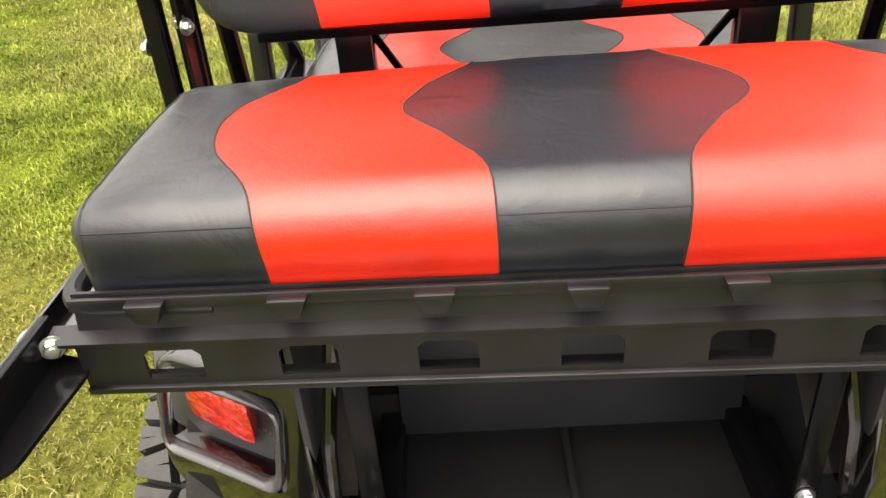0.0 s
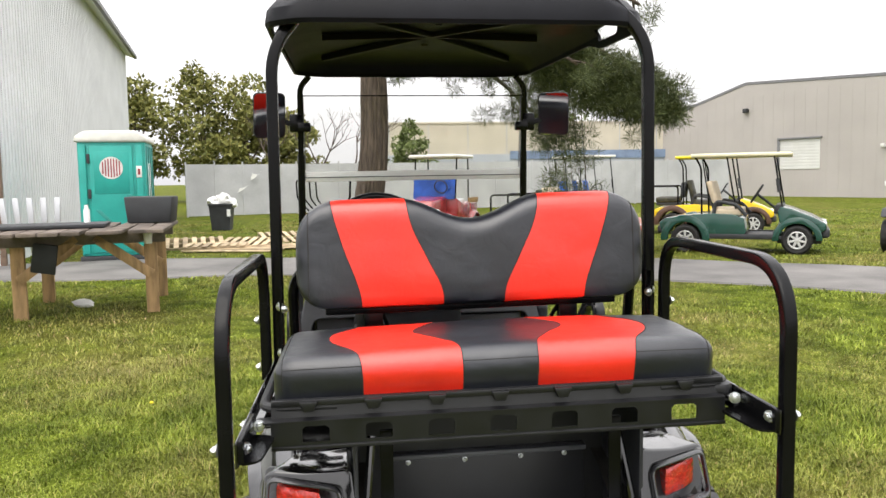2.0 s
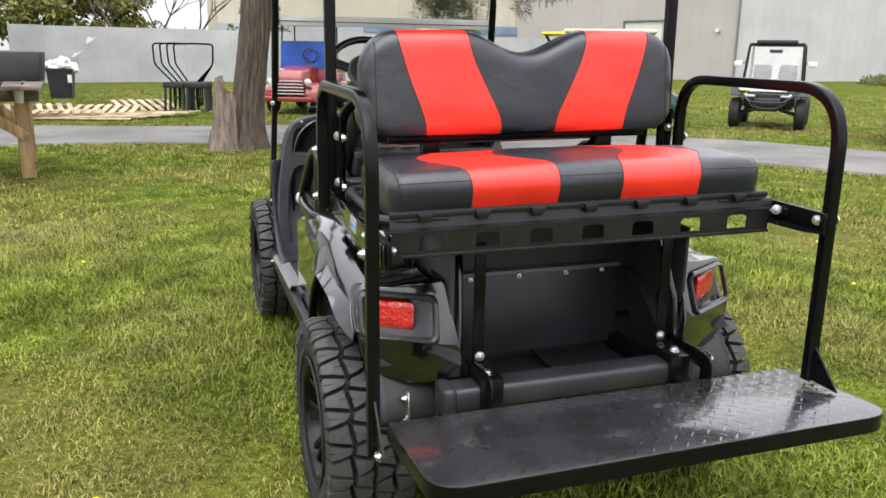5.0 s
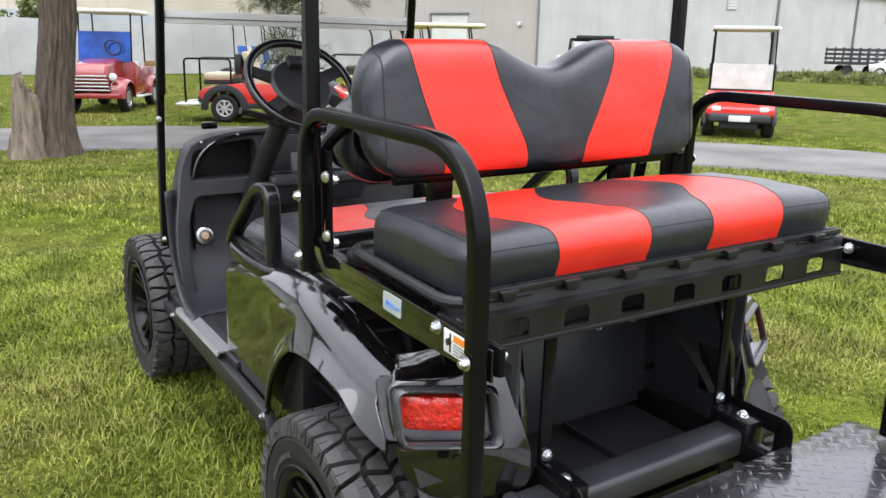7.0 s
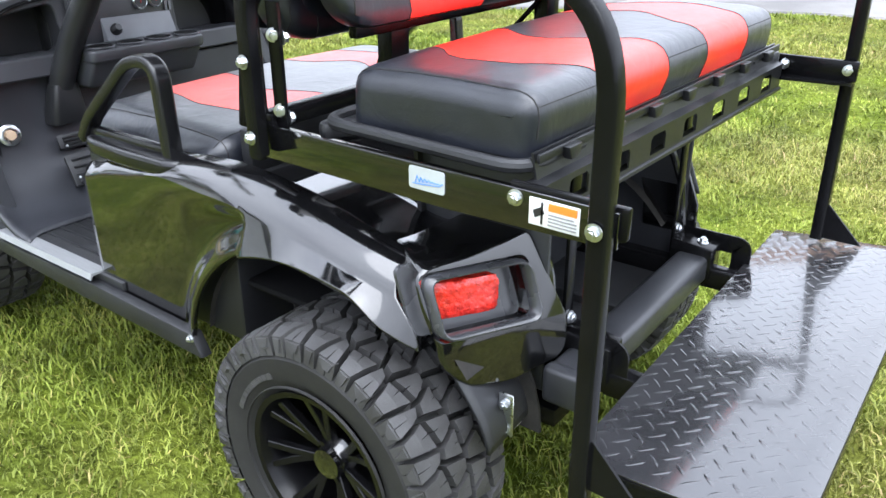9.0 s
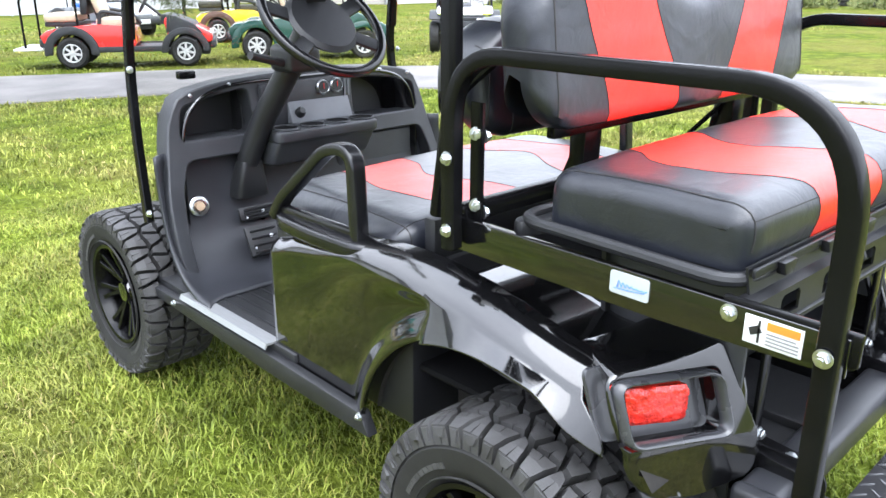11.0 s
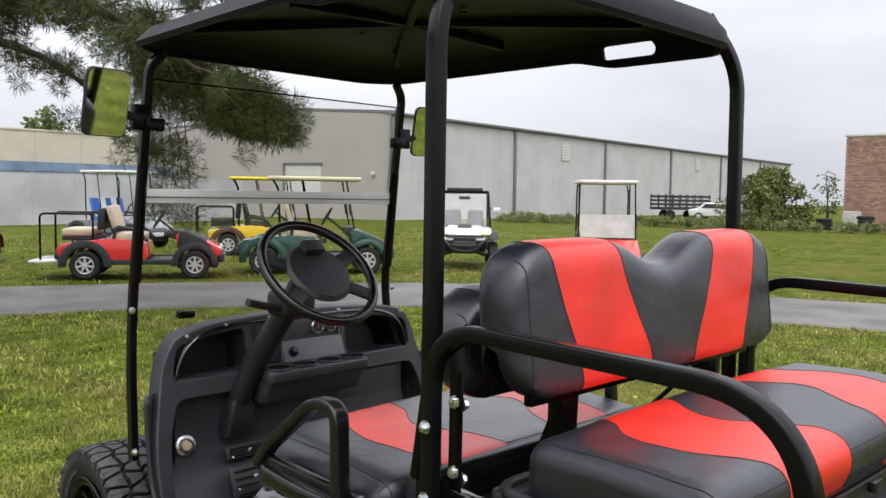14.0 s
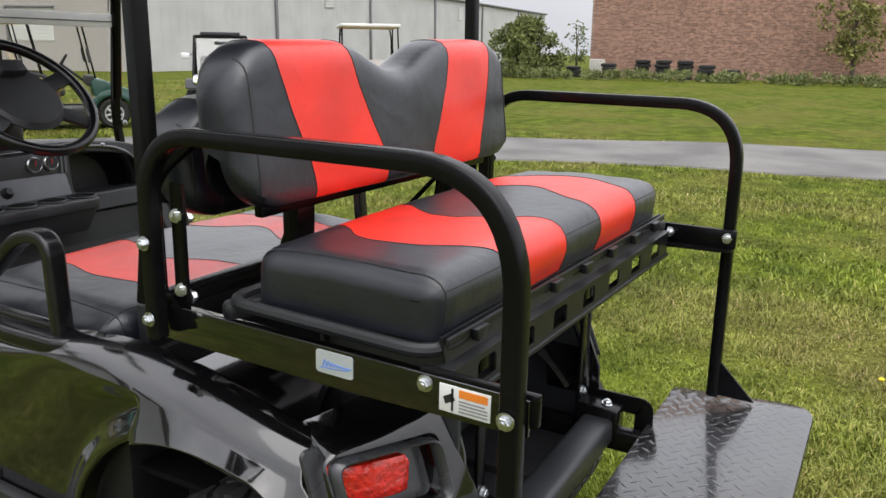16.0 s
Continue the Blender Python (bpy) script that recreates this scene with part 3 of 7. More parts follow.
def quarter(s):
    def fn(u, v):
        end = 0.226 + 0.066 * smooth(0.0, 0.85, v)
        y = end + (1.245 - end) * u ** 1.12
        zt = TOP(y)
        zb = max(0.325, arch(y) - 0.03 * smooth(0.36, 0.28, y))
        band = smooth(0.665, 0.620, y)
        sh = 0.040 + 0.015 * smooth(0.95, 0.75, y)
        crease = 0.030 * smooth(1.12, 0.58, y)
        lip = 0.030 + 0.10 * smooth(0.85, 1.02, y)
        turn = min(1, max(0, (0.46 - y) / 0.23))
        curl = 0.058 * (1 - math.sqrt(1 - 0.95 * turn * turn))
        base = 0.552 - curl
        if v <= 0.60:
            t = v / 0.60
            z = zb + (zt - sh - zb) * t
            d = math.hypot((y - 0.475) / 1.149, max(0, z - 0.30)) - 0.335
            x = base + (0.064 - 0.034 * t) * band + (1 - band) * (crease * smooth(0.60, 1.0, t) + 0.030 * smooth(0.06, 0.0, d))
        elif v <= 0.84:
            t = (v - 0.60) / 0.24
            a = t * math.pi / 2
            z = zt - sh + sh * (0.5 * t + 0.5 * math.sin(a))
            x0 = base + crease
            x = x0 + (0.503 - 0.55 * curl - x0) * (0.6 * t + 0.4 * (1 - math.cos(a)))
        else:
            t = (v - 0.84) / 0.16
            z = zt - 0.035 * t * smooth(1.02, 0.85, y) - 0.02 * t * t
            x = 0.503 - 0.55 * curl - lip * t
        return (s * x, y, z)
    bm = surf(fn, 96, 50)
    bmesh.ops.recalc_face_normals(bm, faces=bm.faces)
    if sum(f.normal.x * s for f in bm.faces) < 0:
        bmesh.ops.reverse_faces(bm, faces=bm.faces)
    ob = part("quarter_panel", bm, PAINT, cart, "glossy black rear quarter panel with a flared wheel opening")
    shell(ob, 0.012)
    # tail lamp pod, its deep lamp recess cut into the slanting face
    outline = [(0.566, 0.600), (0.560, 0.655), (0.540, 0.672), (0.460, 0.676), (0.385, 0.690), (0.350, 0.700), (0.340, 0.62), (0.322, 0.49), (0.335, 0.455), (0.43, 0.432), (0.51, 0.445), (0.555, 0.50)]
    pod = prism(rounded_loop([(s * x, z) for x, z in outline], 0.020, 4), "y", 0.0, 0.14, 0.016, 4)
    bmesh.ops.bisect_plane(pod, geom=pod.verts[:] + pod.edges[:] + pod.faces[:], plane_co=(0, 0, 0.545), plane_no=(0, 0, 1))
    for v in pod.verts:
        if abs(v.co.x) > 0.48:
            v.co.x -= s * 0.60 * max(0, v.co.y - 0.012) * (abs(v.co.x) - 0.48) / 0.08
    shape = [(0.549, 0.655), (0.377, 0.652), (0.383, 0.551), (0.555, 0.555)]
    shape = [(s * x, z) for x, z in shape]
    hole = prism(rounded_loop(quad(shape, -0.008), 0.018), "y", -0.05, 0.055)
    p = part("lamp_pod", cut(sheared(pod), [sheared(hole)]), PAINT, cart, "glossy black tail lamp pod")
    deck = surf(lambda u, v: (s * (0.495 - 0.152 * u), 0.275 + 0.33 * v, TOP(0.275 + 0.33 * v) - 0.014 + 0.016 * u * smooth(0.3, 0.0, v)), 10, 24)
    bmesh.ops.recalc_face_normals(deck, faces=deck.faces)
    if sum(f.normal.z for f in deck.faces) < 0:
        bmesh.ops.reverse_faces(deck, faces=deck.faces)
    shell(part("rear_deck", deck, PAINT, cart, "glossy black deck under the seat"), 0.008)
    ring = rounded_loop(shape, 0.022)
    part("bezel", sheared(tube([(x, -0.001, z) for x, z in ring], 0.0120, 10, closed=True, r2=0.006)), BEZEL, p, "dark grey glossy lamp bezel")
    well = prism(rounded_loop(quad(shape, -0.009), 0.018), "y", 0.048, 0.055)
    part("recess", sheared(well), BEZEL, p)
    lens = bmesh.new()
    bmesh.ops.create_cube(lens, size=1)
    bmesh.ops.subdivide_edges(lens, edges=lens.edges, cuts=14, use_grid_fill=True)
    for v in lens.verts:
        v.co.x *= 1 - 0.06 * (2 * v.co.z) ** 6
        v.co.z *= 1 - 0.05 * (2 * v.co.x) ** 6
        if v.co.y < 0:
            v.co.y += 0.10 * ((2 * v.co.x) ** 6 + (2 * v.co.z) ** 6)
    lens.transform(Matrix.Diagonal((0.106, 0.062, 0.070, 1)))
    for v in lens.verts:
        k = 0.0022 * noise.noise(Vector((v.co.x * 60, v.co.y * 40, v.co.z * 160 + s))) + 0.0012 * noise.noise(v.co * 240)
        v.co.y -= k if v.co.y < 0.02 else 0
        v.co.z += 0.5 * k
        v.co += Vector((s * 0.477, 0.222, 0.600))
        v.co.y -= 0.66 * (0.477 - abs(v.co.x))
    part("lens", lens, LENS, p, "red plastic tail lamp wrapped in clear film")
    part("wheel_liner", surf(lambda u, v: (s * (0.30 + 0.235 * v), 0.475 + 0.385 * math.cos(math.pi * (0.04 + 0.78 * u)), 0.30 + 0.335 * math.sin(math.pi * (0.04 + 0.78 * u))), 24, 4), DUSTY, cart, "dusty wheel well liner")
    skirt = surf(lambda u, v: (s * (0.36 + 0.165 * v), 0.118 + 0.085 * smooth(0.0, 0.9, u) + 0.05 * u * u - 0.012 * v, 0.335 + 0.24 * u), 14, 8)
    shell(part("lower_skirt", skirt, PLASTIC, cart, "black moulded skirt behind the wheel"), 0.008)


for s in (-1, 1):
    quarter(s)
    well = [(0.475 + 0.385 * math.cos(math.pi * k / 20), 0.30 + 0.335 * math.sin(math.pi * k / 20)) for k in range(21)]
    part("wheel_well_wall", prism(well, "x", s * 0.372, s * 0.378), DUSTY, cart, "dusty black wheel well wall")
part("bag_well_floor", box(-0.34, 0.34, 0.07, 0.36, 0.365, 0.38, 0.004), PLASTIC, cart)
part("bag_well_back", prism([(0.36, 0.37), (0.37, 0.37), (0.40, 0.82), (0.39, 0.82)], "x", -0.36, 0.36), PLASTIC, cart, "charcoal bag well panel")
part("bag_panel", prism([(0.335, 0.40), (0.352, 0.40), (0.372, 0.635), (0.355, 0.635)], "x", -0.255, 0.275, 0.003), BAGP, cart, "charcoal plastic back panel")
part("panel_strip", prism([(0.345, 0.632), (0.375, 0.632), (0.375, 0.646), (0.347, 0.644)], "x", -0.26, 0.28, 0.002), LIGHTDASH, cart)
for x in (-0.2, -0.05, 0.1, 0.22):
    bolt((x, 0.350, 0.625), (0, -1, 0.1), 0.005, cart)
for s in (-1, 1):
    part("bag_well_side", box(s * 0.335, s * 0.345, 0.11, 0.40, 0.37, 0.80, 0.003), DASH, cart)
    part("inner_edge", tube([(s * 0.325, 0.10, 0.44), (s * 0.318, 0.12, 0.60), (s * 0.30, 0.18, 0.76)], 0.010), PAINT, cart)
    part("upright_bar", box(s * 0.255, s * 0.285, 0.10, 0.108, 0.44, 0.80, 0.002), STEEL, cart, "flat black upright bar")
    part("bumper_bracket", prism([(0.10, 0.40), (0.0, 0.40), (0.0, 0.475), (0.10, 0.485)], "x", s * 0.24, s * 0.30, 0.003), STEEL, cart)
    bolt((s * 0.268, 0.099, 0.500), (0, -1, 0), 0.0095, cart)
    bolt((s * 0.272, 0.035, 0.479), (0, -0.25, 1), 0.0095, cart)
part("bumper_cap", box(-0.395, -0.36, 0.0, 0.085, 0.385, 0.462, 0.012, 3), BAGP, cart)
for s in (-1, 1):
    x, y = (-0.285, -0.012) if s < 0 else (0.318, -0.045)
    part("bumper_strap", tube(fillet([(x, 0.10, 0.470), (x, y, 0.470), (x, y, 0.372)], 0.012, 4), 0.022, square=True, r2=0.0025, up=(0, 1, 0), c=0.1), STEEL, cart, "flat black steel bumper strap")
part("bumper", box(-0.375, 0.330, 0.008, 0.085, 0.392, 0.456, 0.014, 3), BAGP, cart, "charcoal plastic rear bumper")
part("well_divider", box(-0.006, 0.006, 0.10, 0.34, 0.38, 0.40, 0.003), PLASTIC, cart)
part("under_frame", box(-0.30, 0.30, 0.10, 2.2, 0.26, 0.30, 0.004), STEEL, cart)

# step
STEP_Z = 0.430
step = part("rear_step", prism([(-0.548, -0.055), (0.575, -0.055)] + [(p.x, p.y) for p in fillet([(0.580, -0.20, 0), (0.580, -0.400, 0), (-0.552, -0.400, 0), (-0.552, -0.20, 0)], 0.080, 8)], "z", STEP_Z - 0.004, STEP_Z, 0.001), PLATE, cart, "black tread-plate rear step")
part("step_rim", tube(fillet([(-0.551, -0.06, STEP_Z - 0.022), (-0.551, -0.399, STEP_Z - 0.022), (0.579, -0.399, STEP_Z - 0.022), (0.579, -0.06, STEP_Z - 0.022)], 0.080, 8), 0.0025, square=True, r2=0.018), STEEL, step)
tread = bmesh.new()
for i in range(53):
    for j in range(16):
        x, y = -0.535 + 0.0212 * i, -0.384 + 0.0212 * j
        if (i + j) % 2 or (abs(x - 0.014) > 0.49 and y < -0.33) or abs(x - 0.014) > 0.545:
            continue
        a = radians(-45 if i % 2 else 45)
        c, s_ = math.cos(a), math.sin(a)
        low = [(-0.0165, 0), (-0.009, -0.0030), (0.009, -0.0030), (0.0165, 0), (0.009, 0.0030), (-0.009, 0.0030)]
        v = [tread.verts.new((x + c * u - s_ * w, y + s_ * u + c * w, STEP_Z)) for u, w in low]
        t = [tread.verts.new((x + c * u - s_ * w, y + s_ * u + c * w, STEP_Z + 0.0008)) for u, w in ((-0.011, 0), (0.011, 0))]
        for f in ((v[0], v[1], t[0]), (v[1], v[2], t[1], t[0]), (v[2], v[3], t[1]), (v[3], v[4], t[1]), (v[4], v[5], t[0], t[1]), (v[5], v[0], t[0])):
            tread.faces.new(f)
tagged(part("tread_pattern", tread, PLATE, step), kind="stuff")
placed([step], Matrix(((1, 0, 0, 0), (0, 1, 0, 0), (0, -0.07, 1, -0.004), (0, 0, 0, 1))))
for s in (-1, 1):
    part("step_arm", box(s * 0.25, s * 0.29, -0.30, 0.5, STEP_Z - 0.055, STEP_Z - 0.006, 0.004), STEEL, step)
    bolt((s * 0.590, -0.135, 0.395), (s, 0, 0), 0.010, cart)


# wheels
def wheel(x_out, y, z, side, R=0.287, yaw=0.0):
    Wd = 0.235
    m = Matrix.Translation((x_out, y, z)) @ Matrix.Rotation(radians(yaw), 4, "Z") @ Matrix.Rotation(radians(90 * side), 4, "Y")
    # z of the lathe points outwards, 0 at the outer sidewall
    prof = [(0.165, -Wd + 0.02), (0.205, -Wd + 0.004), (0.245, -Wd), (R - 0.042, -Wd + 0.008), (R - 0.033, -Wd + 0.03), (R - 0.030, -Wd / 2), (R - 0.033, -0.03), (R - 0.042, -0.008), (0.245, 0.0), (0.205, -0.004), (0.172, -0.02), (0.165, -0.03)]
    t = part("tyre", lathe(prof, 48, m, False), RUBBER, cart, "knobbly black off-road tyre")
    tr = bmesh.new()
    single = side < 0
    N = 21
    # blocks of an all-terrain tread: (across, along) in metres and pitches, with a narrow slit in each
    half = [[(0.000, 0.03), (0.000, 0.27), (-0.024, 0.285), (0.000, 0.30), (0.000, 0.55), (-0.030, 0.47), (-0.064, 0.40), (-0.054, 0.20), (-0.030, 0.11)],
            [(0.000, 0.62), (0.000, 0.95), (-0.030, 1.03), (-0.052, 1.12), (-0.056, 0.85), (-0.034, 0.80), (-0.057, 0.815), (-0.062, 0.47), (-0.030, 0.55)],
            [(-0.066, 0.17), (-0.072, 0.40), (-0.095, 0.50), (-0.116, 0.60), (-0.1125, 0.34), (-0.096, 0.30), (-0.1128, 0.31), (-0.114, 0.02), (-0.090, 0.09)],
            [(-0.072, 0.48), (-0.067, 0.77), (-0.086, 0.79), (-0.0665, 0.80), (-0.060, 1.09), (-0.090, 1.00), (-0.116, 0.93), (-0.112, 0.70), (-0.095, 0.58)]]
    rows = half + [[(-0.235 - a, 0.77 - b) for a, b in row] for row in half]
    for k in range(N):
        for row in rows:
            if single:
                tr = bmesh.new()
            jit = 0.02 * noise.noise((k * 3.1, row[0][0] * 50, 0))
            vb, vt = [], []
            n = len(row)
            cs, ca = (min(p[0] for p in row) + max(p[0] for p in row)) / 2, (min(p[1] for p in row) + max(p[1] for p in row)) / 2
            for s0, a0 in row:
                ang = (k + a0 + jit) * math.tau / N
                edge = 0.010 if s0 > -0.015 or s0 < -0.22 else 0.0
                rb, rt = R - 0.036 - edge, R - edge * 0.7
                vb.append(tr.verts.new((rb * math.cos(ang), rb * math.sin(ang), s0)))
                ang2 = (k + ca + (a0 - ca) * 0.87 + jit) * math.tau / N
                s2 = cs + (s0 - cs) * 0.90
                vt.append(tr.verts.new((rt * math.cos(ang2), rt * math.sin(ang2), s2)))
            am = (k + ca + jit) * math.tau / N
            mid = tr.verts.new((R * 1.001 * math.cos(am), R * 1.001 * math.sin(am), cs))
            for i in range(n):
                tr.faces.new((vt[i], vt[(i + 1) % n], mid))
                tr.faces.new((vb[i], vb[(i + 1) % n], vt[(i + 1) % n], vt[i]))
            if single:
                bmesh.ops.recalc_face_normals(tr, faces=tr.faces)
                tr.transform(m)
                part("lug", tr, TREAD, t, smooth=False)
        # side biter on the outer wall
        for q0, q1, low in ((0.05, 0.50, 0.266), (0.64, 0.92, 0.258)):
            a, b = (k + q0) * math.tau / N, (k + q1) * math.tau / N
            if single:
                tr = bmesh.new()
            c = [tr.verts.new((r * math.cos(q), r * math.sin(q), zz)) for r, q, zz in ((low, a + 0.03, -0.001), (low, b - 0.05, -0.001), (R - 0.010, b, -0.012), (R - 0.010, a, -0.012), (low + 0.004, a + 0.035, 0.004), (low + 0.004, b - 0.055, 0.004), (R - 0.011, b - 0.01, 0.0), (R - 0.011, a + 0.01, 0.0))]
            for f in ((4, 5, 6, 7), (0, 1, 5, 4), (1, 2, 6, 5), (2, 3, 7, 6), (3, 0, 4, 7)):
                tr.faces.new([c[i] for i in f])
            if single:
                bmesh.ops.recalc_face_normals(tr, faces=tr.faces)
                tr.transform(m)
                part("side_lug", tr, TREAD, t, smooth=False)
    if not single:
        bmesh.ops.recalc_face_normals(tr, faces=tr.faces)
        tr.transform(m)
        tagged(part("tread", tr, TREAD, t, smooth=False), kind="stuff")
    part("sidewall_ring", lathe([(0.184, -0.004), (0.185, 0.0015), (0.187, 0.0015), (0.188, -0.004)], 48, m, False), RUBBER, t)
    for q in range(2):
        for k in range(9):
            a = math.pi * q + 0.5 + 0.085 * k
            g = box(-0.006, 0.006, -0.008, 0.008, -0.001, 0.0022, 0)
            g.transform(m @ Matrix.Rotation(a, 4, "Z") @ Matrix.Translation((0.209, 0, -0.004)))
            part("sidewall_bar", g, TREAD, t)
    rim = part("rim", lathe([(0.150, -0.20), (0.160, -0.03), (0.172, -0.016), (0.172, -0.008), (0.160, -0.010), (0.150, -0.03), (0.142, -0.08), (0.142, -0.20)], 48, m, False), STEEL, cart, "black alloy rim")
    part("hub", lathe([(0.0, -0.035), (0.032, -0.037), (0.036, -0.055), (0.052, -0.07), (0.055, -0.10), (0, -0.10)], 24, m), PAINT, rim)
    part("brake_drum", lathe([(0, -0.13), (0.12, -0.13), (0.13, -0.19), (0, -0.2)], 24, m), STEEL, rim)
    for k in range(7):
        for off in (-0.16, 0.16):
            a = k * math.tau / 7
            b = a + off
            sp = tube([(0.04 * math.cos(a), 0.04 * math.sin(a), -0.06), (0.10 * math.cos(a + off * 0.7), 0.10 * math.sin(a + off * 0.7), -0.045), (0.152 * math.cos(b), 0.152 * math.sin(b), -0.030)], 0.008, square=True, r2=0.009)
            sp.transform(m)
            part("spoke", sp, STEEL, rim)
    for k in range(4):
        a = k * math.tau / 4 + 0.4
        part("lug_nut", lathe([(0, 0.0), (0.007, 0.0), (0.008, -0.014), (0, -0.014)], 6, m @ Matrix.Translation((0.04 * math.cos(a), 0.04 * math.sin(a), -0.046))), STEEL, rim)


for s in (-1, 1):
    wheel(s * 0.650, 0.43, 0.215, s, 0.298)
    wheel(s * 0.622, 2.15, 0.258, s, 0.284)
for s in (-1, 1):
    for k in range(3):
        part("spring_leaf", tube(fillet([(s * 0.42, 0.12, 0.345 - 0.008 * k), (s * 0.42, 0.43, 0.225 - 0.008 * k), (s * 0.42, 0.78, 0.33 - 0.008 * k)], 0.3), 0.022, square=True, r2=0.0035), ALU, cart)
    part("shackle", prism([(0.105, 0.42), (0.135, 0.42), (0.135, 0.33), (0.105, 0.33)], "x", s * 0.45, s * 0.456, 0.004), CHROME, cart, "zinc spring shackle")
    bolt((s * 0.457, 0.12, 0.40), (s, 0, 0), 0.009, cart)
    bolt((s * 0.457, 0.12, 0.345), (s, 0, 0), 0.009, cart)
part("rear_axle", rod((-0.5, 0.43, 0.215), (0.5, 0.43, 0.215), 0.035), STEEL, cart)
part("front_axle", rod((-0.5, 2.16, 0.262), (0.5, 2.16, 0.262), 0.03), STEEL, cart)

# floor, sill, rocker
part("seat_riser", box(-0.44, 0.44, 0.765, 0.797, 0.66, 0.79, 0.004), PLASTIC, cart)
part("floor_pan", box(-0.56, 0.56, 1.15, 2.0, 0.35, 0.375, 0.004), PLASTIC, cart, "black rubber-matted floor")
part("seat_base", box(-0.52, 0.52, 0.75, 1.262, 0.33, 0.70, 0.01), PLASTIC, cart)
# deck coloured near black for the unlit hollow under the seat
part("deck", box(-0.50, 0.50, 0.36, 0.80, 0.46, 0.48, 0.01), SHADE_BLACK, cart)
for k in range(26):
    part("mat_rib", box(-0.505 + 0.04 * k, -0.497 + 0.04 * k, 1.28, 1.60, 0.374, 0.3775, 0.001), PLASTIC, cart)
for s in (-1, 1):
    part("rocker_panel", prism([(0.83, 0.292), (0.86, 0.345), (1.28, 0.355), (1.90, 0.355), (1.92, 0.325), (1.28, 0.30)], "x", s * 0.555, s * 0.585, 0.004), PLASTIC, cart, "black plastic rocker panel")
    part("sill_trim", prism([(s * 0.538, 0.378), (s * 0.582, 0.381), (s * 0.588, 0.366), (s * 0.585, 0.364), (s * 0.579, 0.374), (s * 0.538, 0.374)], "y", 1.245, 1.712), SILL, cart, "brushed metal sill trim")
    bolt((s * 0.585, 0.860, 0.336), (s, 0, 0), 0.007, cart)
    bolt((s * 0.585, 1.756, 0.340), (s, 0, 0), 0.007, cart)
    # hip restraint
    outl = [(s * x, y) for x, y in ((0.415, 0.90), (0.52, 0.865), (0.556, 0.90), (0.562, 1.06), (0.552, 1.20), (0.525, 1.255), (0.46, 1.255), (0.42, 1.20))]
    hr = part("arm_rest", prism(rounded_loop(outl, 0.04, 5), "z", 0.688, 0.728, 0.012, 3), GLOSSP, cart, "black plastic hip restraint with a raised loop")
    part("loop", tube(fillet([(s * 0.520, 1.250, 0.715), (s * 0.520, 1.215, 0.765), (s * 0.515, 1.025, 0.918), (s * 0.515, 0.935, 0.924), (s * 0.520, 0.922, 0.715)], 0.05, 8), 0.014, square=True, r2=0.020, up=(1, 0, 0), c=0.45), GLOSSP, hr)
    part("loop_web", prism([(0.935, 0.72), (1.235, 0.72), (1.215, 0.748), (0.938, 0.748)], "x", s * 0.507, s * 0.529, 0.006), GLOSSP, hr)

before = set(cart.children)

def cowl(u, v):
    a = math.pi * u
    y = 1.925 + 0.80 * v ** 1.1
    w = 0.520 - 0.30 * v
    zt = 0.990 - 0.33 * v ** 1.5
    e = 0.38
    x = w * math.copysign(abs(math.cos(a)) ** e, -math.cos(a))
    z = 0.55 + (zt - 0.55) * math.sin(a) ** e
    return (x, y, z)


shell(part("front_cowl", surf(cowl, 40, 14), PAINT, cart, "glossy black front cowl"), 0.01)
part("nose", prism([(2.62, 0.36), (2.70, 0.40), (2.70, 0.52), (2.62, 0.58)], "x", -0.26, 0.26, 0.02, 3), PAINT, cart)
# steering
WC, WN = Vector((-0.215, 1.56, 1.185)), Vector((0.0, -0.70, 0.72)).normalized()
WM = to_dir(WC, WN)
sw = part("steering_wheel", tube([WM @ Vector((0.188 * math.cos(a * math.tau / 40), 0.188 * math.sin(a * math.tau / 40), 0)) for a in range(40)], 0.0150, 12, closed=True), GLOSSP, cart, "black steering wheel")
part("hub_pad", lathe([(0, 0.010), (0.100, 0.006), (0.112, -0.006), (0.10, -0.02), (0.04, -0.04), (0, -0.04)], 28, WM), PLASTIC, sw)
part("score_clip", (lambda b: (b.transform(WM @ Matrix.Translation((0, 0.075, 0.025))), b)[1])(box(-0.036, 0.036, -0.02, 0.02, -0.012, 0.012, 0.004)), PLASTIC, sw, "small black clip")
for a0 in (20, 160, 215, 325):
    a = radians(a0)
    part("spoke", tube([WM @ Vector((0.07 * math.cos(a), 0.07 * math.sin(a), -0.012)), WM @ Vector((0.185 * math.cos(a), 0.185 * math.sin(a), -0.002))], 0.022, square=True, r2=0.006, up=WN), PLASTIC, sw)
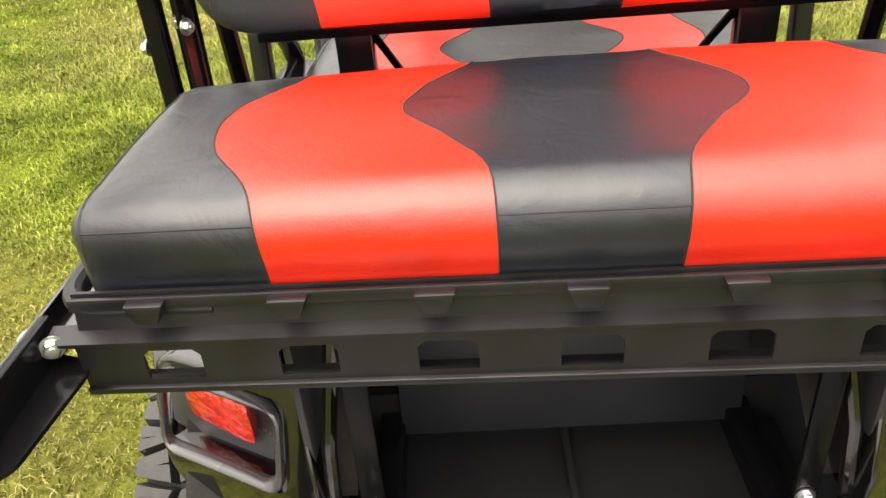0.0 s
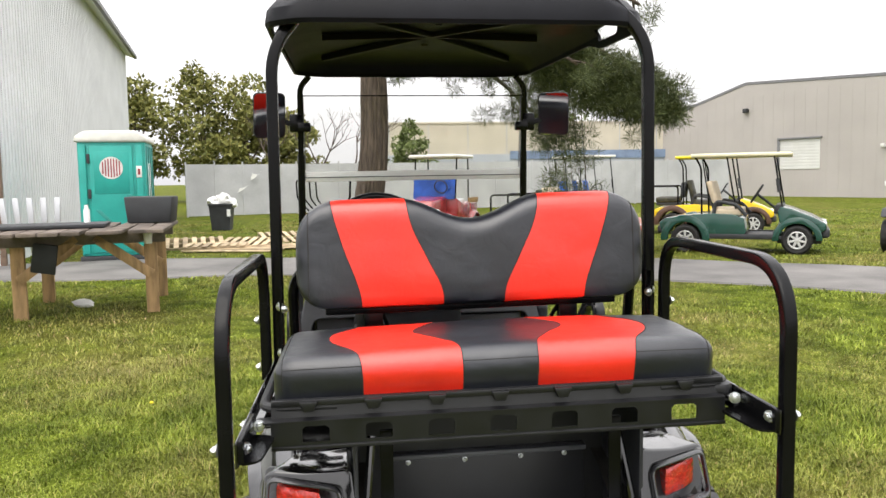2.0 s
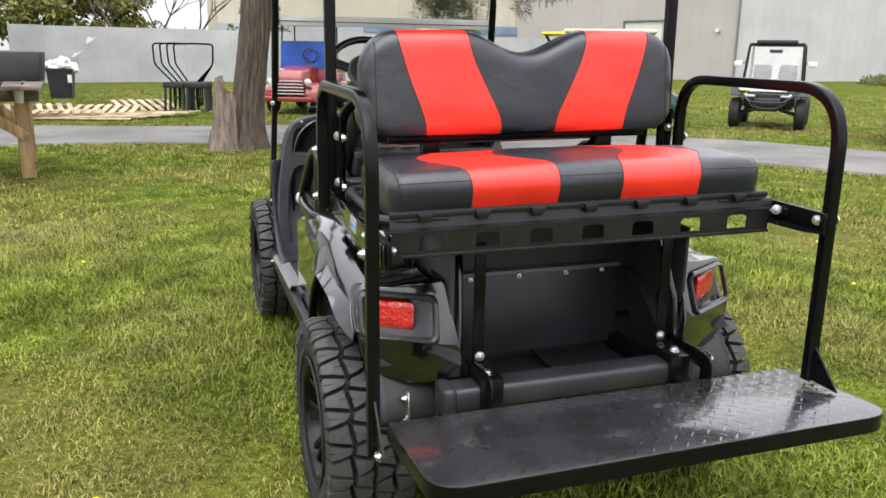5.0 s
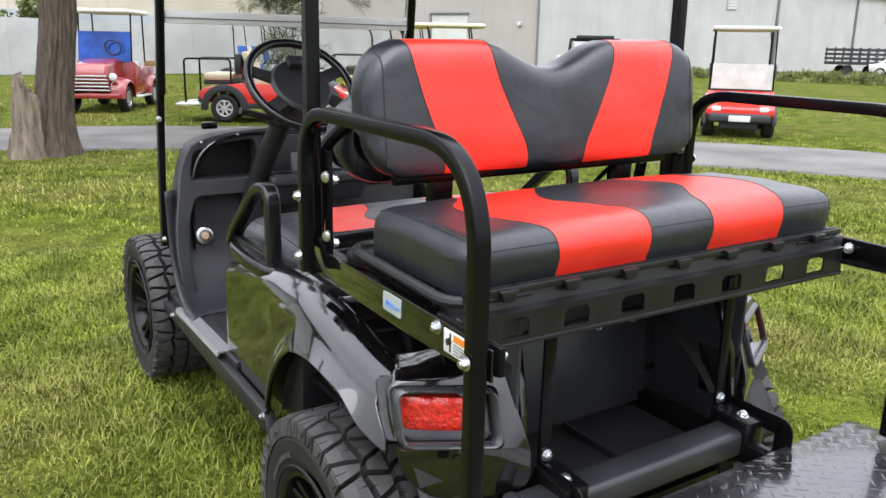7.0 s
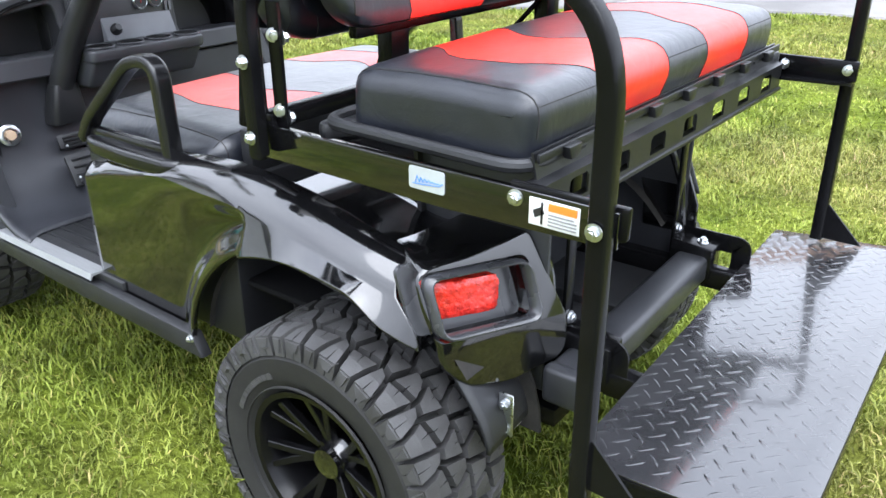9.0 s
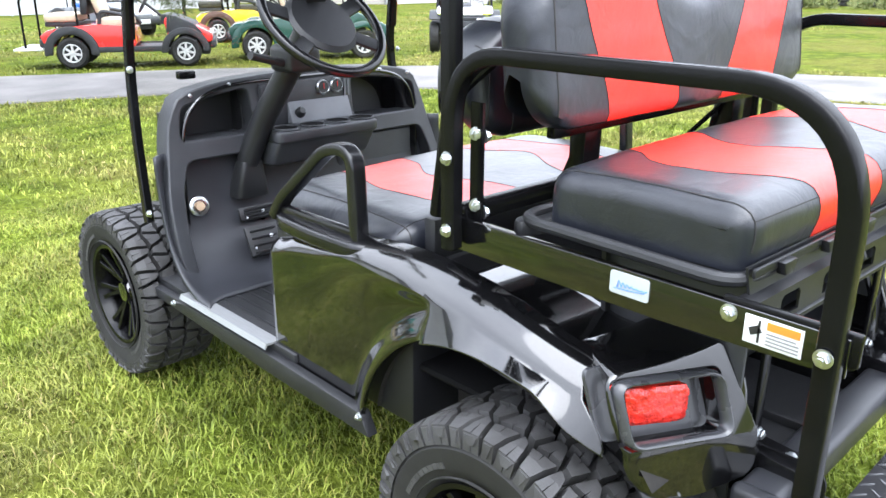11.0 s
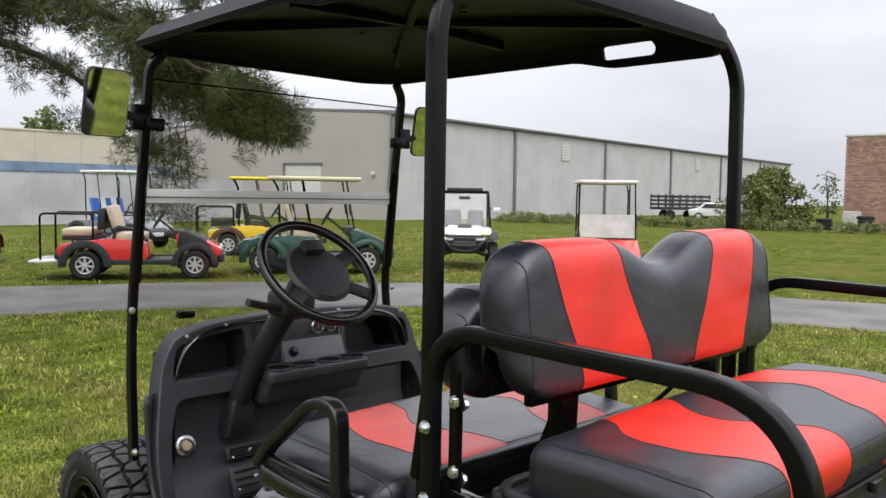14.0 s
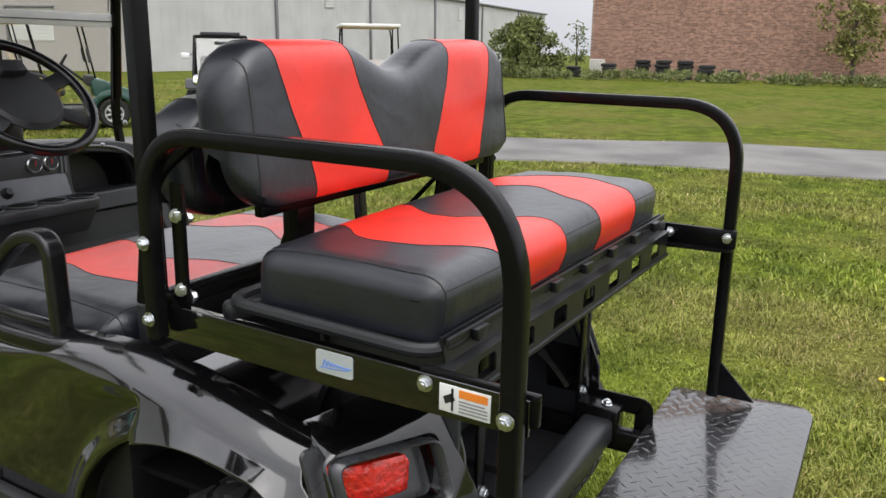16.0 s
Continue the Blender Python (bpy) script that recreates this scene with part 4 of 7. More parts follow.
# windshield
ws = part("windshield_frame", tube(fillet([(-0.60, 2.03, 0.56), (-0.575, 2.10, 0.84), (-0.56, 2.12, 1.05), (-0.545, 2.015, 1.80), (-0.50, 2.0, 1.845)], 0.08), 0.0135, square=True), STEEL, cart, "black windshield frame")
part("strut", tube(fillet([(0.60, 2.03, 0.56), (0.575, 2.10, 0.84), (0.56, 2.12, 1.05), (0.545, 2.015, 1.80), (0.50, 2.0, 1.845)], 0.08), 0.0135, square=True), STEEL, ws)
for s in (-1, 1):
    part("strut_sleeve", rod((s * 0.558, 2.10, 1.12), (s * 0.551, 2.055, 1.50), 0.018), STEEL, ws)
    bolt((s * 0.60, 2.02, 0.59), (s, -0.3, 0), 0.009, cart)
    bolt((s * 0.575, 2.09, 1.03), (s * 0.2, -1, 0), 0.008, cart)
    part("clip", box(s * 0.50, s * 0.56, 2.0, 2.035, 1.60, 1.64, 0.004), STEEL, ws)


def pane(z0, z1):
    y = lambda z: 2.125 - (z - 1.0) * 0.139
    return prism([(y(z0) + 0.012, z0), (y(z1) + 0.012, z1), (y(z1) + 0.016, z1), (y(z0) + 0.016, z0)], "x", -0.535, 0.535)


for z0, z1 in ((0.90, 1.385), (1.41, 1.76)):
    g = part("windshield_pane", pane(z0, z1), GLASS, ws, "clear acrylic windshield pane", smooth=False)
    g.visible_shadow = False
for x in (-1, 1):
    part("pane_edge", rod((x * 0.533, 2.036, 1.76), (x * 0.533, 2.082, 1.43), 0.0022, 6), LIGHTDASH, ws)
part("pane_edge", rod((-0.535, 2.034, 1.762), (0.535, 2.034, 1.762), 0.0028, 6), STEEL, ws)
FROST = material("frosted_strip", (0.80, 0.81, 0.80), 0.35, var=0.1)
part("hinge_strip", prism([(2.068, 1.375), (2.094, 1.375), (2.092, 1.42), (2.066, 1.42)], "x", -0.535, 0.535, 0.003), FROST, ws, "translucent hinge strip")
part("hinge_line", prism([(2.064, 1.392), (2.067, 1.392), (2.067, 1.396), (2.064, 1.396)], "x", -0.535, 0.535), LIGHTDASH, ws)
part("strap_block", box(-0.40, -0.34, 2.10, 2.13, 0.985, 1.01, 0.004), STEEL, ws)

# mirrors
for s, yaw, tilt in ((-1, 10, 12), (1, -15, 13)):
    at = Matrix.Translation((s * 0.690, 2.0, 1.672)) @ Matrix.Rotation(radians(yaw), 4, "Z") @ Matrix.Rotation(radians(tilt), 4, "X")
    outline = lambda a, b: [(p.x, p.y) for p in fillet([(-a, -b, 0), (a, -b, 0), (a, b, 0), (-a, b, 0), (-a, -b, 0), (a, -b, 0)], 0.028)[1:-1]]
    hb = prism(outline(0.075, 0.101), "y", 0.0, 0.012, 0.004, 2)
    add(hb, prism(outline(0.060, 0.086), "y", 0.011, 0.026, 0.008, 3))
    hb.transform(at)
    mr = part("side_mirror", hb, PLASTIC, cart, "black side mirror reflecting the lawn")
    b = prism(outline(0.071, 0.097), "y", -0.003, 0.002)
    b.transform(at)
    part("mirror_glass", b, MIRROR, mr, smooth=False)
    part("mirror_arm", tube([(s * 0.55, 2.03, 1.64), (s * 0.60, 2.03, 1.64), (s * 0.65, 2.03, 1.655)], 0.012, square=True), STEEL, mr)
    part("arm_clamp", box(s * 0.54, s * 0.60, 2.015, 2.05, 1.60, 1.68, 0.006), STEEL, mr)


placed([o for o in cart.children if o not in before], Matrix.Translation((-0.005, -0.10, 0.004)) @ Matrix.Diagonal((0.92, 1, 0.975, 1)))


# dash: one moulded frame with two glove openings over the leg room
HALF = path_fn([(0.36, 0.530), (0.48, 0.552), (0.62, 0.552), (0.76, 0.528), (0.86, 0.505), (0.91, 0.487)])
DTOP = path_fn([(-0.50, 0.880), (-0.475, 0.925), (-0.42, 0.953), (-0.28, 0.974), (0.0, 0.984), (0.28, 0.975), (0.42, 0.955), (0.475, 0.925), (0.50, 0.880)])
FACE_Y = path_fn([(0.36, 1.715), (0.55, 1.745), (0.70, 1.785), (0.84, 1.822), (1.0, 1.832)])
zs = [0.36 + 0.53 * k / 16 for k in range(17)]
xs = [-0.470 + 0.940 * k / 30 for k in range(31)]
edge = [(-HALF(z), z) for z in zs] + [(x, DTOP(x)) for x in xs] + [(HALF(z), z) for z in zs[::-1]]
toe = [(-0.495, 0.30), (-0.512, 0.55), (-0.500, 0.66), (-0.470, 0.748), (0.470, 0.748), (0.500, 0.66), (0.512, 0.55), (0.495, 0.30)]
gloves = [[(-0.222, 0.806), (-0.236, 0.945), (-0.36, 0.928), (-0.462, 0.905), (-0.476, 0.806)], [(0.172, 0.806), (0.172, 0.950), (0.36, 0.928), (0.462, 0.905), (0.476, 0.806)]]
face = cut(prism(edge, "y", 0.0, 0.075), [prism(rounded_loop(h, 0.028), "y", -0.1, 0.2) for h in (toe, *gloves)])
for v in face.verts:
    v.co.y += FACE_Y(v.co.z) + 0.10 * max(0, abs(v.co.x) - 0.40)
fm = part("dash_frame", face, DASH, cart, "charcoal moulded dash frame with glove openings")
bv = fm.modifiers.new("soft_edge", "BEVEL")
bv.width, bv.segments, bv.limit_method, bv.angle_limit = 0.006, 3, "ANGLE", radians(50)
part("glove_back", prism([(-0.48, 0.78), (-0.47, 0.87), (-0.40, 0.925), (0.40, 0.925), (0.47, 0.87), (0.48, 0.78)], "y", 1.95, 1.96, 0), PLASTIC, cart)
part("glove_floor", box(-0.475, 0.475, 1.875, 1.95, 0.782, 0.798, 0.002), DASH, cart)
part("glove_roof", box(-0.40, 0.40, 1.895, 1.95, 0.930, 0.938, 0.002), PLASTIC, cart)
for x in (-0.48, -0.225, 0.175, 0.48):
    part("glove_wall", box(x - 0.006, x + 0.006, 1.890, 1.95, 0.79, 0.88 if abs(x) > 0.3 else 0.93, 0.002), PLASTIC, cart)
for x in (-0.43, -0.30, -0.14, 0.14, 0.30, 0.43):
    bolt((x, FACE_Y(0.95), DTOP(x) - 0.012), (0, -1, 0.2), 0.0042, cart, "rivet")
LINER = path_fn([(0.372, 1.60), (0.380, 1.665), (0.42, 1.752), (0.50, 1.815), (0.62, 1.848), (0.775, 1.860)])


def liner_pt(u, v):
    z = 0.372 + 0.403 * v ** 1.5
    x = -0.575 + 1.15 * u
    e = max(0, abs(x) - 0.50) / 0.075
    return (x, LINER(z) - 0.05 * e * e, z)


LINERM = material("black_toe_board_plastic", (0.024, 0.0255, 0.031), 0.42, var=0.25, scale=7, bump=0.08, bscale=700)
shell(part("toe_board", surf(liner_pt, 40, 24), LINERM, cart, "charcoal moulded toe board"), 0.01, 1.0)
part("knee_panel", prism([(1.845, 0.47), (1.842, 0.60), (1.838, 0.742), (1.88, 0.742), (1.88, 0.47)], "x", 0.10, 0.46, 0.014, 3), DASH, cart)
part("instrument_panel", prism([(-0.190, 0.80), (-0.200, 0.952), (0.155, 0.960), (0.150, 0.80)], "y", 1.812, 1.90, 0.006), DASH, cart, "charcoal instrument panel")
part("console_face", prism([(1.782, 0.812), (1.812, 0.890), (1.83, 0.890), (1.83, 0.80), (1.78, 0.80)], "x", -0.105, 0.142, 0.005), LIGHTDASH, cart, "grey centre console panel")
tray = part("cup_tray", prism([(p.x, p.y) for p in fillet([(-0.235, 1.672, 0), (0.165, 1.672, 0), (0.185, 1.80, 0), (-0.215, 1.80, 0), (-0.235, 1.672, 0), (0.165, 1.672, 0)], 0.03)[1:-1]], "z", 0.785, 0.822, 0.008, 3), DASH, cart, "charcoal cup holder tray with four wells")
part("tray_base", prism([(1.682, 0.79), (1.85, 0.79), (1.88, 0.700), (1.735, 0.705)], "x", -0.225, 0.160, 0.014, 3), DASH, tray)
# raised black discs stand in for the shaded depth of the wells
for k in range(4):
    part("cup_well", lathe([(0.040, 0.8205), (0.040, 0.8245), (0.034, 0.8245), (0.033, 0.8225), (0, 0.8225)], 22, Matrix.Translation((-0.175 + 0.10 * k, 1.722, 0.001))), SHADE_BLACK, tray)
    part("well_rim", tube([(-0.175 + 0.10 * k + 0.041 * math.cos(a * math.tau / 24), 1.722 + 0.041 * math.sin(a * math.tau / 24), 0.8245) for a in range(24)], 0.0035, 6, closed=True), DASH, tray)
for x, z in ((0.036, 0.924), (0.092, 0.926)):
    g = part("gauge", lathe([(0, 0.0), (0.025, 0.0), (0.025, 0.006), (0.0225, 0.009), (0.021, 0.007), (0, 0.007)], 24, to_dir((x, 1.812, z), (0, -1, 0.1))), CHROME, cart, "small round gauge with a metal ring")
    part("dial", lathe([(0, 0.0075), (0.020, 0.0075), (0.020, 0.0085), (0, 0.0085)], 20, to_dir((x, 1.812, z), (0, -1, 0.1))), PLASTIC, g)
    part("needle", box(x - 0.001, x + 0.001, 1.801, 1.8025, z - 0.004, z + 0.013, 0), material("red_needle", (0.7, 0.03, 0.02), 0.5) if x < 0.06 else bpy.data.materials["red_needle"], g)
for k in range(8):
    part("switch_mark", box(0.124 + 0.014 * (k % 2), 0.133 + 0.014 * (k % 2), 1.808, 1.8125, 0.888 + 0.018 * (k // 2), 0.906 + 0.018 * (k // 2), 0), LIGHTDASH, cart)
part("key_switch", lathe([(0, 0), (0.017, 0), (0.017, 0.012), (0.010, 0.024), (0.0, 0.024)], 16, to_dir((-0.070, 1.797, 0.850), (0, -1, 0.6))), PLASTIC, cart, "black key switch")
CS, CD = Vector((-0.440, 1.826, 0.600)), (-0.12, -1, 0.2)
rec = part("charger_socket", lathe([(0, 0), (0.031, 0), (0.031, 0.006), (0.026, 0.009), (0.019, 0.009), (0.017, 0.005), (0, 0.005)], 24, to_dir(CS, CD)), CHROME, cart, "round metal charger socket")
part("cap", lathe([(0, 0.006), (0.016, 0.006), (0.014, 0.02), (0, 0.022)], 16, to_dir(CS, CD)), material("tan_plastic", (0.42, 0.30, 0.20), 0.5), rec)

colm = part("steering_column", tube(fillet([(-0.202, 1.535, 1.135), (-0.213, 1.62, 1.02), (-0.245, 1.745, 0.85), (-0.268, 1.805, 0.72)], 0.1), 0.036, 14), PLASTIC, cart, "black steering column shroud")
bm = prism([(p.x, p.y) for p in fillet([(-0.052, -0.035, 0), (0.052, -0.035, 0), (0.052, 0.03, 0), (-0.052, 0.03, 0), (-0.052, -0.035, 0), (0.052, -0.035, 0)], 0.02)[1:-1]], "z", 0.0, 0.12, 0.006)
for v in bm.verts:
    k = 1.15 - 0.45 * v.co.z / 0.12
    v.co = Vector((-0.266 + v.co.x * k, 1.828 + 1.2 * v.co.y * k - 0.20 * v.co.z, 0.605 + v.co.z))
part("column_boot", bm, PLASTIC, colm, "black rubber column boot")
part("column_lever", tube([(-0.24, 1.585, 1.035), (-0.32, 1.575, 1.055), (-0.375, 1.565, 1.07)], 0.012), PLASTIC, colm)
part("column_knuckle", box(-0.262, -0.145, 1.55, 1.66, 1.01, 1.09, 0.02, 3), PLASTIC, colm)

for x0, x1, y0, y1, z0, z1 in ((-0.32, -0.13, 1.795, 1.806, 0.527, 0.565), (-0.335, -0.215, 1.715, 1.755, 0.432, 0.515)):
    pd = part("pedal", prism([(y0, z0), (y1, z1), (y1 - 0.008, z1 + 0.010), (y0 - 0.010, z0 + 0.008)], "x", x0, x1, 0.003), PLASTIC, cart, "black ribbed pedal")
    for k in range(4):
        t = (k + 0.5) / 4
        part("tread_rib", box(x0 + 0.015, x1 - 0.015, y0 + (y1 - y0) * t - 0.016, y0 + (y1 - y0) * t - 0.006, z0 + (z1 - z0) * t + 0.002, z0 + (z1 - z0) * t + 0.008, 0.001), PLASTIC, pd)
    for k in range(2):
        bolt((x0 + 0.02 + 0.06 * k, y0 + (y1 - y0) * 0.4 - 0.010, z0 + (z1 - z0) * (0.3 + 0.4 * k)), (0, -0.8, 0.5), 0.004, pd)
    part("pedal_arm", rod(((x0 + x1) / 2, (y0 + y1) / 2, (z0 + z1) / 2), ((x0 + x1) / 2, 1.86, 0.47), 0.012), STEEL, pd)
before = set(cart.children)


# canopy
def canopy_outline(ins):
    a, b, y0, y1 = 0.575 - ins, 0.56 - ins, 0.485 + ins, 2.21 - ins
    pts = [(-a, y0 + 0.09), (-a + 0.10, y0), (a - 0.10, y0), (a, y0 + 0.09), (a, 0.94), (a, 1.16), (b, y1 - 0.10), (b - 0.12, y1), (-b + 0.12, y1), (-b, y1 - 0.10), (-a, 1.16), (-a, 0.94)]
    return [(p.x, p.y) for p in fillet([(x, y, 0) for x, y in pts + pts[:2]], 0.05, 3)[1:-1]]


CANOPY = material("black_canopy_plastic", (0.009, 0.0095, 0.0125), 0.45, var=0.25, scale=6, bump=0.08, bscale=600, spec=0.10)


def canopy():
    bm = bmesh.new()
    layers = [(0.0, 1.800), (-0.006, 1.812), (0.0, 1.838), (0.03, 1.876), (0.10, 1.892), (0.30, 1.90)]
    rings = [[bm.verts.new((x, y, z)) for x, y in canopy_outline(i)] for i, z in layers]
    inner = [[bm.verts.new((x, y, z)) for x, y in canopy_outline(i)] for i, z in ((0.010, 1.800), (0.010, 1.836), (0.040, 1.868), (0.108, 1.884), (0.30, 1.892))]
    rings = inner[::-1] + rings
    k = len(rings[0])
    for a, b in zip(rings, rings[1:]):
        for j in range(k):
            bm.faces.new((a[j], a[(j + 1) % k], b[(j + 1) % k], b[j]))
    bm.faces.new(rings[0])
    bm.faces.new(rings[-1][::-1])
    bmesh.ops.recalc_face_normals(bm, faces=bm.faces)
    return bm


def slotted(bm):
    """The canopy with its rear corners drawn down and a hand slot cut through each."""
    for v in bm.verts:
        if v.co.z < 1.83 and abs(v.co.x) > 0.3:
            v.co.z += 0.020 - 0.030 * smooth(1.16, 0.94, v.co.y)
    return cut(bm, [prism(rounded_loop([(0.795, 1.816), (1.005, 1.816), (1.005, 1.856), (0.795, 1.856)], 0.02), "x", s * 0.44, s * 0.66) for s in (-1, 1)])


can = part("canopy", slotted(canopy()), CANOPY, cart, "black moulded plastic canopy roof with hand slots")
for s in (-1, 1):
    for k in range(3):
        part("rib", tube([(0, 1.35, 1.888), (s * 0.42, 0.75 + 0.6 * k, 1.874)], 0.012, square=True), CANOPY, can)
for x, y in ((-0.3, 0.9), (0.3, 0.9), (-0.3, 1.8), (0.3, 1.8), (0, 1.1), (0, 1.6)):
    part("stud", lathe([(0, -0.006), (0.012, -0.006), (0.014, 0.0), (0, 0)], 12, Matrix.Translation((x, y, 1.886))), CANOPY, can)

placed([o for o in cart.children if o not in before], Matrix.Translation((0, 0.138, -0.003)) @ Matrix.Diagonal((0.95, 0.87, 1, 1)))

# the body stands slightly turned under its seat kit
placed([o for o in cart.children if o not in kit], Matrix.Translation((0.015, 0.15, 0)) @ Matrix.Rotation(radians(2.0), 4, "Z") @ Matrix.Translation((0, -0.15, 0)))


# ---- lawn, path ----
def grass_material(name, a, b, dry, blades=False):
    m = bpy.data.materials.new(name)
    m.use_nodes = True
    n, l = m.node_tree.nodes, m.node_tree.links
    p = n["Principled BSDF"]
    p.inputs["Roughness"].default_value = 0.75 if not blades else 0.55
    p.inputs["Specular IOR Level"].default_value = 0.16 if blades else 0.02
    geo = n.new("ShaderNodeNewGeometry")
    t1, t2, t3 = (n.new("ShaderNodeTexNoise") for _ in range(3))
    for t, s, d in ((t1, 0.55, 6), (t2, 3.2, 5), (t3, 30.0, 4)):
        t.inputs["Scale"].default_value, t.inputs["Detail"].default_value = s, d
        l.new(geo.outputs["Position"], t.inputs["Vector"])
    r1 = n.new("ShaderNodeValToRGB")
    r1.color_ramp.elements[0].position, r1.color_ramp.elements[1].position = 0.38, 0.64
    r1.color_ramp.elements[0].color, r1.color_ramp.elements[1].color = (*a, 1), (*b, 1)
    l.new(t2.outputs["Fac"], r1.inputs["Fac"])
    r2 = n.new("ShaderNodeValToRGB")
    r2.color_ramp.elements[0].position, r2.color_ramp.elements[1].position = 0.42, 0.64
    r2.color_ramp.elements[0].color, r2.color_ramp.elements[1].color = (0, 0, 0, 1), (0.58, 0.58, 0.58, 1)
    l.new(t1.outputs["Fac"], r2.inputs["Fac"])
    mx = n.new("ShaderNodeMixRGB")
    mx.inputs["Color2"].default_value = (*dry, 1)
    l.new(r2.outputs["Color"], mx.inputs["Fac"])
    l.new(r1.outputs["Color"], mx.inputs["Color1"])
    out = mx.outputs["Color"]
    mul = n.new("ShaderNodeMixRGB")
    mul.blend_type = "MULTIPLY"
    mul.inputs["Fac"].default_value = 0.7
    l.new(out, mul.inputs["Color1"])
    if blades:
        rr = n.new("ShaderNodeValToRGB")
        rr.color_ramp.interpolation = "CONSTANT"
        while len(rr.color_ramp.elements) < 7:
            rr.color_ramp.elements.new(0.5)
        for e, (q, c) in zip(rr.color_ramp.elements, ((0.0, (0.50, 0.53, 0.50)), (0.12, (0.80, 0.86, 0.78)), (0.34, (1.0, 1.04, 0.96)), (0.62, (1.12, 1.19, 1.05)), (0.80, (1.27, 1.24, 1.2)), (0.92, (1.45, 1.22, 1.7)), (0.975, (1.8, 1.4, 2.6)))):
            e.position, e.color = q, (*c, 1)
        l.new(geo.outputs["Random Per Island"], rr.inputs["Fac"])
        l.new(rr.outputs["Color"], mul.inputs["Color2"])
        mul.inputs["Fac"].default_value = 1.0
        p.inputs["Subsurface Weight"].default_value = 0.0
    else:
        r3 = n.new("ShaderNodeValToRGB")
        r3.color_ramp.elements[0].position, r3.color_ramp.elements[1].position = 0.3, 0.7
        r3.color_ramp.elements[0].color, r3.color_ramp.elements[1].color = (0.25, 0.25, 0.25, 1), (1.2, 1.2, 1.2, 1)
        l.new(t3.outputs["Fac"], r3.inputs["Fac"])
        l.new(r3.outputs["Color"], mul.inputs["Color2"])
        bp = n.new("ShaderNodeBump")
        bp.inputs["Strength"].default_value, bp.inputs["Distance"].default_value = 0.9, 0.05
        l.new(t3.outputs["Fac"], bp.inputs["Height"])
        l.new(bp.outputs["Normal"], p.inputs["Normal"])
    l.new(mul.outputs["Color"], p.inputs["Base Color"])
    return m


LAWN = grass_material("mown_lawn", (0.062, 0.086, 0.010), (0.134, 0.168, 0.020), (0.170, 0.150, 0.042))
BLADE = grass_material("grass_blades", (0.104, 0.132, 0.017), (0.256, 0.298, 0.051), (0.32, 0.262, 0.110), True)

bm = bmesh.new()
coords = sorted(set([-400, -250, -150, -100, -70] + [-50 + 5 * i for i in range(0, 8)] + [-12 + 0.5 * i for i in range(0, 72)] + [25 + 5 * i for i in range(0, 8)] + [70, 100, 150, 250, 400]))
g = [[bm.verts.new((x, y, gz(x, y))) for y in coords] for x in coords]
for i in range(len(coords) - 1):
    for j in range(len(coords) - 1):
        bm.faces.new((g[i][j], g[i + 1][j], g[i + 1][j + 1], g[i][j + 1]))
tagged(part("ground", bm, LAWN, None), "patchy green lawn with dry spots", "lawn", kind="structure")

PATHLINE = [(-60, 9.5), (-20, 11.2), (-5, 11.6), (-1.7, 11.5), (2.4, 10.5), (5.2, 9.0), (7.1, 6.9), (8.8, 4.3), (9.7, 2.2), (11.6, -4), (15, -14), (28, -45)]
ASPHALT = material("worn_asphalt", (0.172, 0.163, 0.155), 0.9, var=0.35, scale=1.1, bump=0.3, bscale=60, coords="Object")
cl = fillet([(x, y, 0) for x, y in PATHLINE], 1.6, 6)
bm = bmesh.new()
rows = []
for i, p in enumerate(cl):
    d = (cl[min(len(cl) - 1, i + 1)] - cl[max(0, i - 1)]).normalized()
    s = Vector((-d.y, d.x, 0))
    row = []
    for k, off in enumerate((-1.40, -1.34, -0.5, 0.5, 1.34, 1.40)):
        o = off + (0.05 * noise.noise((p.x * 0.9, p.y * 0.9, off)) if abs(off) > 1 else 0)
        q = p + s * o
        row.append(bm.verts.new((q.x, q.y, gz(q.x, q.y) + (0.022 if 0 < k < 5 else -0.03))))
    rows.append(row)
for a, b in zip(rows, rows[1:]):
    for j in range(5):
        bm.faces.new((a[j], b[j], b[j + 1], a[j + 1]))
bmesh.ops.recalc_face_normals(bm, faces=bm.faces)
tagged(part("path", bm, ASPHALT, None), "grey worn asphalt driveway curving over the lawn", "driveway", kind="structure")


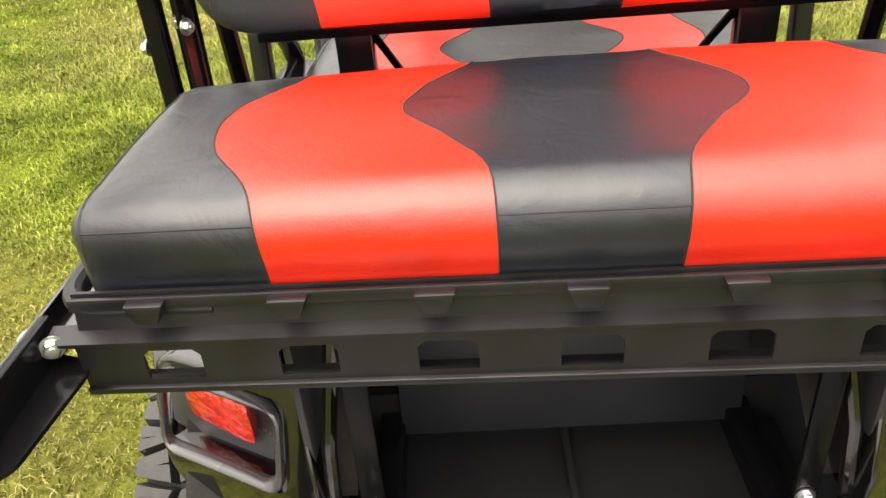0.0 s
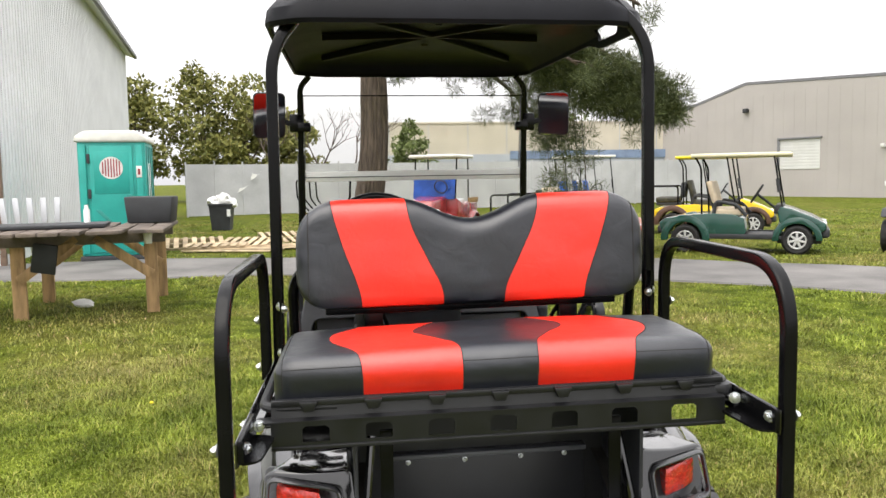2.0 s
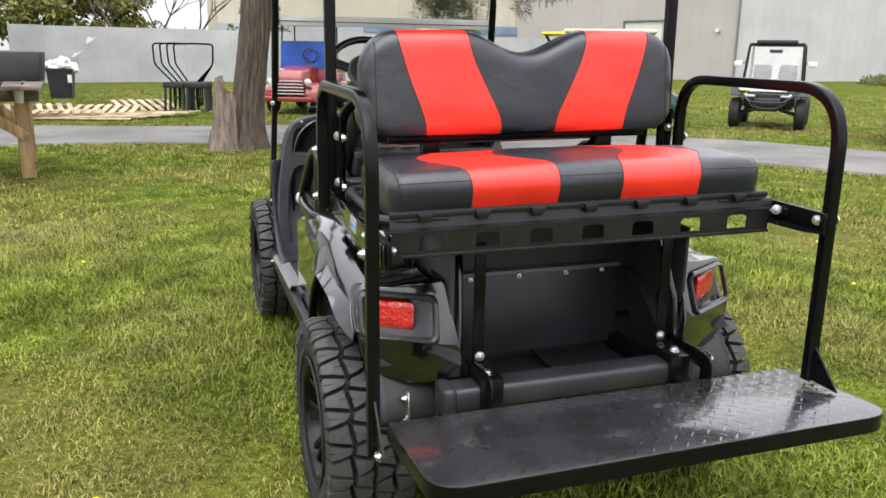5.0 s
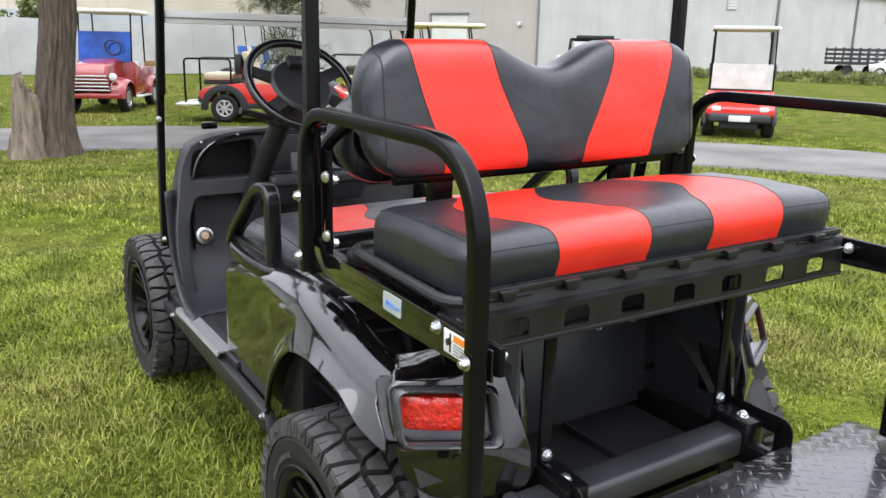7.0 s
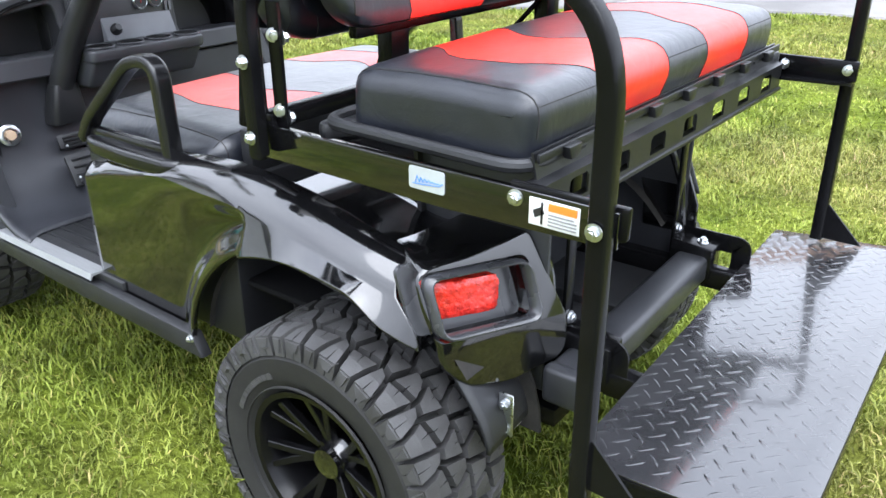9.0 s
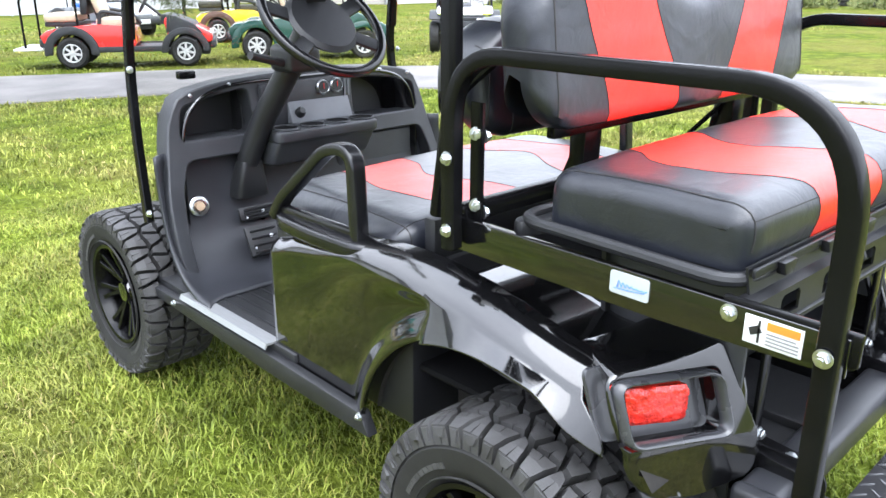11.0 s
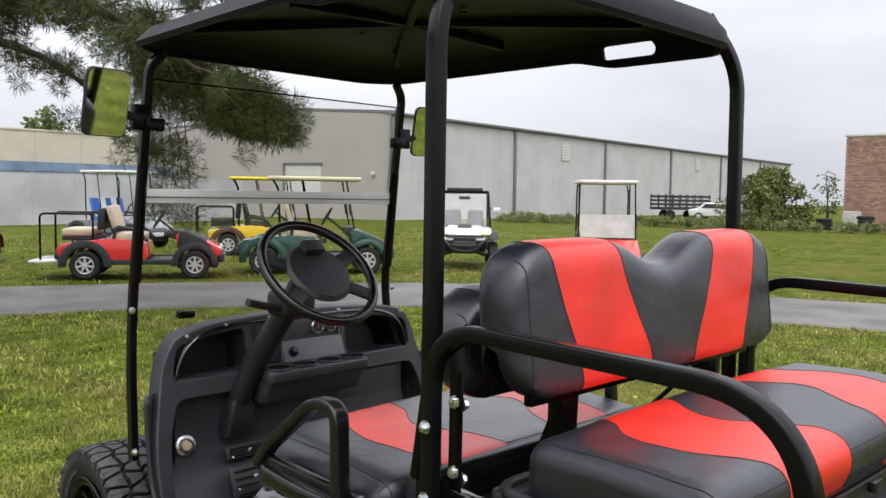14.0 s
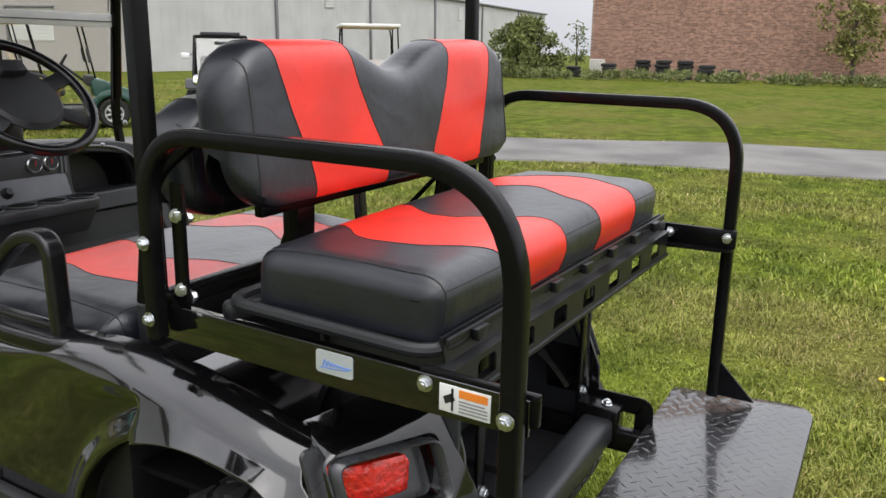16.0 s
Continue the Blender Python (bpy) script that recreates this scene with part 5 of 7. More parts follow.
def blades(name, n, x0, x1, y0, y1, h, w, seed, label, keep=None):
    rng = np.random.default_rng(seed)
    x, y = rng.uniform(x0, x1, n), rng.uniform(y0, y1, n)
    if keep is not None:
        k = keep(x, y)
        x, y = x[k], y[k]
        n = len(x)
    d = np.hypot(x, y)
    sm = np.clip((d - 3) / 4, 0, 1)
    dip = np.clip((2.0 - y) / 1.6, 0, 1)
    z = -0.03 - 0.055 * dip * dip * (3 - 2 * dip) + 0.015 * np.sin(x * 1.3 + 0.5) * np.sin(y * 1.1) * sm * sm * (3 - 2 * sm) - 0.004
    a, b = rng.uniform(0, 6.283, n), rng.uniform(0, 6.283, n)
    cl_ = 0.72 + 0.5 * np.sin(x * 7.3 + 2 * np.sin(y * 3.1)) * np.sin(y * 6.1 + 1.7 * np.sin(x * 4.3)) * 0.5 + 0.25 * np.sin(x * 2.1 + y * 1.3)
    hh, ww, ln = h * cl_ * rng.uniform(0.45, 1.35, n), w * rng.uniform(0.6, 1.3, n), rng.uniform(0.3, 1.3, n)
    dx, dy = np.cos(a) * ww, np.sin(a) * ww
    lx, ly = np.cos(b) * ln * hh, np.sin(b) * ln * hh
    v = np.empty((n, 5, 3))
    v[:, 0] = np.stack([x - dx, y - dy, z], 1)
    v[:, 1] = np.stack([x + dx, y + dy, z], 1)
    v[:, 2] = np.stack([x + dx * 0.8 + lx * 0.35, y + dy * 0.8 + ly * 0.35, z + hh * 0.6], 1)
    v[:, 3] = np.stack([x - dx * 0.8 + lx * 0.35, y - dy * 0.8 + ly * 0.35, z + hh * 0.6], 1)
    v[:, 4] = np.stack([x + lx, y + ly, z + hh * (1 - 0.3 * ln)], 1)
    base = np.arange(n)[:, None] * 5
    me = bpy.data.meshes.new(name)
    me.vertices.add(n * 5)
    me.vertices.foreach_set("co", v.reshape(-1))
    li = np.concatenate([base + np.array([[0, 1, 2, 3]]), base + np.array([[3, 2, 4]])], 1).reshape(-1)
    me.loops.add(n * 7)
    me.loops.foreach_set("vertex_index", li.astype(np.int32))
    me.polygons.add(n * 2)
    st = np.stack([np.arange(n) * 7, np.arange(n) * 7 + 4], 1).reshape(-1)
    me.polygons.foreach_set("loop_start", st.astype(np.int32))
    me.update(calc_edges=True)
    me.materials.append(BLADE)
    return tagged(new(name, me), label, "grass", kind="stuff")


cx, cy = np.array([p.x for p in cl]), np.array([p.y for p in cl])


def off_path(x, y):
    seg = np.linspace(0, len(cl) - 1, 160)
    px, py = np.interp(seg, range(len(cl)), cx), np.interp(seg, range(len(cl)), cy)
    return np.min(np.hypot(x[:, None] - px[None], y[:, None] - py[None]), 1) > 1.40


blades("grass", 330000, -3.6, 3.4, -1.6, 4.6, 0.050, 0.0024, 1, "short green grass blades round the cart")
blades("grass", 90000, -7, 11, 4.6, 11, 0.05, 0.005, 2, "short green lawn grass", off_path)
blades("grass", 60000, 3.4, 11, -4, 4.6, 0.05, 0.005, 3, "short green lawn grass", off_path)
blades("grass", 50000, -12, 22, 9, 26, 0.06, 0.010, 4, "lawn grass beyond the driveway", off_path)


# ---- buildings ----
def wall_frame(a, b):
    """A pose at a (on the lawn) whose x axis runs along the wall to b; gives it and the length."""
    d = Vector((b[0] - a[0], b[1] - a[1], 0))
    return Matrix.Translation((a[0], a[1], -0.03)) @ Matrix.Rotation(math.atan2(d.y, d.x), 4, "Z"), d.length


METAL_W = material("white_ribbed_metal", (0.72, 0.73, 0.74), 0.5, var=0.08, scale=0.8, bump=0.05, bscale=40)
# gable siding: warmer hue, and darkened below METAL_G for its weaker light
METAL_T = material("dimmed_taupe_siding", (0.40, 0.372, 0.352), 0.6, var=0.06, scale=0.4, bump=0.05, bscale=30)
METAL_G = material("light_grey_metal_siding", (0.50, 0.495, 0.495), 0.55, var=0.10, scale=0.5, bump=0.05, bscale=30)
CREAM = material("cream_block_wall", (0.55, 0.50, 0.41), 0.8, var=0.10, scale=0.7, bump=0.1, bscale=20)
PALE = material("pale_blue_panel", (0.42, 0.45, 0.50), 0.7, var=0.14, scale=0.5, bump=0.05, bscale=30)
BLUEBAND = material("faded_blue_band", (0.20, 0.27, 0.40), 0.7, var=0.25, scale=1.5)
TRIM = material("grey_roof_trim", (0.17, 0.17, 0.18), 0.5, var=0.1)
DOORW = material("white_roll_door", (0.62, 0.62, 0.60), 0.5, var=0.06, scale=1)
FENCE = material("pale_grey_fence_panel", (0.46, 0.465, 0.475), 0.7, var=0.16, scale=0.8, bump=0.06, bscale=20)
DARK = material("dark_clutter", (0.03, 0.032, 0.036), 0.6, var=0.3, scale=5)

# white metal barn
m, L = wall_frame((-6.45, 12.6), (-9.97, 33.1))
barn = thing("metal_barn", "tall white ribbed metal building beside the driveway", "building", m)
part("wall", box(0, L, 0.0, 12.0, 0, 6.75, 0), METAL_W, barn)
for k in range(int(L / 0.23)):
    part("rib", prism([(0.23 * k, 0), (0.23 * k + 0.05, 0), (0.23 * k + 0.035, -0.022), (0.23 * k + 0.015, -0.022)], "z", 0.05, 6.70), METAL_W, barn, smooth=False)
for k in range(52):
    part("rib", prism([(0, 0.23 * k), (0, 0.23 * k + 0.05), (-0.022, 0.23 * k + 0.035), (-0.022, 0.23 * k + 0.015)], "z", 0.05, 6.70), METAL_W, barn, smooth=False)
part("roof", prism([(-0.35, 6.62), (6.0, 8.7), (12.35, 6.62), (12.35, 6.78), (6.0, 8.86), (-0.35, 6.78)], "x", -0.3, L + 0.3), METAL_W, barn, "white metal roof")
part("gutter", box(-0.3, L + 0.3, -0.42, -0.30, 6.60, 6.76, 0.02), TRIM, barn)
part("corner_trim", box(-0.035, 0.06, -0.035, 0.06, 0, 6.7, 0.004), material("rusty_trim", (0.25, 0.17, 0.12), 0.7, var=0.3), barn, "weathered brown corner trim")

# grey warehouse
A = (26.9, 35.6)
m, L = wall_frame(A, (26.9 + 0.987 * 79, 35.6 + 0.157 * 79))
m = m @ Matrix.Rotation(radians(-0.25), 4, "Y")
wh = thing("warehouse", "long light grey metal warehouse with a roll door", "building", m)
part("wall", box(0, L, 0, 26, -0.5, 6.2, 0), METAL_G, wh)
part("roof", prism([(-0.3, 6.10), (13, 6.45), (26.3, 6.10), (26.3, 6.22), (13, 6.57), (-0.3, 6.22)], "x", -0.1, L + 0.3), TRIM, wh, "shallow grey gabled roof")
part("eave_trim", box(-0.1, L + 0.1, -0.16, -0.01, 6.02, 6.24, 0.01), TRIM, wh)
for k in range(1, 6):
    part("downspout", box(12.6 + 13.4 * (k - 1) - 0.11, 12.6 + 13.4 * (k - 1) + 0.11, -0.16, -0.01, 0, 6.1, 0.01), TRIM, wh, "grey downspout")
for k in range(110):
    part("siding_rib", box(0.7 * k + 0.3, 0.7 * k + 0.36, -0.0065, -0.003, 0, 6.0, 0), METAL_G, wh)
for k in range(2):
    v = part("vent", box(18.9 + 26.6 * k, 20.2 + 26.6 * k, -0.06, -0.004, 4.20, 5.55, 0.01), METAL_G, wh, "pale wall vent")
    for j in range(6):
        part("slat", box(19.0 + 26.6 * k, 20.1 + 26.6 * k, -0.085, -0.06, 4.28 + 0.2 * j, 4.39 + 0.2 * j, 0), DOORW, v)
# the gable side with its door
fd = Vector((24.94 - 26.9, 40.03 - 35.6, 0))
m2, _ = wall_frame(A, (26.9 + fd.x * 4.6, 35.6 + fd.y * 4.6))
gab = part("front_wall", prism([(0, -0.5), (0, 6.2), (9.9, 6.72), (17.7, 4.80), (17.7, -0.5)], "y", -1.0, -0.02), METAL_T, wh, "taupe gabled front wall, its weaker light put into the colour")
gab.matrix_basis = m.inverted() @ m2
part("verge_trim", tube([(-0.1, -0.08, 6.24), (9.9, -0.08, 6.76), (17.8, -0.08, 4.82)], 0.09, square=True), TRIM, gab)
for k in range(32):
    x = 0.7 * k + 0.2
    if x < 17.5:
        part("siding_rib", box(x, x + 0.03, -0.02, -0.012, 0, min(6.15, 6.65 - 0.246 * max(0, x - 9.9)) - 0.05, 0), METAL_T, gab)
dr = part("roll_door", box(4.83, 7.40, -0.02, 0.0, 1.55, 3.25, 0.005), DOORW, gab, "white roll-up door")
for k in range(10):
    part("panel_line", box(4.85, 7.38, 0.0, 0.008, 1.56 + 0.168 * k, 1.56 + 0.168 * k + 0.155, 0.004), DOORW, dr)
# dark bar drawn in place of the shadow along the door's top
part("lintel", box(4.7, 7.5, 0.0, 0.12, 3.26, 3.36, 0.01), TRIM, gab)
part("jamb", box(7.40, 7.56, 0.0, 0.05, 1.55, 3.26, 0.01), TRIM, gab)
part("security_light", box(9.6, 9.9, 0.0, 0.25, 5.0, 5.25, 0.03), DARK, gab)
part("wall_lamp", box(1.1, 1.3, 0.0, 0.2, 2.6, 2.8, 0.03), DOORW, gab)
part("corner_pipe", rod((0.0, 0.10, 0), (0.0, 0.10, 6.1), 0.07), TRIM, gab)

# cream building and pale fence far behind
m, L = wall_frame((0.5, 50), (24, 51))
cb = thing("cream_building", "low cream block building with a faded blue band", "building", m)
part("wall", box(0, L, 0, 10, 0, 4.9, 0), CREAM, cb)
part("lower_wall", box(0, L, -0.15, -0.004, 0, 2.9, 0), PALE, cb, "pale blue lower wall")
part("band", box(9, L - 2, -0.22, -0.154, 2.55, 3.1, 0), BLUEBAND, cb, "faded blue band")
for k in range(9):
    part("joint", box(2.6 * k + 1, 2.6 * k + 1.04, -0.02, -0.004, 2.9, 4.9, 0), PALE, cb)
part("coping", box(-0.1, L + 0.1, -0.05, 10, 4.9, 5.02, 0.01), CREAM, cb)

pts = [(-7.2, 30.6), (-3.0, 32.0), (4.0, 33.5), (11.0, 35.0), (18.5, 37.5)]
fence = thing("panel_fence", "pale grey solid panel fence with posts", "fence")
for (x0, y0), (x1, y1) in zip(pts, pts[1:]):
    n = 4
    for k in range(n):
        a, b = Vector((x0 + (x1 - x0) * k / n, y0 + (y1 - y0) * k / n, 0)), Vector((x0 + (x1 - x0) * (k + 1) / n, y0 + (y1 - y0) * (k + 1) / n, 0))
        d = (b - a).normalized()
        s = Vector((-d.y, d.x, 0)) * 0.02
        part("panel", prism([(a + s)[:2], (b + s)[:2], (b - s)[:2], (a - s)[:2]], "z", 0.0, 2.05 + 0.05 * noise.noise((k, x0, 0)), 0), FENCE, fence)
        part("post", rod((a.x, a.y, -0.05), (a.x, a.y, 2.15), 0.035, 8), FENCE, fence)
for k in range(2):
    part("splash", prism([(-5.3 + 0.5 * k, 0.9 + 0.5 * k), (-5.1 + 0.5 * k, 1.0 + 0.5 * k), (-4.85 + 0.5 * k, 1.2 + 0.55 * k), (-5.0 + 0.5 * k, 1.12 + 0.5 * k), (-5.2 + 0.5 * k, 1.08 + 0.6 * k)], "y", 31.05 + 0.16 * k, 31.09 + 0.16 * k), WHITE, fence)

# brick building
BRICK = material("red_brown_brick", (0.46, 0.27, 0.195), 0.85, var=0.25, scale=6, bump=0.15, bscale=60, rand=0.35, col2=(0.29, 0.165, 0.125))
MORTAR = material("grey_brown_mortar", (0.46, 0.41, 0.36), 0.9, var=0.15, scale=6, bump=0.1, bscale=80)
m, BL = wall_frame((42.9, 16.8), (46.6, -2.4))
brick_house = thing("brick_building", "low red-brown brick building with a pale coping", "building", m)
part("wall", box(0.03, BL, 0.02, 9, -0.1, 4.96, 0), MORTAR, brick_house)
part("coping", box(-0.06, BL + 0.06, -0.05, 9, 4.96, 5.10, 0.01), DOORW, brick_house, "pale metal coping")


# ---- vegetation ----
def leaf_mesh(name, centres, radii, per, size, mat, parent, seed, slim=0.45, up=0.0, droop=0.0, label=""):
    """Many small pointed leaves scattered in balls about the centres."""
    rng = np.random.default_rng(seed)
    c = np.repeat(np.array(centres, float), per, 0)
    r = np.repeat(np.array(radii, float), per)
    n = len(c)
    u = rng.normal(size=(n, 3))
    u /= np.linalg.norm(u, axis=1)[:, None]
    p = c + u * (r * rng.uniform(0.25, 1.0, n) ** 0.6)[:, None] * np.array([1, 1, 0.8])
    d = u * 0.7 + rng.normal(size=(n, 3)) * 0.6
    d[:, 2] += up - droop
    d /= np.linalg.norm(d, axis=1)[:, None]
    s = np.cross(d, rng.normal(size=(n, 3)))
    s /= np.linalg.norm(s, axis=1)[:, None]
    ln = size * rng.uniform(0.6, 1.3, n)[:, None]
    v = np.empty((n, 4, 3))
    v[:, 0] = p
    v[:, 1] = p + d * ln * 0.5 + s * ln * slim * 0.5
    v[:, 2] = p + d * ln
    v[:, 3] = p + d * ln * 0.5 - s * ln * slim * 0.5
    me = bpy.data.meshes.new(name)
    me.vertices.add(n * 4)
    me.vertices.foreach_set("co", v.reshape(-1))
    me.loops.add(n * 4)
    me.loops.foreach_set("vertex_index", np.arange(n * 4, dtype=np.int32))
    me.polygons.add(n)
    me.polygons.foreach_set("loop_start", (np.arange(n) * 4).astype(np.int32))
    me.update(calc_edges=True)
    me.materials.append(mat)
    ob = new(name, me)
    ob.parent = parent
    if label:
        tagged(ob, label)
    return ob


def leaf_material(name, a, b):
    m = bpy.data.materials.new(name)
    m.use_nodes = True
    n, l = m.node_tree.nodes, m.node_tree.links
    p = n["Principled BSDF"]
    p.inputs["Roughness"].default_value = 0.6
    p.inputs["Specular IOR Level"].default_value = 0.25
    g = n.new("ShaderNodeNewGeometry")
    r = n.new("ShaderNodeValToRGB")
    r.color_ramp.elements[0].color, r.color_ramp.elements[1].color = (*a, 1), (*b, 1)
    l.new(g.outputs["Random Per Island"], r.inputs["Fac"])
    l.new(r.outputs["Color"], p.inputs["Base Color"])
    return m


BARK = material("grey_brown_bark", (0.155, 0.118, 0.090), 0.9, var=0.5, scale=9, bump=1.0, bscale=22, col2=(0.07, 0.052, 0.04), stretch=(3, 3, 0.5))
HEART = material("weathered_split_wood", (0.27, 0.215, 0.165), 0.85, var=0.5, scale=5, bump=0.5, bscale=40, stretch=(4, 4, 0.6))
NEEDLE = leaf_material("pine_needles", (0.022, 0.036, 0.012), (0.120, 0.140, 0.048))
LEAF = leaf_material("broad_leaves", (0.075, 0.088, 0.020), (0.26, 0.25, 0.075))
OLIVE = leaf_material("olive_leaves", (0.07, 0.10, 0.03), (0.20, 0.24, 0.09))
WEED = leaf_material("weed_leaves", (0.07, 0.10, 0.03), (0.24, 0.25, 0.10))


def limb(pts, r0, r1, n=8):
    """A tapered, slightly crooked limb."""
    pts = [Vector(p) for p in pts]
    path = fillet(pts, 0.5, 4) if len(pts) > 2 else pts
    bm = tube(path, 1.0, n)
    rings = len(path)
    bm.verts.ensure_lookup_table()
    for i, v in enumerate(bm.verts):
        k = i // n
        t = k / (rings - 1)
        v.co = path[k] + (v.co - path[k]) * (r0 + (r1 - r0) * t) * (1 + 0.18 * noise.noise((i * 0.7, k * 0.4, r0 * 30)))
    return bm


pine = thing("pine_tree", "old pine with rough bark and drooping needle branches", "tree", Matrix.Translation((-0.34, 9.35, -0.03)))


def trunk_pt(u, v):
    a, h = u * math.tau, v ** 1.3 * 8.5
    base = 0.205 - 0.012 * h + 0.13 * math.exp(-h / 0.28) * (1 + 0.35 * math.cos(5 * a + 1)) + 0.010 * math.sin(17 * a + 5.0 * noise.noise((math.cos(a) * 2, math.sin(a) * 2, h * 1.1)))
    ridge = 0.014 * noise.noise((math.cos(a) * 9, math.sin(a) * 9, h * 1.6)) + 0.010 * noise.noise((math.cos(a) * 20, math.sin(a) * 20, h * 5))
    lean = 0.16 * smooth(0, 2.2, h) + 0.02 * h
    return ((base + ridge) * math.cos(a) + lean + 0.04 * math.sin(h * 0.9), (base + ridge) * math.sin(a), h - 0.05)


part("trunk", surf(trunk_pt, 96, 110, True), BARK, pine, "thick furrowed trunk")


def stump_pt(u, v):
    a = u * math.tau
    top = 0.84 - 0.13 * math.cos(a) + 0.05 * math.sin(7 * a)
    h = v * top
    r = 0.155 * (1 - 0.22 * v) + 0.07 * math.exp(-h / 0.2) + 0.010 * math.sin(11 * a + 3 * v) + 0.02 * noise.noise((math.cos(a) * 3, math.sin(a) * 3, h * 4))
    if v > 0.985:
        r *= 0.2
    return (-0.27 + 0.05 * v + r * math.cos(a), -0.20 + r * 0.8 * math.sin(a), h - 0.04)


part("stump", surf(stump_pt, 40, 30, True), HEART, pine, "broken stump fused to the trunk")
rng = random.Random(5)
BR = [((0.15, 0, 4.4), (1.3, -0.3, 4.7), (2.4, -0.5, 4.3), (3.2, -0.6, 3.6)),
      ((0.15, 0, 3.2), (0.9, -0.8, 3.5), (1.8, -1.4, 3.3), (2.6, -1.8, 2.7)),
      ((0.12, 0, 3.9), (1.1, 0.6, 4.2), (2.2, 0.9, 4.0), (3.2, 1.0, 3.3)),
      ((0.12, 0, 3.0), (1.5, -0.6, 3.5), (2.9, -1.0, 3.15), (3.95, -1.15, 2.35)),
      ((0.12, 0, 3.4), (1.2, -1.0, 4.0), (2.4, -1.8, 3.9), (3.2, -2.2, 3.3)),
      ((0.15, 0, 3.8), (-1.4, -0.8, 4.4), (-2.8, -1.4, 4.6), (-4.2, -1.8, 4.2)),
      ((0.15, 0, 4.1), (0.4, 1.5, 4.6), (1.2, 3.0, 4.7), (1.8, 4.2, 4.2)),
      ((0.12, 0, 2.9), (0.9, 0.5, 3.2), (1.9, 0.6, 3.0), (2.7, 0.5, 2.2)),
      ((0.18, 0, 5.0), (1.9, 0.5, 5.6), (3.6, 0.2, 5.4), (5.0, -0.3, 4.7)),
      ((0.18, 0, 5.6), (-1.0, 1.4, 6.2), (-2.2, 2.4, 6.2), (-3.2, 3.0, 5.8)),
      ((0.2, 0, 6.4), (1.2, -1.3, 6.9), (2.4, -2.4, 6.8), (3.2, -3.2, 6.3)),
      ((0.2, 0, 7.0), (-1.0, -1.2, 7.5), (-2.0, -2.2, 7.4), (-2.8, -3.0, 7.0))]
centres, radii = [], []
for br in BR:
    part("branch", limb(br, 0.085, 0.018), BARK, pine)
    pp = [Vector(p) for p in br]
    for k in range(30):
        t = 0.2 + 0.8 * k / 29
        i = min(2, int(t * 3))
        p = pp[i].lerp(pp[i + 1], t * 3 - i)
        side = Vector((rng.uniform(-1, 1), rng.uniform(-1, 1), rng.uniform(-0.7, 0.25))) * (0.3 + 0.3 * t)
        q = p + side
        if k % 2 == 0:
            part("twig", limb([p, p.lerp(q, 0.6) + Vector((0, 0, 0.06)), q], 0.014, 0.004, 5), BARK, pine)
        for j in range(2):
            centres.append(q.lerp(p, 0.42 * j) + Vector((rng.uniform(-0.1, 0.1), rng.uniform(-0.1, 0.1), rng.uniform(-0.1, 0.1))))
            radii.append(rng.uniform(0.07, 0.13))
# the low hanging bough over the driveway
for k in range(46):
    t = rng.random()
    centres.append(Vector((2.75 + 0.35 * rng.uniform(-1, 1) + 0.2 * t, -0.4 + rng.uniform(-0.4, 0.4), 2.9 - 1.9 * t)))
    radii.append(rng.uniform(0.10, 0.19))
for k in range(210):
    t = rng.random()
    centres.append(Vector((2.2 + 1.85 * t, -1.0 - 0.2 * t + rng.uniform(-0.4, 0.4), 3.05 - 0.75 * t + rng.uniform(-0.65, 0.35) * (1 - 0.6 * t))))
    radii.append(rng.uniform(0.10, 0.18))
for k in range(6):
    x = 2.5 + 0.10 * k
    part("twig", limb([(x, -0.4, 3.0), (x + 0.05, -0.35, 2.2), (x + 0.12, -0.4, 1.15)], 0.012, 0.003, 5), BARK, pine)
leaf_mesh("needles", centres, radii, 190, 0.125, NEEDLE, pine, 11, slim=0.055, label="dark green needle tufts")


def tree(x, y, h, w, mat, seed, label, per=26, leaf=0.30, trunk_h=0.3, n=90, low=0.25):
    rg = random.Random(seed)
    t = thing("tree", label, "tree", Matrix.Translation((x, y, -0.03)), "background trees")
    part("trunk", limb([(0, 0, -0.1), (0.1, 0, h * trunk_h), (0.0, 0.1, h * 0.75)], h * 0.025, h * 0.008), BARK, t)
    cs, rs = [], []
    for k in range(n):
        a, q = rg.uniform(0, math.tau), rg.random() ** 0.5
        z = rg.uniform(low, 1.0)
        env = math.sin(math.pi * min(1, (z - low) / (1 - low) * 0.85 + 0.12)) ** 0.6
        bump = 0.8 + 0.3 * math.sin(3 * a + seed) + 0.15 * math.sin(7 * a)
        r = w * 0.5 * env * q * bump
        cs.append((r * math.cos(a), r * math.sin(a), h * z * (0.93 + 0.1 * math.sin(2 * a + seed))))
        rs.append(w * rg.uniform(0.05, 0.11))
    for k in range(7):
        c = cs[k * (n // 8)]
        part("limb", limb([(0, 0, h * trunk_h * rg.uniform(0.7, 1.3)), (c[0] * 0.5, c[1] * 0.5, c[2] * 0.75), c], h * 0.010, h * 0.003, 6), BARK, t)
    leaf_mesh("crown", cs, rs, per, leaf, mat, t, seed, slim=0.6)
    return t


for i, (x, y, h, w) in enumerate(((-15.5, 54, 8.4, 8), (-11.5, 57, 9.2, 9), (-8.2, 55, 8.3, 7.5), (-19, 56, 9, 9), (-5.4, 58, 6.0, 6))):
    tree(x, y, h, w, LEAF, 20 + i, "leafy green tree in the row behind the fence", 60, 0.34)
tree(2.4, 41, 4.2, 3.0, OLIVE, 31, "small olive-green tree behind the fence", 50, 0.20)
tree(17.5, 68, 7.6, 6.0, OLIVE, 32, "yellow-green tree beyond the cream building", 50, 0.34)


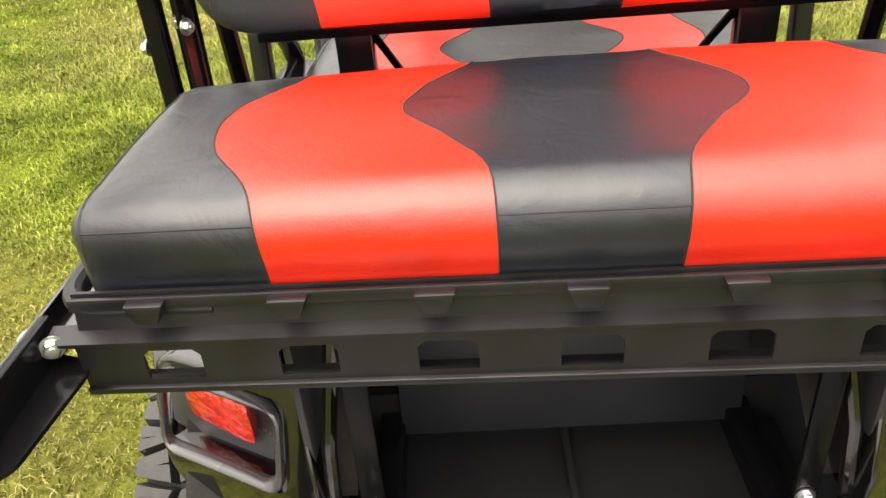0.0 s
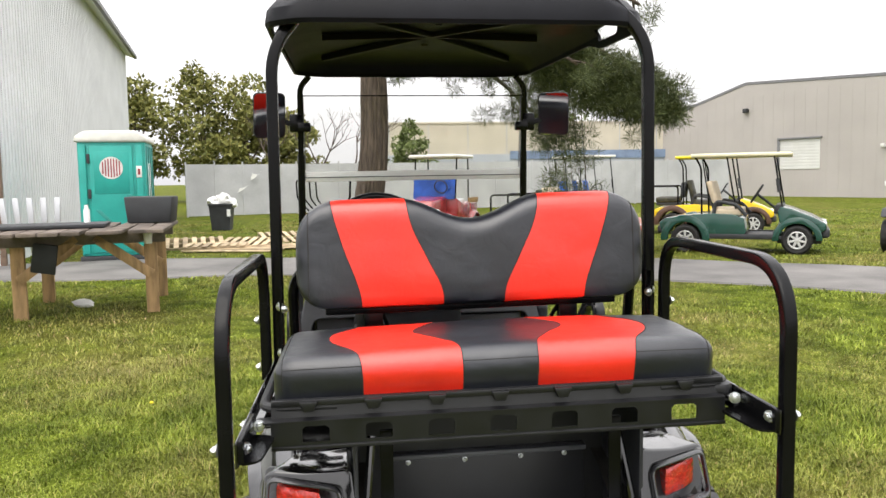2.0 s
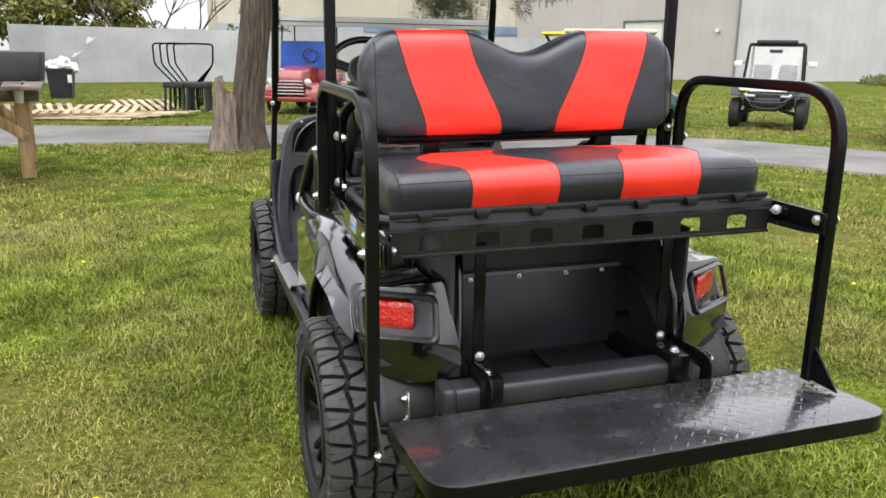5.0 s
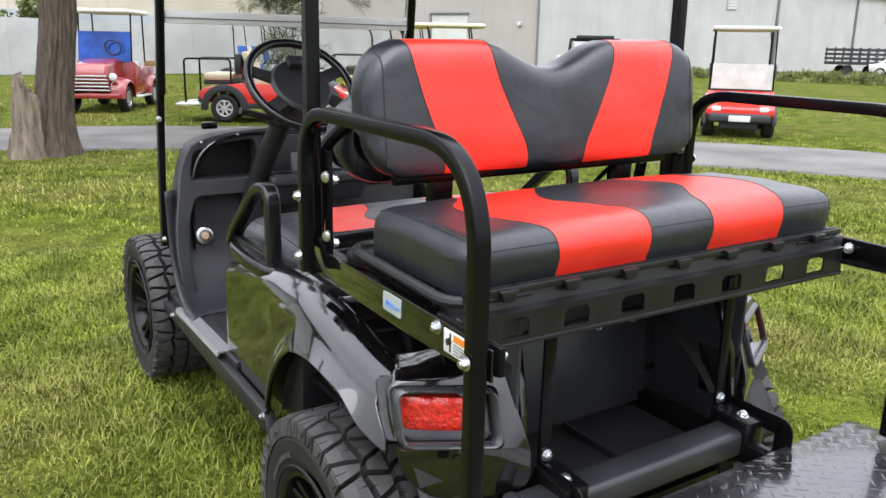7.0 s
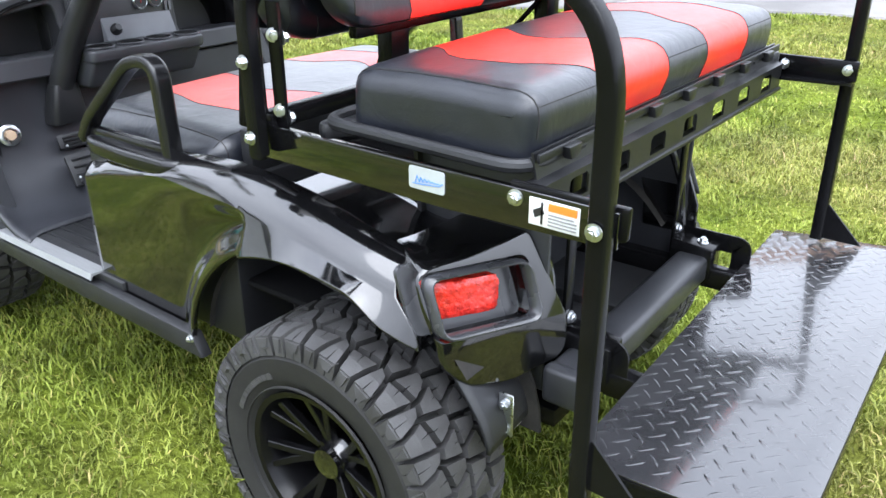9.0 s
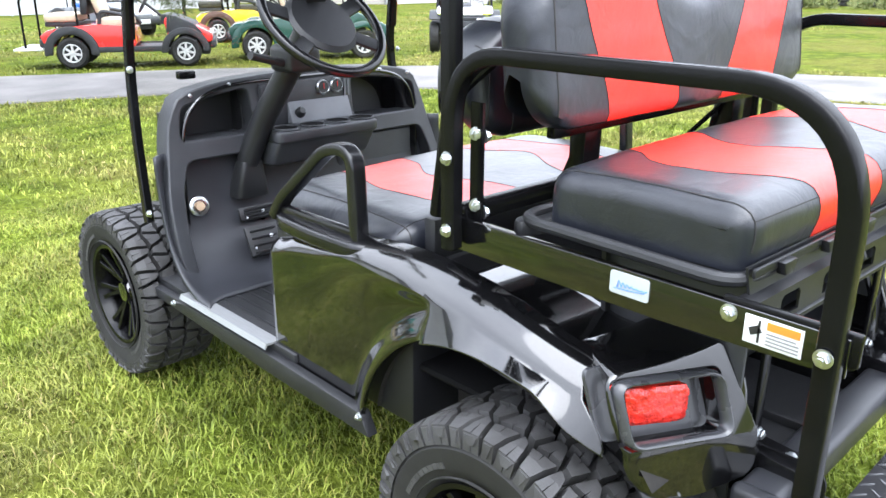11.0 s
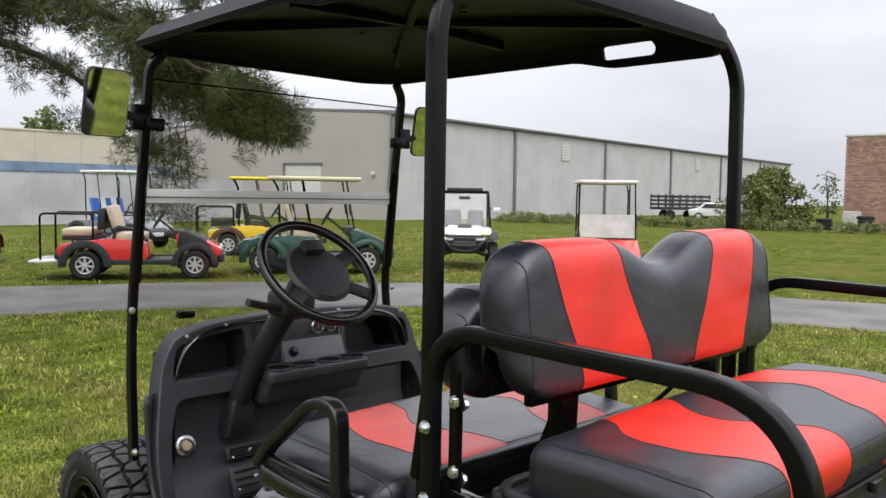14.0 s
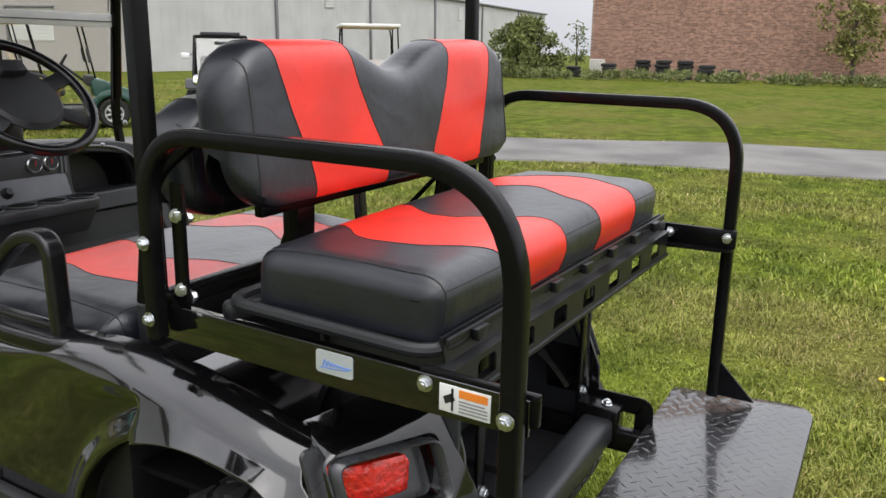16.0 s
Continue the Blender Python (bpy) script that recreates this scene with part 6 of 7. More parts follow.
def fork(parent, p, d, length, r, depth, rg):
    """A bare limb that splits into thinner ones."""
    q = p + d * length
    mid = p.lerp(q, 0.5) + Vector((rg.uniform(-1, 1), rg.uniform(-1, 1), 0)) * length * 0.10
    part("limb" if depth < 3 else "twig", limb([p, mid, q], r, r * 0.6, 5), BARK, parent)
    if depth < 4:
        for k in range(3 if depth < 2 else 2):
            e = (d + Vector((rg.uniform(-0.8, 0.8), rg.uniform(-0.6, 0.6), rg.uniform(-0.15, 0.35)))).normalized()
            fork(parent, q, e, length * rg.uniform(0.6, 0.85), r * 0.58, depth + 1, rg)


for i, (x, y) in enumerate(((-4.9, 46), (-2.7, 47), (-0.9, 45.5))):
    bt = thing("bare_tree", "leafless grey tree with crooked limbs behind the fence", "tree", Matrix.Translation((x, y, -0.03)), "bare trees")
    rg = random.Random(60 + i)
    fork(bt, Vector((0, 0, 0)), Vector((0.1 * (i - 1), 0, 1)).normalized(), 2.0, 0.10, 0, rg)

bush = thing("bush", "large rounded green bush by the warehouse", "bush", Matrix.Translation((38.6, 18.9, -0.03)))
cs, rs, rg = [], [], random.Random(8)
for k in range(230):
    a, q, z = rg.uniform(0, math.tau), rg.random() ** 0.5, rg.random()
    r = 2.5 * q * (1 - 0.75 * z ** 1.8) * (0.85 + 0.25 * math.sin(4 * a))
    cs.append((r * math.cos(a), r * math.sin(a), 0.2 + 2.75 * z))
    rs.append(rg.uniform(0.18, 0.4))
part("stem", limb([(0, 0, 0), (0.1, 0, 1.0), (0.3, 0.1, 2.0)], 0.09, 0.03), BARK, bush)
for k in range(9):
    c = cs[k * 15]
    part("stem", limb([(0, 0, 0), (c[0] * 0.4, c[1] * 0.4, c[2] * 0.5), c], 0.04, 0.008, 5), BARK, bush)
leaf_mesh("leaves", cs, rs, 70, 0.17, leaf_material("bush_leaves", (0.05, 0.075, 0.02), (0.21, 0.23, 0.075)), bush, 9, slim=0.5)
tree(47.5, 19.5, 3.6, 2.4, OLIVE, 41, "sparse sapling beside the brick building", 16, 0.16, n=40)
tree(43.2, 3.2, 5.0, 3.8, LEAF, 43, "leafy young tree before the brick wall", 40, 0.2, n=60)

cs, rs, rg = [], [], random.Random(14)
line = [(31.2, 31.6), (34.0, 25.5), (36.2, 20.5), (37.5, 14), (38.6, 7), (40, -2)]
for (x0, y0), (x1, y1) in zip(line, line[1:]):
    for k in range(60):
        t = rg.random()
        cs.append((x0 + (x1 - x0) * t + rg.uniform(-0.7, 1.6), y0 + (y1 - y0) * t + rg.uniform(-0.6, 0.6), 0.06 + rg.random() * 0.26))
        rs.append(rg.uniform(0.10, 0.30))
wd = leaf_mesh("weeds", cs, rs, 60, 0.22, WEED, None, 15, slim=0.22, up=0.9)
tagged(wd, "tall weeds along the edge of the mown lawn", "weeds", kind="stuff")


# ---- parked vehicles ----
def paint(name, c, rough=0.25):
    return material(name, c, rough, var=0.12, scale=3, coat=0.8, rvar=0.06)


P_RED, P_GREEN = paint("bright_red_paint", (0.74, 0.025, 0.018)), paint("dark_green_paint", (0.008, 0.06, 0.045))
P_YELLOW, P_MAROON = paint("yellow_paint", (0.80, 0.55, 0.02)), paint("deep_red_paint", (0.30, 0.025, 0.025))
P_WHITE = paint("white_body_paint", (0.75, 0.76, 0.77))
P_LIME = paint("lime_decal", (0.55, 0.70, 0.05))
TAN = material("tan_vinyl", (0.60, 0.50, 0.36), 0.55, var=0.12)
BLUEV = material("blue_vinyl", (0.03, 0.14, 0.55), 0.5, var=0.12)
ROOFW = material("white_roof_plastic", (0.70, 0.69, 0.64), 0.5, var=0.08)
ROOFC = material("cream_roof_plastic", (0.74, 0.68, 0.47), 0.5, var=0.08)
ROOFY = material("yellow_roof_plastic", (0.82, 0.66, 0.03), 0.45, var=0.08)
BROWNT = material("brown_fender_plastic", (0.10, 0.05, 0.035), 0.5, var=0.15)


def small_wheel(parent, x, y, r=0.235, w=0.19, rim_mat=ALU, name="wheel"):
    s = 1 if y > 0 else -1
    m = Matrix.Translation((x, y, r)) @ Matrix.Rotation(radians(-90 * s), 4, "X")
    t = part(name, lathe([(0.12, -w), (r * 0.85, -w), (r, -w + 0.03), (r, -0.03), (r * 0.85, 0), (r * 0.57, -0.012)], 28, m, False), RUBBER, parent)
    part("rim", lathe([(r * 0.60, -0.010), (r * 0.56, -0.006), (r * 0.53, -0.012), (r * 0.51, -0.06)], 28, m, False), rim_mat, t)
    part("rim_back", lathe([(r * 0.52, -0.062), (0, -0.062)], 24, m, False), DARK, t)
    part("hub", lathe([(r * 0.17, -0.05), (r * 0.16, -0.016), (r * 0.08, -0.012), (0, -0.012)], 16, m), rim_mat, t)
    for k in range(7):
        b = box(-r * 0.075, r * 0.075, r * 0.12, r * 0.53, -0.012, 0.008, 0.003)
        b.transform(m @ Matrix.Rotation(k * math.tau / 7, 4, "Z") @ Matrix.Translation((0, 0, -0.026)))
        part("spoke", b, rim_mat, t)
    return t


def place(x, y, dx, dy, k=1.0):
    return Matrix.Translation((x, y, -0.03)) @ Matrix.Rotation(math.atan2(dy, dx), 4, "Z") @ Matrix.Scale(k, 4)


def seat(parent, x, mat, z=0.66, w=0.50, facing=1, back=True, name="bench", mat2=None):
    b = part(name, box(x - 0.24, x + 0.24, -w, w, z, z + 0.12, 0.035, 3), mat, parent)
    if back:
        q = prism([(x - facing * 0.22, z + 0.20), (x - facing * 0.14, z + 0.20), (x - facing * 0.24, z + 0.58), (x - facing * 0.33, z + 0.56)], "y", -w + 0.03, w - 0.03, 0.03, 3)
        part("seat_back", q, mat, b)
        if mat2:
            for s in (-0.17, 0.17):
                part("stripe", prism([(x - facing * 0.10, z + 0.2), (x - facing * 0.13, z + 0.2), (x - facing * 0.245, z + 0.595), (x - facing * 0.23, z + 0.6)], "y", s - 0.09, s + 0.09, 0.01), mat2, b)
    return b


RIMS = material("silver_wheel_rim", (0.62, 0.62, 0.62), 0.35, metal=0.35, var=0.12, scale=30)


def annulus(cx, cz, r0, r1, a0, a1, n=14):
    """Outline of a bent band about (cx, cz)."""
    up = [(cx + r1 * math.cos(a0 + (a1 - a0) * k / n), cz + r1 * math.sin(a0 + (a1 - a0) * k / n)) for k in range(n + 1)]
    return up + [(cx + r0 * math.cos(a1 + (a0 - a1) * k / n), cz + r0 * math.sin(a1 + (a0 - a1) * k / n)) for k in range(n + 1)]


def parked_cart(label, m, body, trim, seat_mat, roof, rear_seat=False, screen=False, group="parked golf carts", wb=0.84, rim_mat=RIMS, dark_front=False, top=1.80, stripe=None):
    c = thing("parked_golf_cart", label, "golf cart", m, group)
    fr = -wb
    n = 12
    arch_r = [(fr + 0.30 * math.cos(math.pi * (1 - k / n)), 0.24 + 0.30 * math.sin(math.pi * (1 - k / n))) for k in range(n + 1)]
    part("rear_body", prism([(fr - 0.40, 0.40), (fr - 0.30, 0.34)] + arch_r[1:-1] + [(fr + 0.30, 0.30), (0.04, 0.28), (0.10, 0.36), (0.06, 0.58), (-0.10, 0.645), (-0.40, 0.66), (fr + 0.1, 0.64), (fr - 0.32, 0.58), (fr - 0.43, 0.50)], "y", -0.57, 0.57, 0.035, 3), body, c)
    for s in (-1, 1):
        part("fender_trim", prism(annulus(fr, 0.24, 0.275, 0.40, -0.12, math.pi + 0.10), "y", s * 0.540, s * 0.605, 0.02), trim, c)
        part("fender_trim", prism(annulus(wb, 0.23, 0.27, 0.375, 0.0, math.pi + 0.05), "y", s * 0.515, s * 0.59, 0.02), trim, c)
        part("sill", box(fr + 0.33, wb - 0.30, s * 0.54, s * 0.585, 0.24, 0.325, 0.012), DARK, c)
        part("arm_rest", tube(fillet([(-0.42, s * 0.50, 0.62), (-0.38, s * 0.50, 0.86), (-0.05, s * 0.50, 0.80), (0.10, s * 0.50, 0.62)], 0.08), 0.030), DARK, c)
        part("rear_bumper", box(fr - 0.46, fr - 0.30, s * 0.02, s * 0.55, 0.32, 0.46, 0.04, 3), DARK, c)
    part("floor", box(-0.02, wb - 0.20, -0.55, 0.55, 0.24, 0.30, 0.01), DARK, c)
    arch_f = [(wb + 0.29 * math.cos(math.pi * (1 - k / n)), 0.23 + 0.29 * math.sin(math.pi * (1 - k / n))) for k in range(n + 1)]
    part("front_body", prism([(wb - 0.33, 0.28)] + arch_f[1:-1] + [(wb + 0.31, 0.34), (wb + 0.42, 0.40), (wb + 0.42, 0.50), (wb + 0.20, 0.62), (wb - 0.10, 0.74), (wb - 0.24, 0.78), (wb - 0.30, 0.70), (wb - 0.26, 0.50)], "y", -0.54, 0.54, 0.04, 3), body, c)
    part("dash", prism([(wb - 0.36, 0.66), (wb - 0.25, 0.64), (wb - 0.20, 0.80), (wb - 0.33, 0.80)], "y", -0.50, 0.50, 0.02), DARK, c)
    part("front_bumper", box(wb + 0.34, wb + 0.47, -0.50, 0.50, 0.27, 0.42, 0.045, 3), DARK, c)
    part("plate", box(wb + 0.470, wb + 0.476, -0.17, 0.17, 0.29, 0.39, 0.004), P_WHITE, c, "blank white front plate")
    part("front_beam", box(wb - 0.30, wb + 0.36, -0.30, 0.30, 0.16, 0.28, 0.02), DARK, c)
    if dark_front:
        part("nose_cover", prism([(wb - 0.28, 0.52), (wb + 0.30, 0.50), (wb + 0.16, 0.655), (wb - 0.10, 0.765), (wb - 0.25, 0.80)], "y", -0.548, 0.548, 0.02), trim, c, "black front cowl cover")
    for s in (-1, 1):
        part("headlight", box(wb + 0.30, wb + 0.43, s * 0.30, s * 0.45, 0.45, 0.53, 0.02), GLASSY, c)
        small_wheel(c, fr, s * 0.60, rim_mat=rim_mat)
        small_wheel(c, wb, s * 0.58, rim_mat=rim_mat)
    seat(c, -0.22, seat_mat, 0.62, mat2=stripe)
    part("seat_frame", rod((-0.40, -0.40, 0.60), (-0.50, -0.40, 1.05), 0.02), DARK, c)
    part("seat_frame", rod((-0.40, 0.40, 0.60), (-0.50, 0.40, 1.05), 0.02), DARK, c)
    part("steering_column", rod((wb - 0.28, 0.25, 0.66), (0.22, 0.25, 0.95), 0.022), DARK, c)
    part("steering_wheel", tube([Vector((0.21, 0.25, 0.96)) + Vector((0.09 * math.sin(a), 0.17 * math.cos(a), 0.145 * math.sin(a))) for a in [k * math.tau / 20 for k in range(20)]], 0.018, 6, closed=True), DARK, c)
    if roof:
        r = part("roof", prism([(p.x, p.y) for p in fillet([(-0.80, -0.56, 0), (wb - 0.10, -0.54, 0), (wb - 0.10, 0.54, 0), (-0.80, 0.56, 0), (-0.80, -0.56, 0), (wb - 0.1, -0.54, 0)], 0.12)[1:-1]], "z", top, top + 0.065, 0.025, 3), roof, c)
        for s in (-1, 1):
            part("roof_post", tube(fillet([(-0.60, s * 0.50, 0.60), (-0.62, s * 0.50, top - 0.15), (-0.72, s * 0.48, top + 0.01)], 0.1), 0.016), STEEL, c)
            part("roof_post", rod((wb - 0.22, s * 0.52, 0.74), (wb - 0.36, s * 0.50, top + 0.01), 0.014), STEEL, c)
            part("strap", rod((wb - 0.28, s * 0.53, 1.0), (wb - 0.31, s * 0.525, 1.22), 0.024), DARK, c)
            part("inner_post", rod((-0.05, s * 0.48, 0.62), (-0.22, s * 0.48, top + 0.01), 0.013), STEEL, c)
    if screen:
        g = part("windshield", prism([(wb - 0.17, 0.80), (wb - 0.16, 0.80), (wb - 0.25, 1.22), (wb - 0.26, 1.22)], "y", -0.49, 0.49), GLARE, c, "hazy folded windshield")
    if rear_seat:
        b = seat(c, fr - 0.12, seat_mat, 0.70, 0.48, -1, False, "rear_bench")
        part("rear_frame", box(fr - 0.36, fr + 0.16, -0.46, 0.46, 0.63, 0.70, 0.02), DARK, c)
        part("bench_back", prism([(fr + 0.16, 0.80), (fr + 0.26, 0.80), (fr + 0.30, 1.15), (fr + 0.18, 1.15)], "y", -0.44, 0.44, 0.03), DARK, c)
        for s in (-1, 1):
            part("grab_rail", tube(fillet([(fr + 0.12, s * 0.53, 0.62), (fr + 0.12, s * 0.53, 1.06), (fr - 0.66, s * 0.53, 1.06), (fr - 0.66, s * 0.53, 0.32)], 0.08), 0.018), STEEL, c)
        part("footplate", box(fr - 0.84, fr - 0.42, -0.54, 0.54, 0.28, 0.31, 0.005), P_WHITE, c)
    return c


GLASSY = material("clear_lamp_plastic", (0.7, 0.72, 0.72), 0.15, var=0.1)


def hazy(name, share):
    """Clear plastic with a share of pale diffuse colour mixed in."""
    m = material(name, (0.80, 0.80, 0.79), 0.35, var=0.15, scale=5)
    n, l = m.node_tree.nodes, m.node_tree.links
    clear, mix = n.new("ShaderNodeBsdfTransparent"), n.new("ShaderNodeMixShader")
    mix.inputs["Fac"].default_value = share
    l.new(clear.outputs["BSDF"], mix.inputs[1])
    l.new(n["Principled BSDF"].outputs["BSDF"], mix.inputs[2])
    l.new(mix.outputs["Shader"], n["Material Output"].inputs["Surface"])
    return m


GLARE = hazy("hazy_acrylic", 0.36)

parked_cart("bright red golf cart with tan seats and a rear bench", place(3.68, 12.80, 1.5, -0.8), P_RED, DARK, TAN, None, rear_seat=True, dark_front=True)
parked_cart("dark green golf cart with tan seats and a cream roof", place(6.50, 11.93, 1.6, -0.95, 1.06), P_GREEN, P_GREEN, TAN, ROOFC, wb=0.86, top=1.58)
parked_cart("yellow golf cart with brown fenders and a yellow roof", place(7.95, 16.30, 1.6, -0.8, 1.05), P_YELLOW, BROWNT, material("patterned_black_vinyl", (0.06, 0.055, 0.03), 0.6, var=0.6, scale=14), ROOFY, rear_seat=True, top=1.66)
parked_cart("red golf cart with a white roof and folded windshield", place(10.25, 8.20, -0.75, -0.66, 0.95), P_RED, DARK, TAN, ROOFW, screen=True, top=1.78)
parked_cart("white-roofed golf cart with blue and white seats", place(6.0, 20.4, 0.35, -0.94, 1.05), material("silver_grey_paint", (0.20, 0.21, 0.23), 0.3, coat=0.6), DARK, BLUEV, ROOFW, stripe=P_WHITE)

# white off-road buggy
u = thing("utility_buggy", "white off-road buggy with lime decals and roll cage", "utility vehicle", place(9.6, 11.2, -0.68, -0.73, 0.86))
part("hood", prism([(0.35, 0.80), (0.45, 1.00), (0.75, 1.02), (1.12, 0.92), (1.20, 0.80), (1.0, 0.76)], "y", -0.40, 0.40, 0.05, 3), P_WHITE, u, "white front hood")
part("hood_vent", prism([(0.60, 1.02), (0.98, 0.965), (0.95, 0.99), (0.64, 1.045)], "y", -0.16, 0.16, 0.01), DARK, u)
part("grille", prism([(1.02, 0.56), (1.20, 0.60), (1.24, 0.76), (1.06, 0.80)], "y", -0.42, 0.42, 0.02), DARK, u)
part("tub", prism([(-1.1, 0.42), (0.9, 0.42), (1.0, 0.66), (0.4, 0.74), (-0.2, 0.60), (-0.7, 0.86), (-1.2, 0.84)], "y", -0.50, 0.50, 0.03), DARK, u)
part("skid", box(0.90, 1.22, -0.22, 0.22, 0.40, 0.52, 0.03), DARK, u)
for s in (-1, 1):
    part("fender", prism([(0.50, 0.82), (0.58, 0.98), (1.00, 0.95), (1.16, 0.84), (1.05, 0.80)], "y", s * 0.38, s * 0.60, 0.03, 3), P_WHITE, u)
    part("mudguard", prism([(0.48, 0.74), (0.55, 0.90), (1.02, 0.88), (1.20, 0.72), (1.10, 0.70), (0.98, 0.80), (0.62, 0.82)], "y", s * 0.52, s * 0.76, 0.02, 2), DARK, u, "black plastic mudguard")
    part("decal", prism([(1.12, 0.80), (1.16, 0.82), (1.09, 0.90), (1.06, 0.88)], "y", s * 0.26, s * 0.56, 0.004), P_LIME, u, "lime green decal")
    part("headlight", box(1.12, 1.235, s * 0.24, s * 0.46, 0.69, 0.76, 0.02), GLASSY, u)
    part("bull_bar", tube(fillet([(1.24, s * 0.05, 0.44), (1.32, s * 0.30, 0.50), (1.34, s * 0.40, 0.66), (1.22, s * 0.50, 0.72)], 0.08), 0.020), DARK, u)
    part("bull_bar", rod((1.33, 0, 0.58), (1.33, s * 0.36, 0.60), 0.018), DARK, u)
    for x in (-0.85, 0.85):
        small_wheel(u, x, s * 0.76, 0.33, 0.22, DARK)
        part("wishbone", rod((x + 0.1, s * 0.18, 0.48), (x, s * 0.58, 0.34), 0.02), DARK, u)
        part("wishbone", rod((x - 0.1, s * 0.18, 0.42), (x, s * 0.58, 0.30), 0.02), DARK, u)
        part("shock", rod((x, s * 0.30, 0.82), (x + 0.05, s * 0.52, 0.40), 0.03), P_WHITE, u, "pale coil shock")
    part("cage", tube(fillet([(0.42, s * 0.60, 0.92), (0.10, s * 0.55, 1.78), (-0.75, s * 0.55, 1.76), (-1.0, s * 0.58, 0.85)], 0.15), 0.030), STEEL, u)
    part("roof_bar", rod((0.10, s * 0.25, 1.78), (-0.75, s * 0.25, 1.76), 0.022), STEEL, u)
    part("side_mirror", box(0.22, 0.28, s * 0.66, s * 0.84, 1.30, 1.42, 0.03), P_WHITE, u)
    part("mirror_stalk", rod((0.24, s * 0.56, 1.42), (0.25, s * 0.70, 1.36), 0.012), DARK, u)
    part("seat", box(-0.45, -0.25, s * 0.08, s * 0.46, 0.75, 1.35, 0.06, 3), DARK, u)
part("cage_bar", rod((0.10, -0.55, 1.78), (0.10, 0.55, 1.78), 0.03), STEEL, u)
part("cage_bar", rod((-0.75, -0.55, 1.76), (-0.75, 0.55, 1.76), 0.026), STEEL, u)
part("lower_bar", tube(fillet([(1.22, -0.50, 0.74), (1.30, -0.36, 0.62), (1.30, -0.16, 0.46), (1.30, 0.16, 0.46), (1.30, 0.36, 0.62), (1.22, 0.50, 0.74)], 0.06), 0.022), DARK, u, "black front bumper hoop")
part("front_guard", box(1.10, 1.27, -0.26, 0.26, 0.50, 0.68, 0.03), DARK, u)
part("rear_view_mirror", box(0.16, 0.20, -0.13, 0.13, 1.60, 1.67, 0.015), DARK, u)
part("light_bar", box(0.06, 0.16, -0.42, 0.42, 1.80, 1.87, 0.02), DARK, u)
part("windshield", prism([(0.42, 1.0), (0.43, 1.0), (0.13, 1.74), (0.12, 1.74)], "y", -0.52, 0.52), hazy("milky_screen", 0.15), u, "milky clear windshield").visible_shadow = False
part("steering_wheel", tube([Vector((0.15, 0.26, 1.10)) + Vector((0.07 * math.sin(a), 0.16 * math.cos(a), 0.14 * math.sin(a))) for a in [k * math.tau / 18 for k in range(18)]], 0.016, 6, closed=True), DARK, u)

# red truck-bodied cart
t = thing("truck_cart", "deep red cart with an old pickup body and white roof", "golf cart", place(1.46, 16.42, -0.45, -0.89, 1.0))
part("hood", prism([(0.25, 0.55), (0.25, 0.98), (0.55, 0.99), (1.15, 0.90), (1.25, 0.72), (1.24, 0.45)], "y", -0.32, 0.32, 0.07, 4), P_MAROON, t, "rounded deep red hood")
part("cab", prism([(-0.55, 0.30), (0.3, 0.30), (0.3, 0.95), (-0.15, 0.80), (-0.55, 0.85)], "y", -0.56, 0.56, 0.04, 3), P_MAROON, t)
part("bed", prism([(-1.25, 0.34), (-0.55, 0.34), (-0.55, 0.80), (-1.25, 0.80)], "y", -0.50, 0.50, 0.02), P_MAROON, t)
WOODB = material("varnished_bed_board", (0.34, 0.20, 0.08), 0.6, var=0.3, scale=4, stretch=(1, 12, 12))
for s in (-1, 1):
    part("bed_board", box(-1.25, -0.57, s * 0.50, s * 0.53, 0.81, 0.93, 0.006), WOODB, t)
    for x in (0.82, -0.92):
        part("fender", surf(lambda a, b: (x + (0.36 - 0.05 * b) * math.cos(math.pi * a), s * (0.34 + 0.27 * math.sin(b * math.pi / 2)), 0.26 + (0.40 - 0.10 * (1 - math.cos(b * math.pi / 2))) * math.sin(math.pi * a) ** 0.8), 16, 8), P_MAROON, t)
        small_wheel(t, x, s * 0.58, 0.24, 0.18, CHROME)
    part("headlight", lathe([(0, 0.05), (0.06, 0.03), (0.075, 0.0), (0.06, -0.08), (0, -0.12)], 18, to_dir((1.16, s * 0.40, 0.66), (1, 0, 0))), GLASSY, t)
    part("running_board", box(-0.5, 0.45, s * 0.50, s * 0.64, 0.24, 0.28, 0.01), P_WHITE, t)
    part("roof_post", rod((0.28, s * 0.5, 0.9), (0.15, s * 0.5, 1.86), 0.016), STEEL, t)
    part("roof_post", rod((-0.6, s * 0.5, 0.8), (-0.6, s * 0.5, 1.86), 0.016), STEEL, t)
for k in range(5):
    part("grille_bar", box(1.235, 1.275, -0.36 + 0.01 * k, 0.36 - 0.01 * k, 0.40 + 0.065 * k, 0.43 + 0.065 * k, 0.008), CHROME, t, "chrome grille bar")
part("bumper", box(1.24, 1.32, -0.55, 0.55, 0.26, 0.36, 0.03), P_MAROON, t)
BLUEG = material("blue_mirrored_screen", (0.02, 0.09, 0.42), 0.15, metal=0.3, var=0.4, scale=3)
part("windshield", prism([(0.32, 0.92), (0.335, 0.92), (0.25, 1.50), (0.235, 1.50)], "y", -0.50, 0.50), BLUEG, t, "dark blue windshield")
part("steering_wheel", tube([Vector((0.40, 0.2, 1.2)) + Vector((0.04 * math.sin(a), 0.15 * math.cos(a), 0.14 * math.sin(a))) for a in [k * math.tau / 18 for k in range(18)]], 0.015, 6, closed=True), DARK, t)
